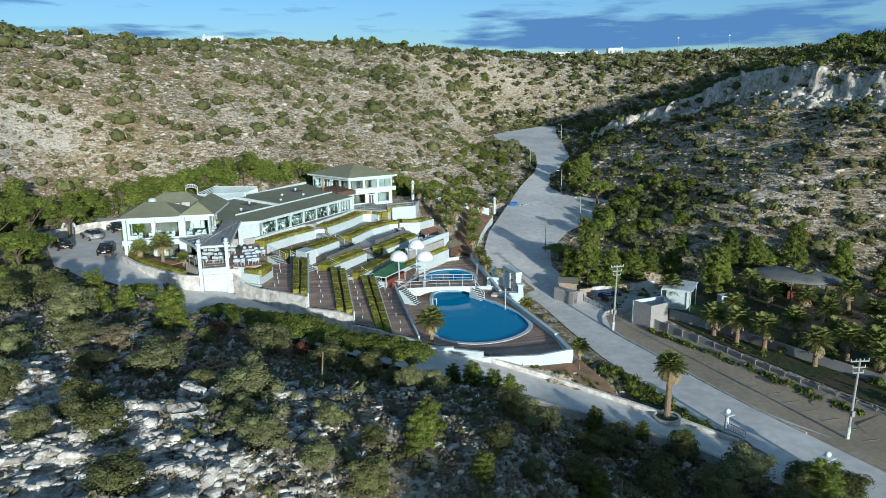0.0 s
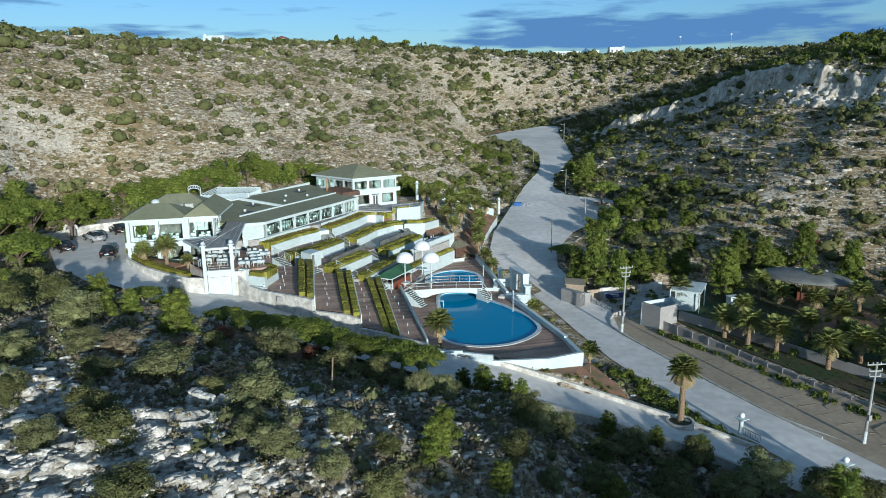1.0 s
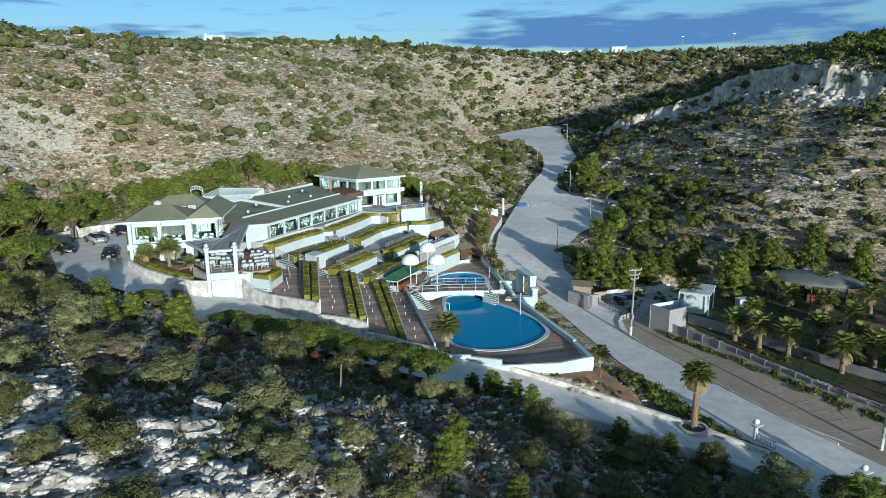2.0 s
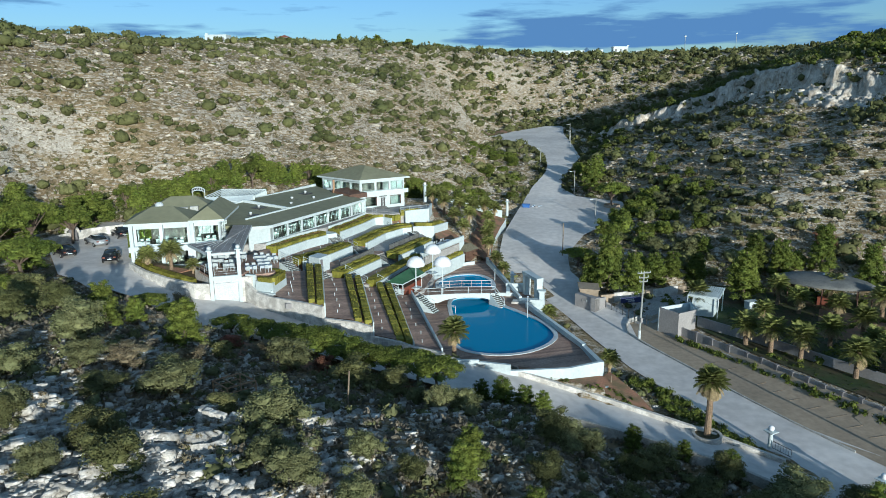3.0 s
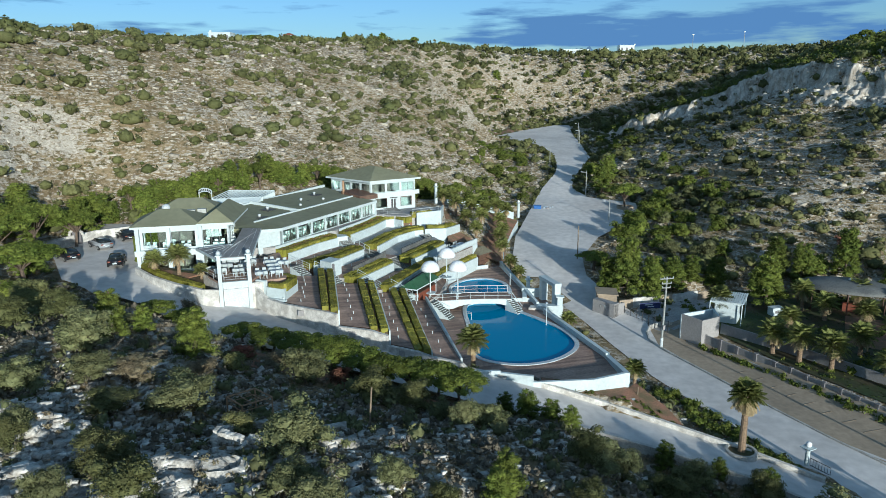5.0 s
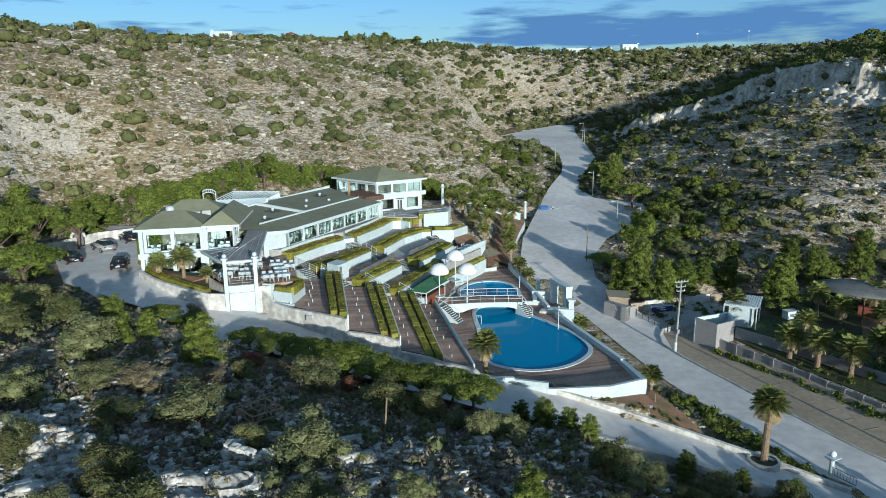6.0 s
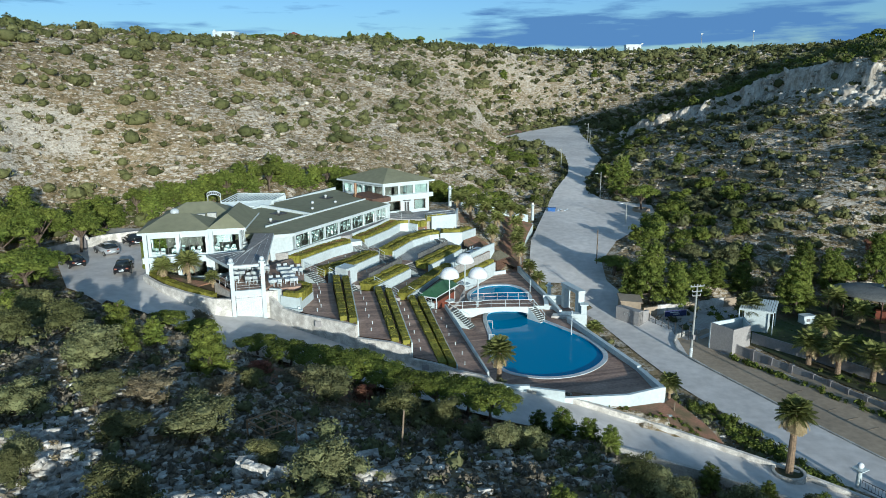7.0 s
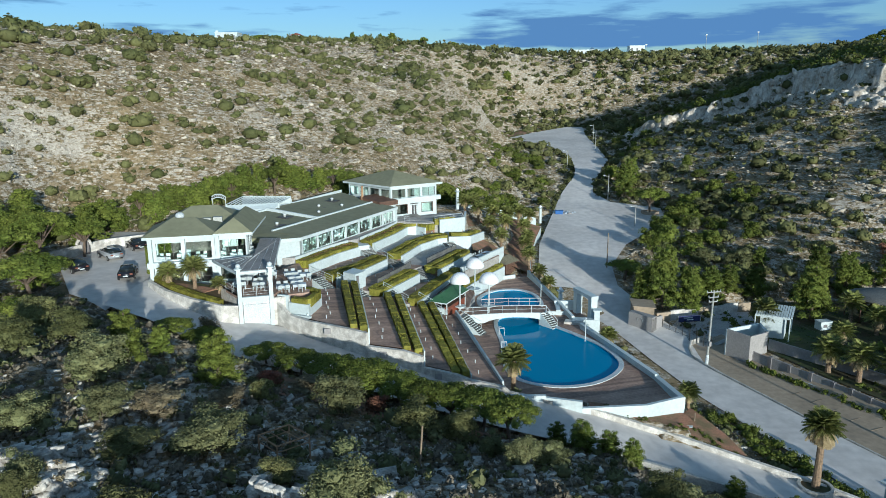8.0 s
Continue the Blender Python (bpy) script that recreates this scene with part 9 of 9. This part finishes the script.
far_house(-108, 302, 9, 6, 4.0, WHITE, "white flat-roofed villa on the ridge", tower=True)
far_house(-84, 318, 5, 5, 5.0, TABLECLOTH, "small house with a red hipped roof on the ridge", red=True)
far_house(58, 452, 18, 7, 3.2, WHITE, "long low white building on the skyline")
far_house(76, 455, 6, 6, 4.4, WHITE, "small white house on the skyline")
far_house(90, 456, 9, 7, 6.4, WHITE, "white two-storey house on the skyline")
far_house(103, 458, 6, 6, 4.6, TABLECLOTH, "pale house on the skyline")
far_house(122, 455, 10, 6, 3.6, TIMBER, "brick-red house on the skyline", red=True)
for x, y, top in ((106, 374, 53.5), (139, 395, 56.0), (83, 400, 50.5)):
    z = float(land(x, y))
    ms = thing("mast", (x, y, z), "tall thin lighting mast on the ridge", "mast", "masts")
    part("pole", tube(bmesh.new(), (x, y, z - 1), (x, y, top), 0.16, 0.1, 8), POLE_METAL, ms)
    part("head", boxed((x - 0.5, y - 0.2, top), (x + 0.5, y + 0.2, top + 0.4)), POLE_METAL, ms)
# pines along the skyline
for k in range(46):
    az = radians(rng.uniform(-33, 33))
    d = rng.uniform(318, 372)
    x, y = d * math.sin(az), d * math.cos(az)
    if -14 < math.degrees(az) < 20 and rng.random() < 0.4:
        continue
    b = copy_thing(KEEP_TALL if rng.random() < 0.5 else KEEP_UMBRELLA, pose(x, y, float(land(x, y)) - 0.6, 0, 0, rng.uniform(0, 360)) @ Matrix.Diagonal((*([rng.uniform(4, 8)] * 2), rng.uniform(3.5, 6.5), 1)))
# distance haze is painted into the mountains' flat blue colour
HAZE_BLUE = material("hazed_mountain", (0.07, 0.13, 0.22), (0.06, 0.115, 0.20), 0.002, 1.0, fine=0.01)
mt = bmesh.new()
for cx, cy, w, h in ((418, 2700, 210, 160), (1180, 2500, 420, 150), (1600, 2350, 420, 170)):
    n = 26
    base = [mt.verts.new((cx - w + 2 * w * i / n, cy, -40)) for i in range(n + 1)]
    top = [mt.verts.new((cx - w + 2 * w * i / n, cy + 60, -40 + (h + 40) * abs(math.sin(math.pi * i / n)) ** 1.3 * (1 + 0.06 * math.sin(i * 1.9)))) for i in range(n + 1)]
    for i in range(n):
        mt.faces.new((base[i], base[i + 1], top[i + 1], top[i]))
tagged(finish("backdrop", mt, HAZE_BLUE), "far mountains in painted haze blue beyond the ridge", "mountain", kind="structure")
for o in (KEEP_TALL, KEEP_UMBRELLA):
    for ob in (*o.children_recursive, o):
        bpy.data.objects.remove(ob)
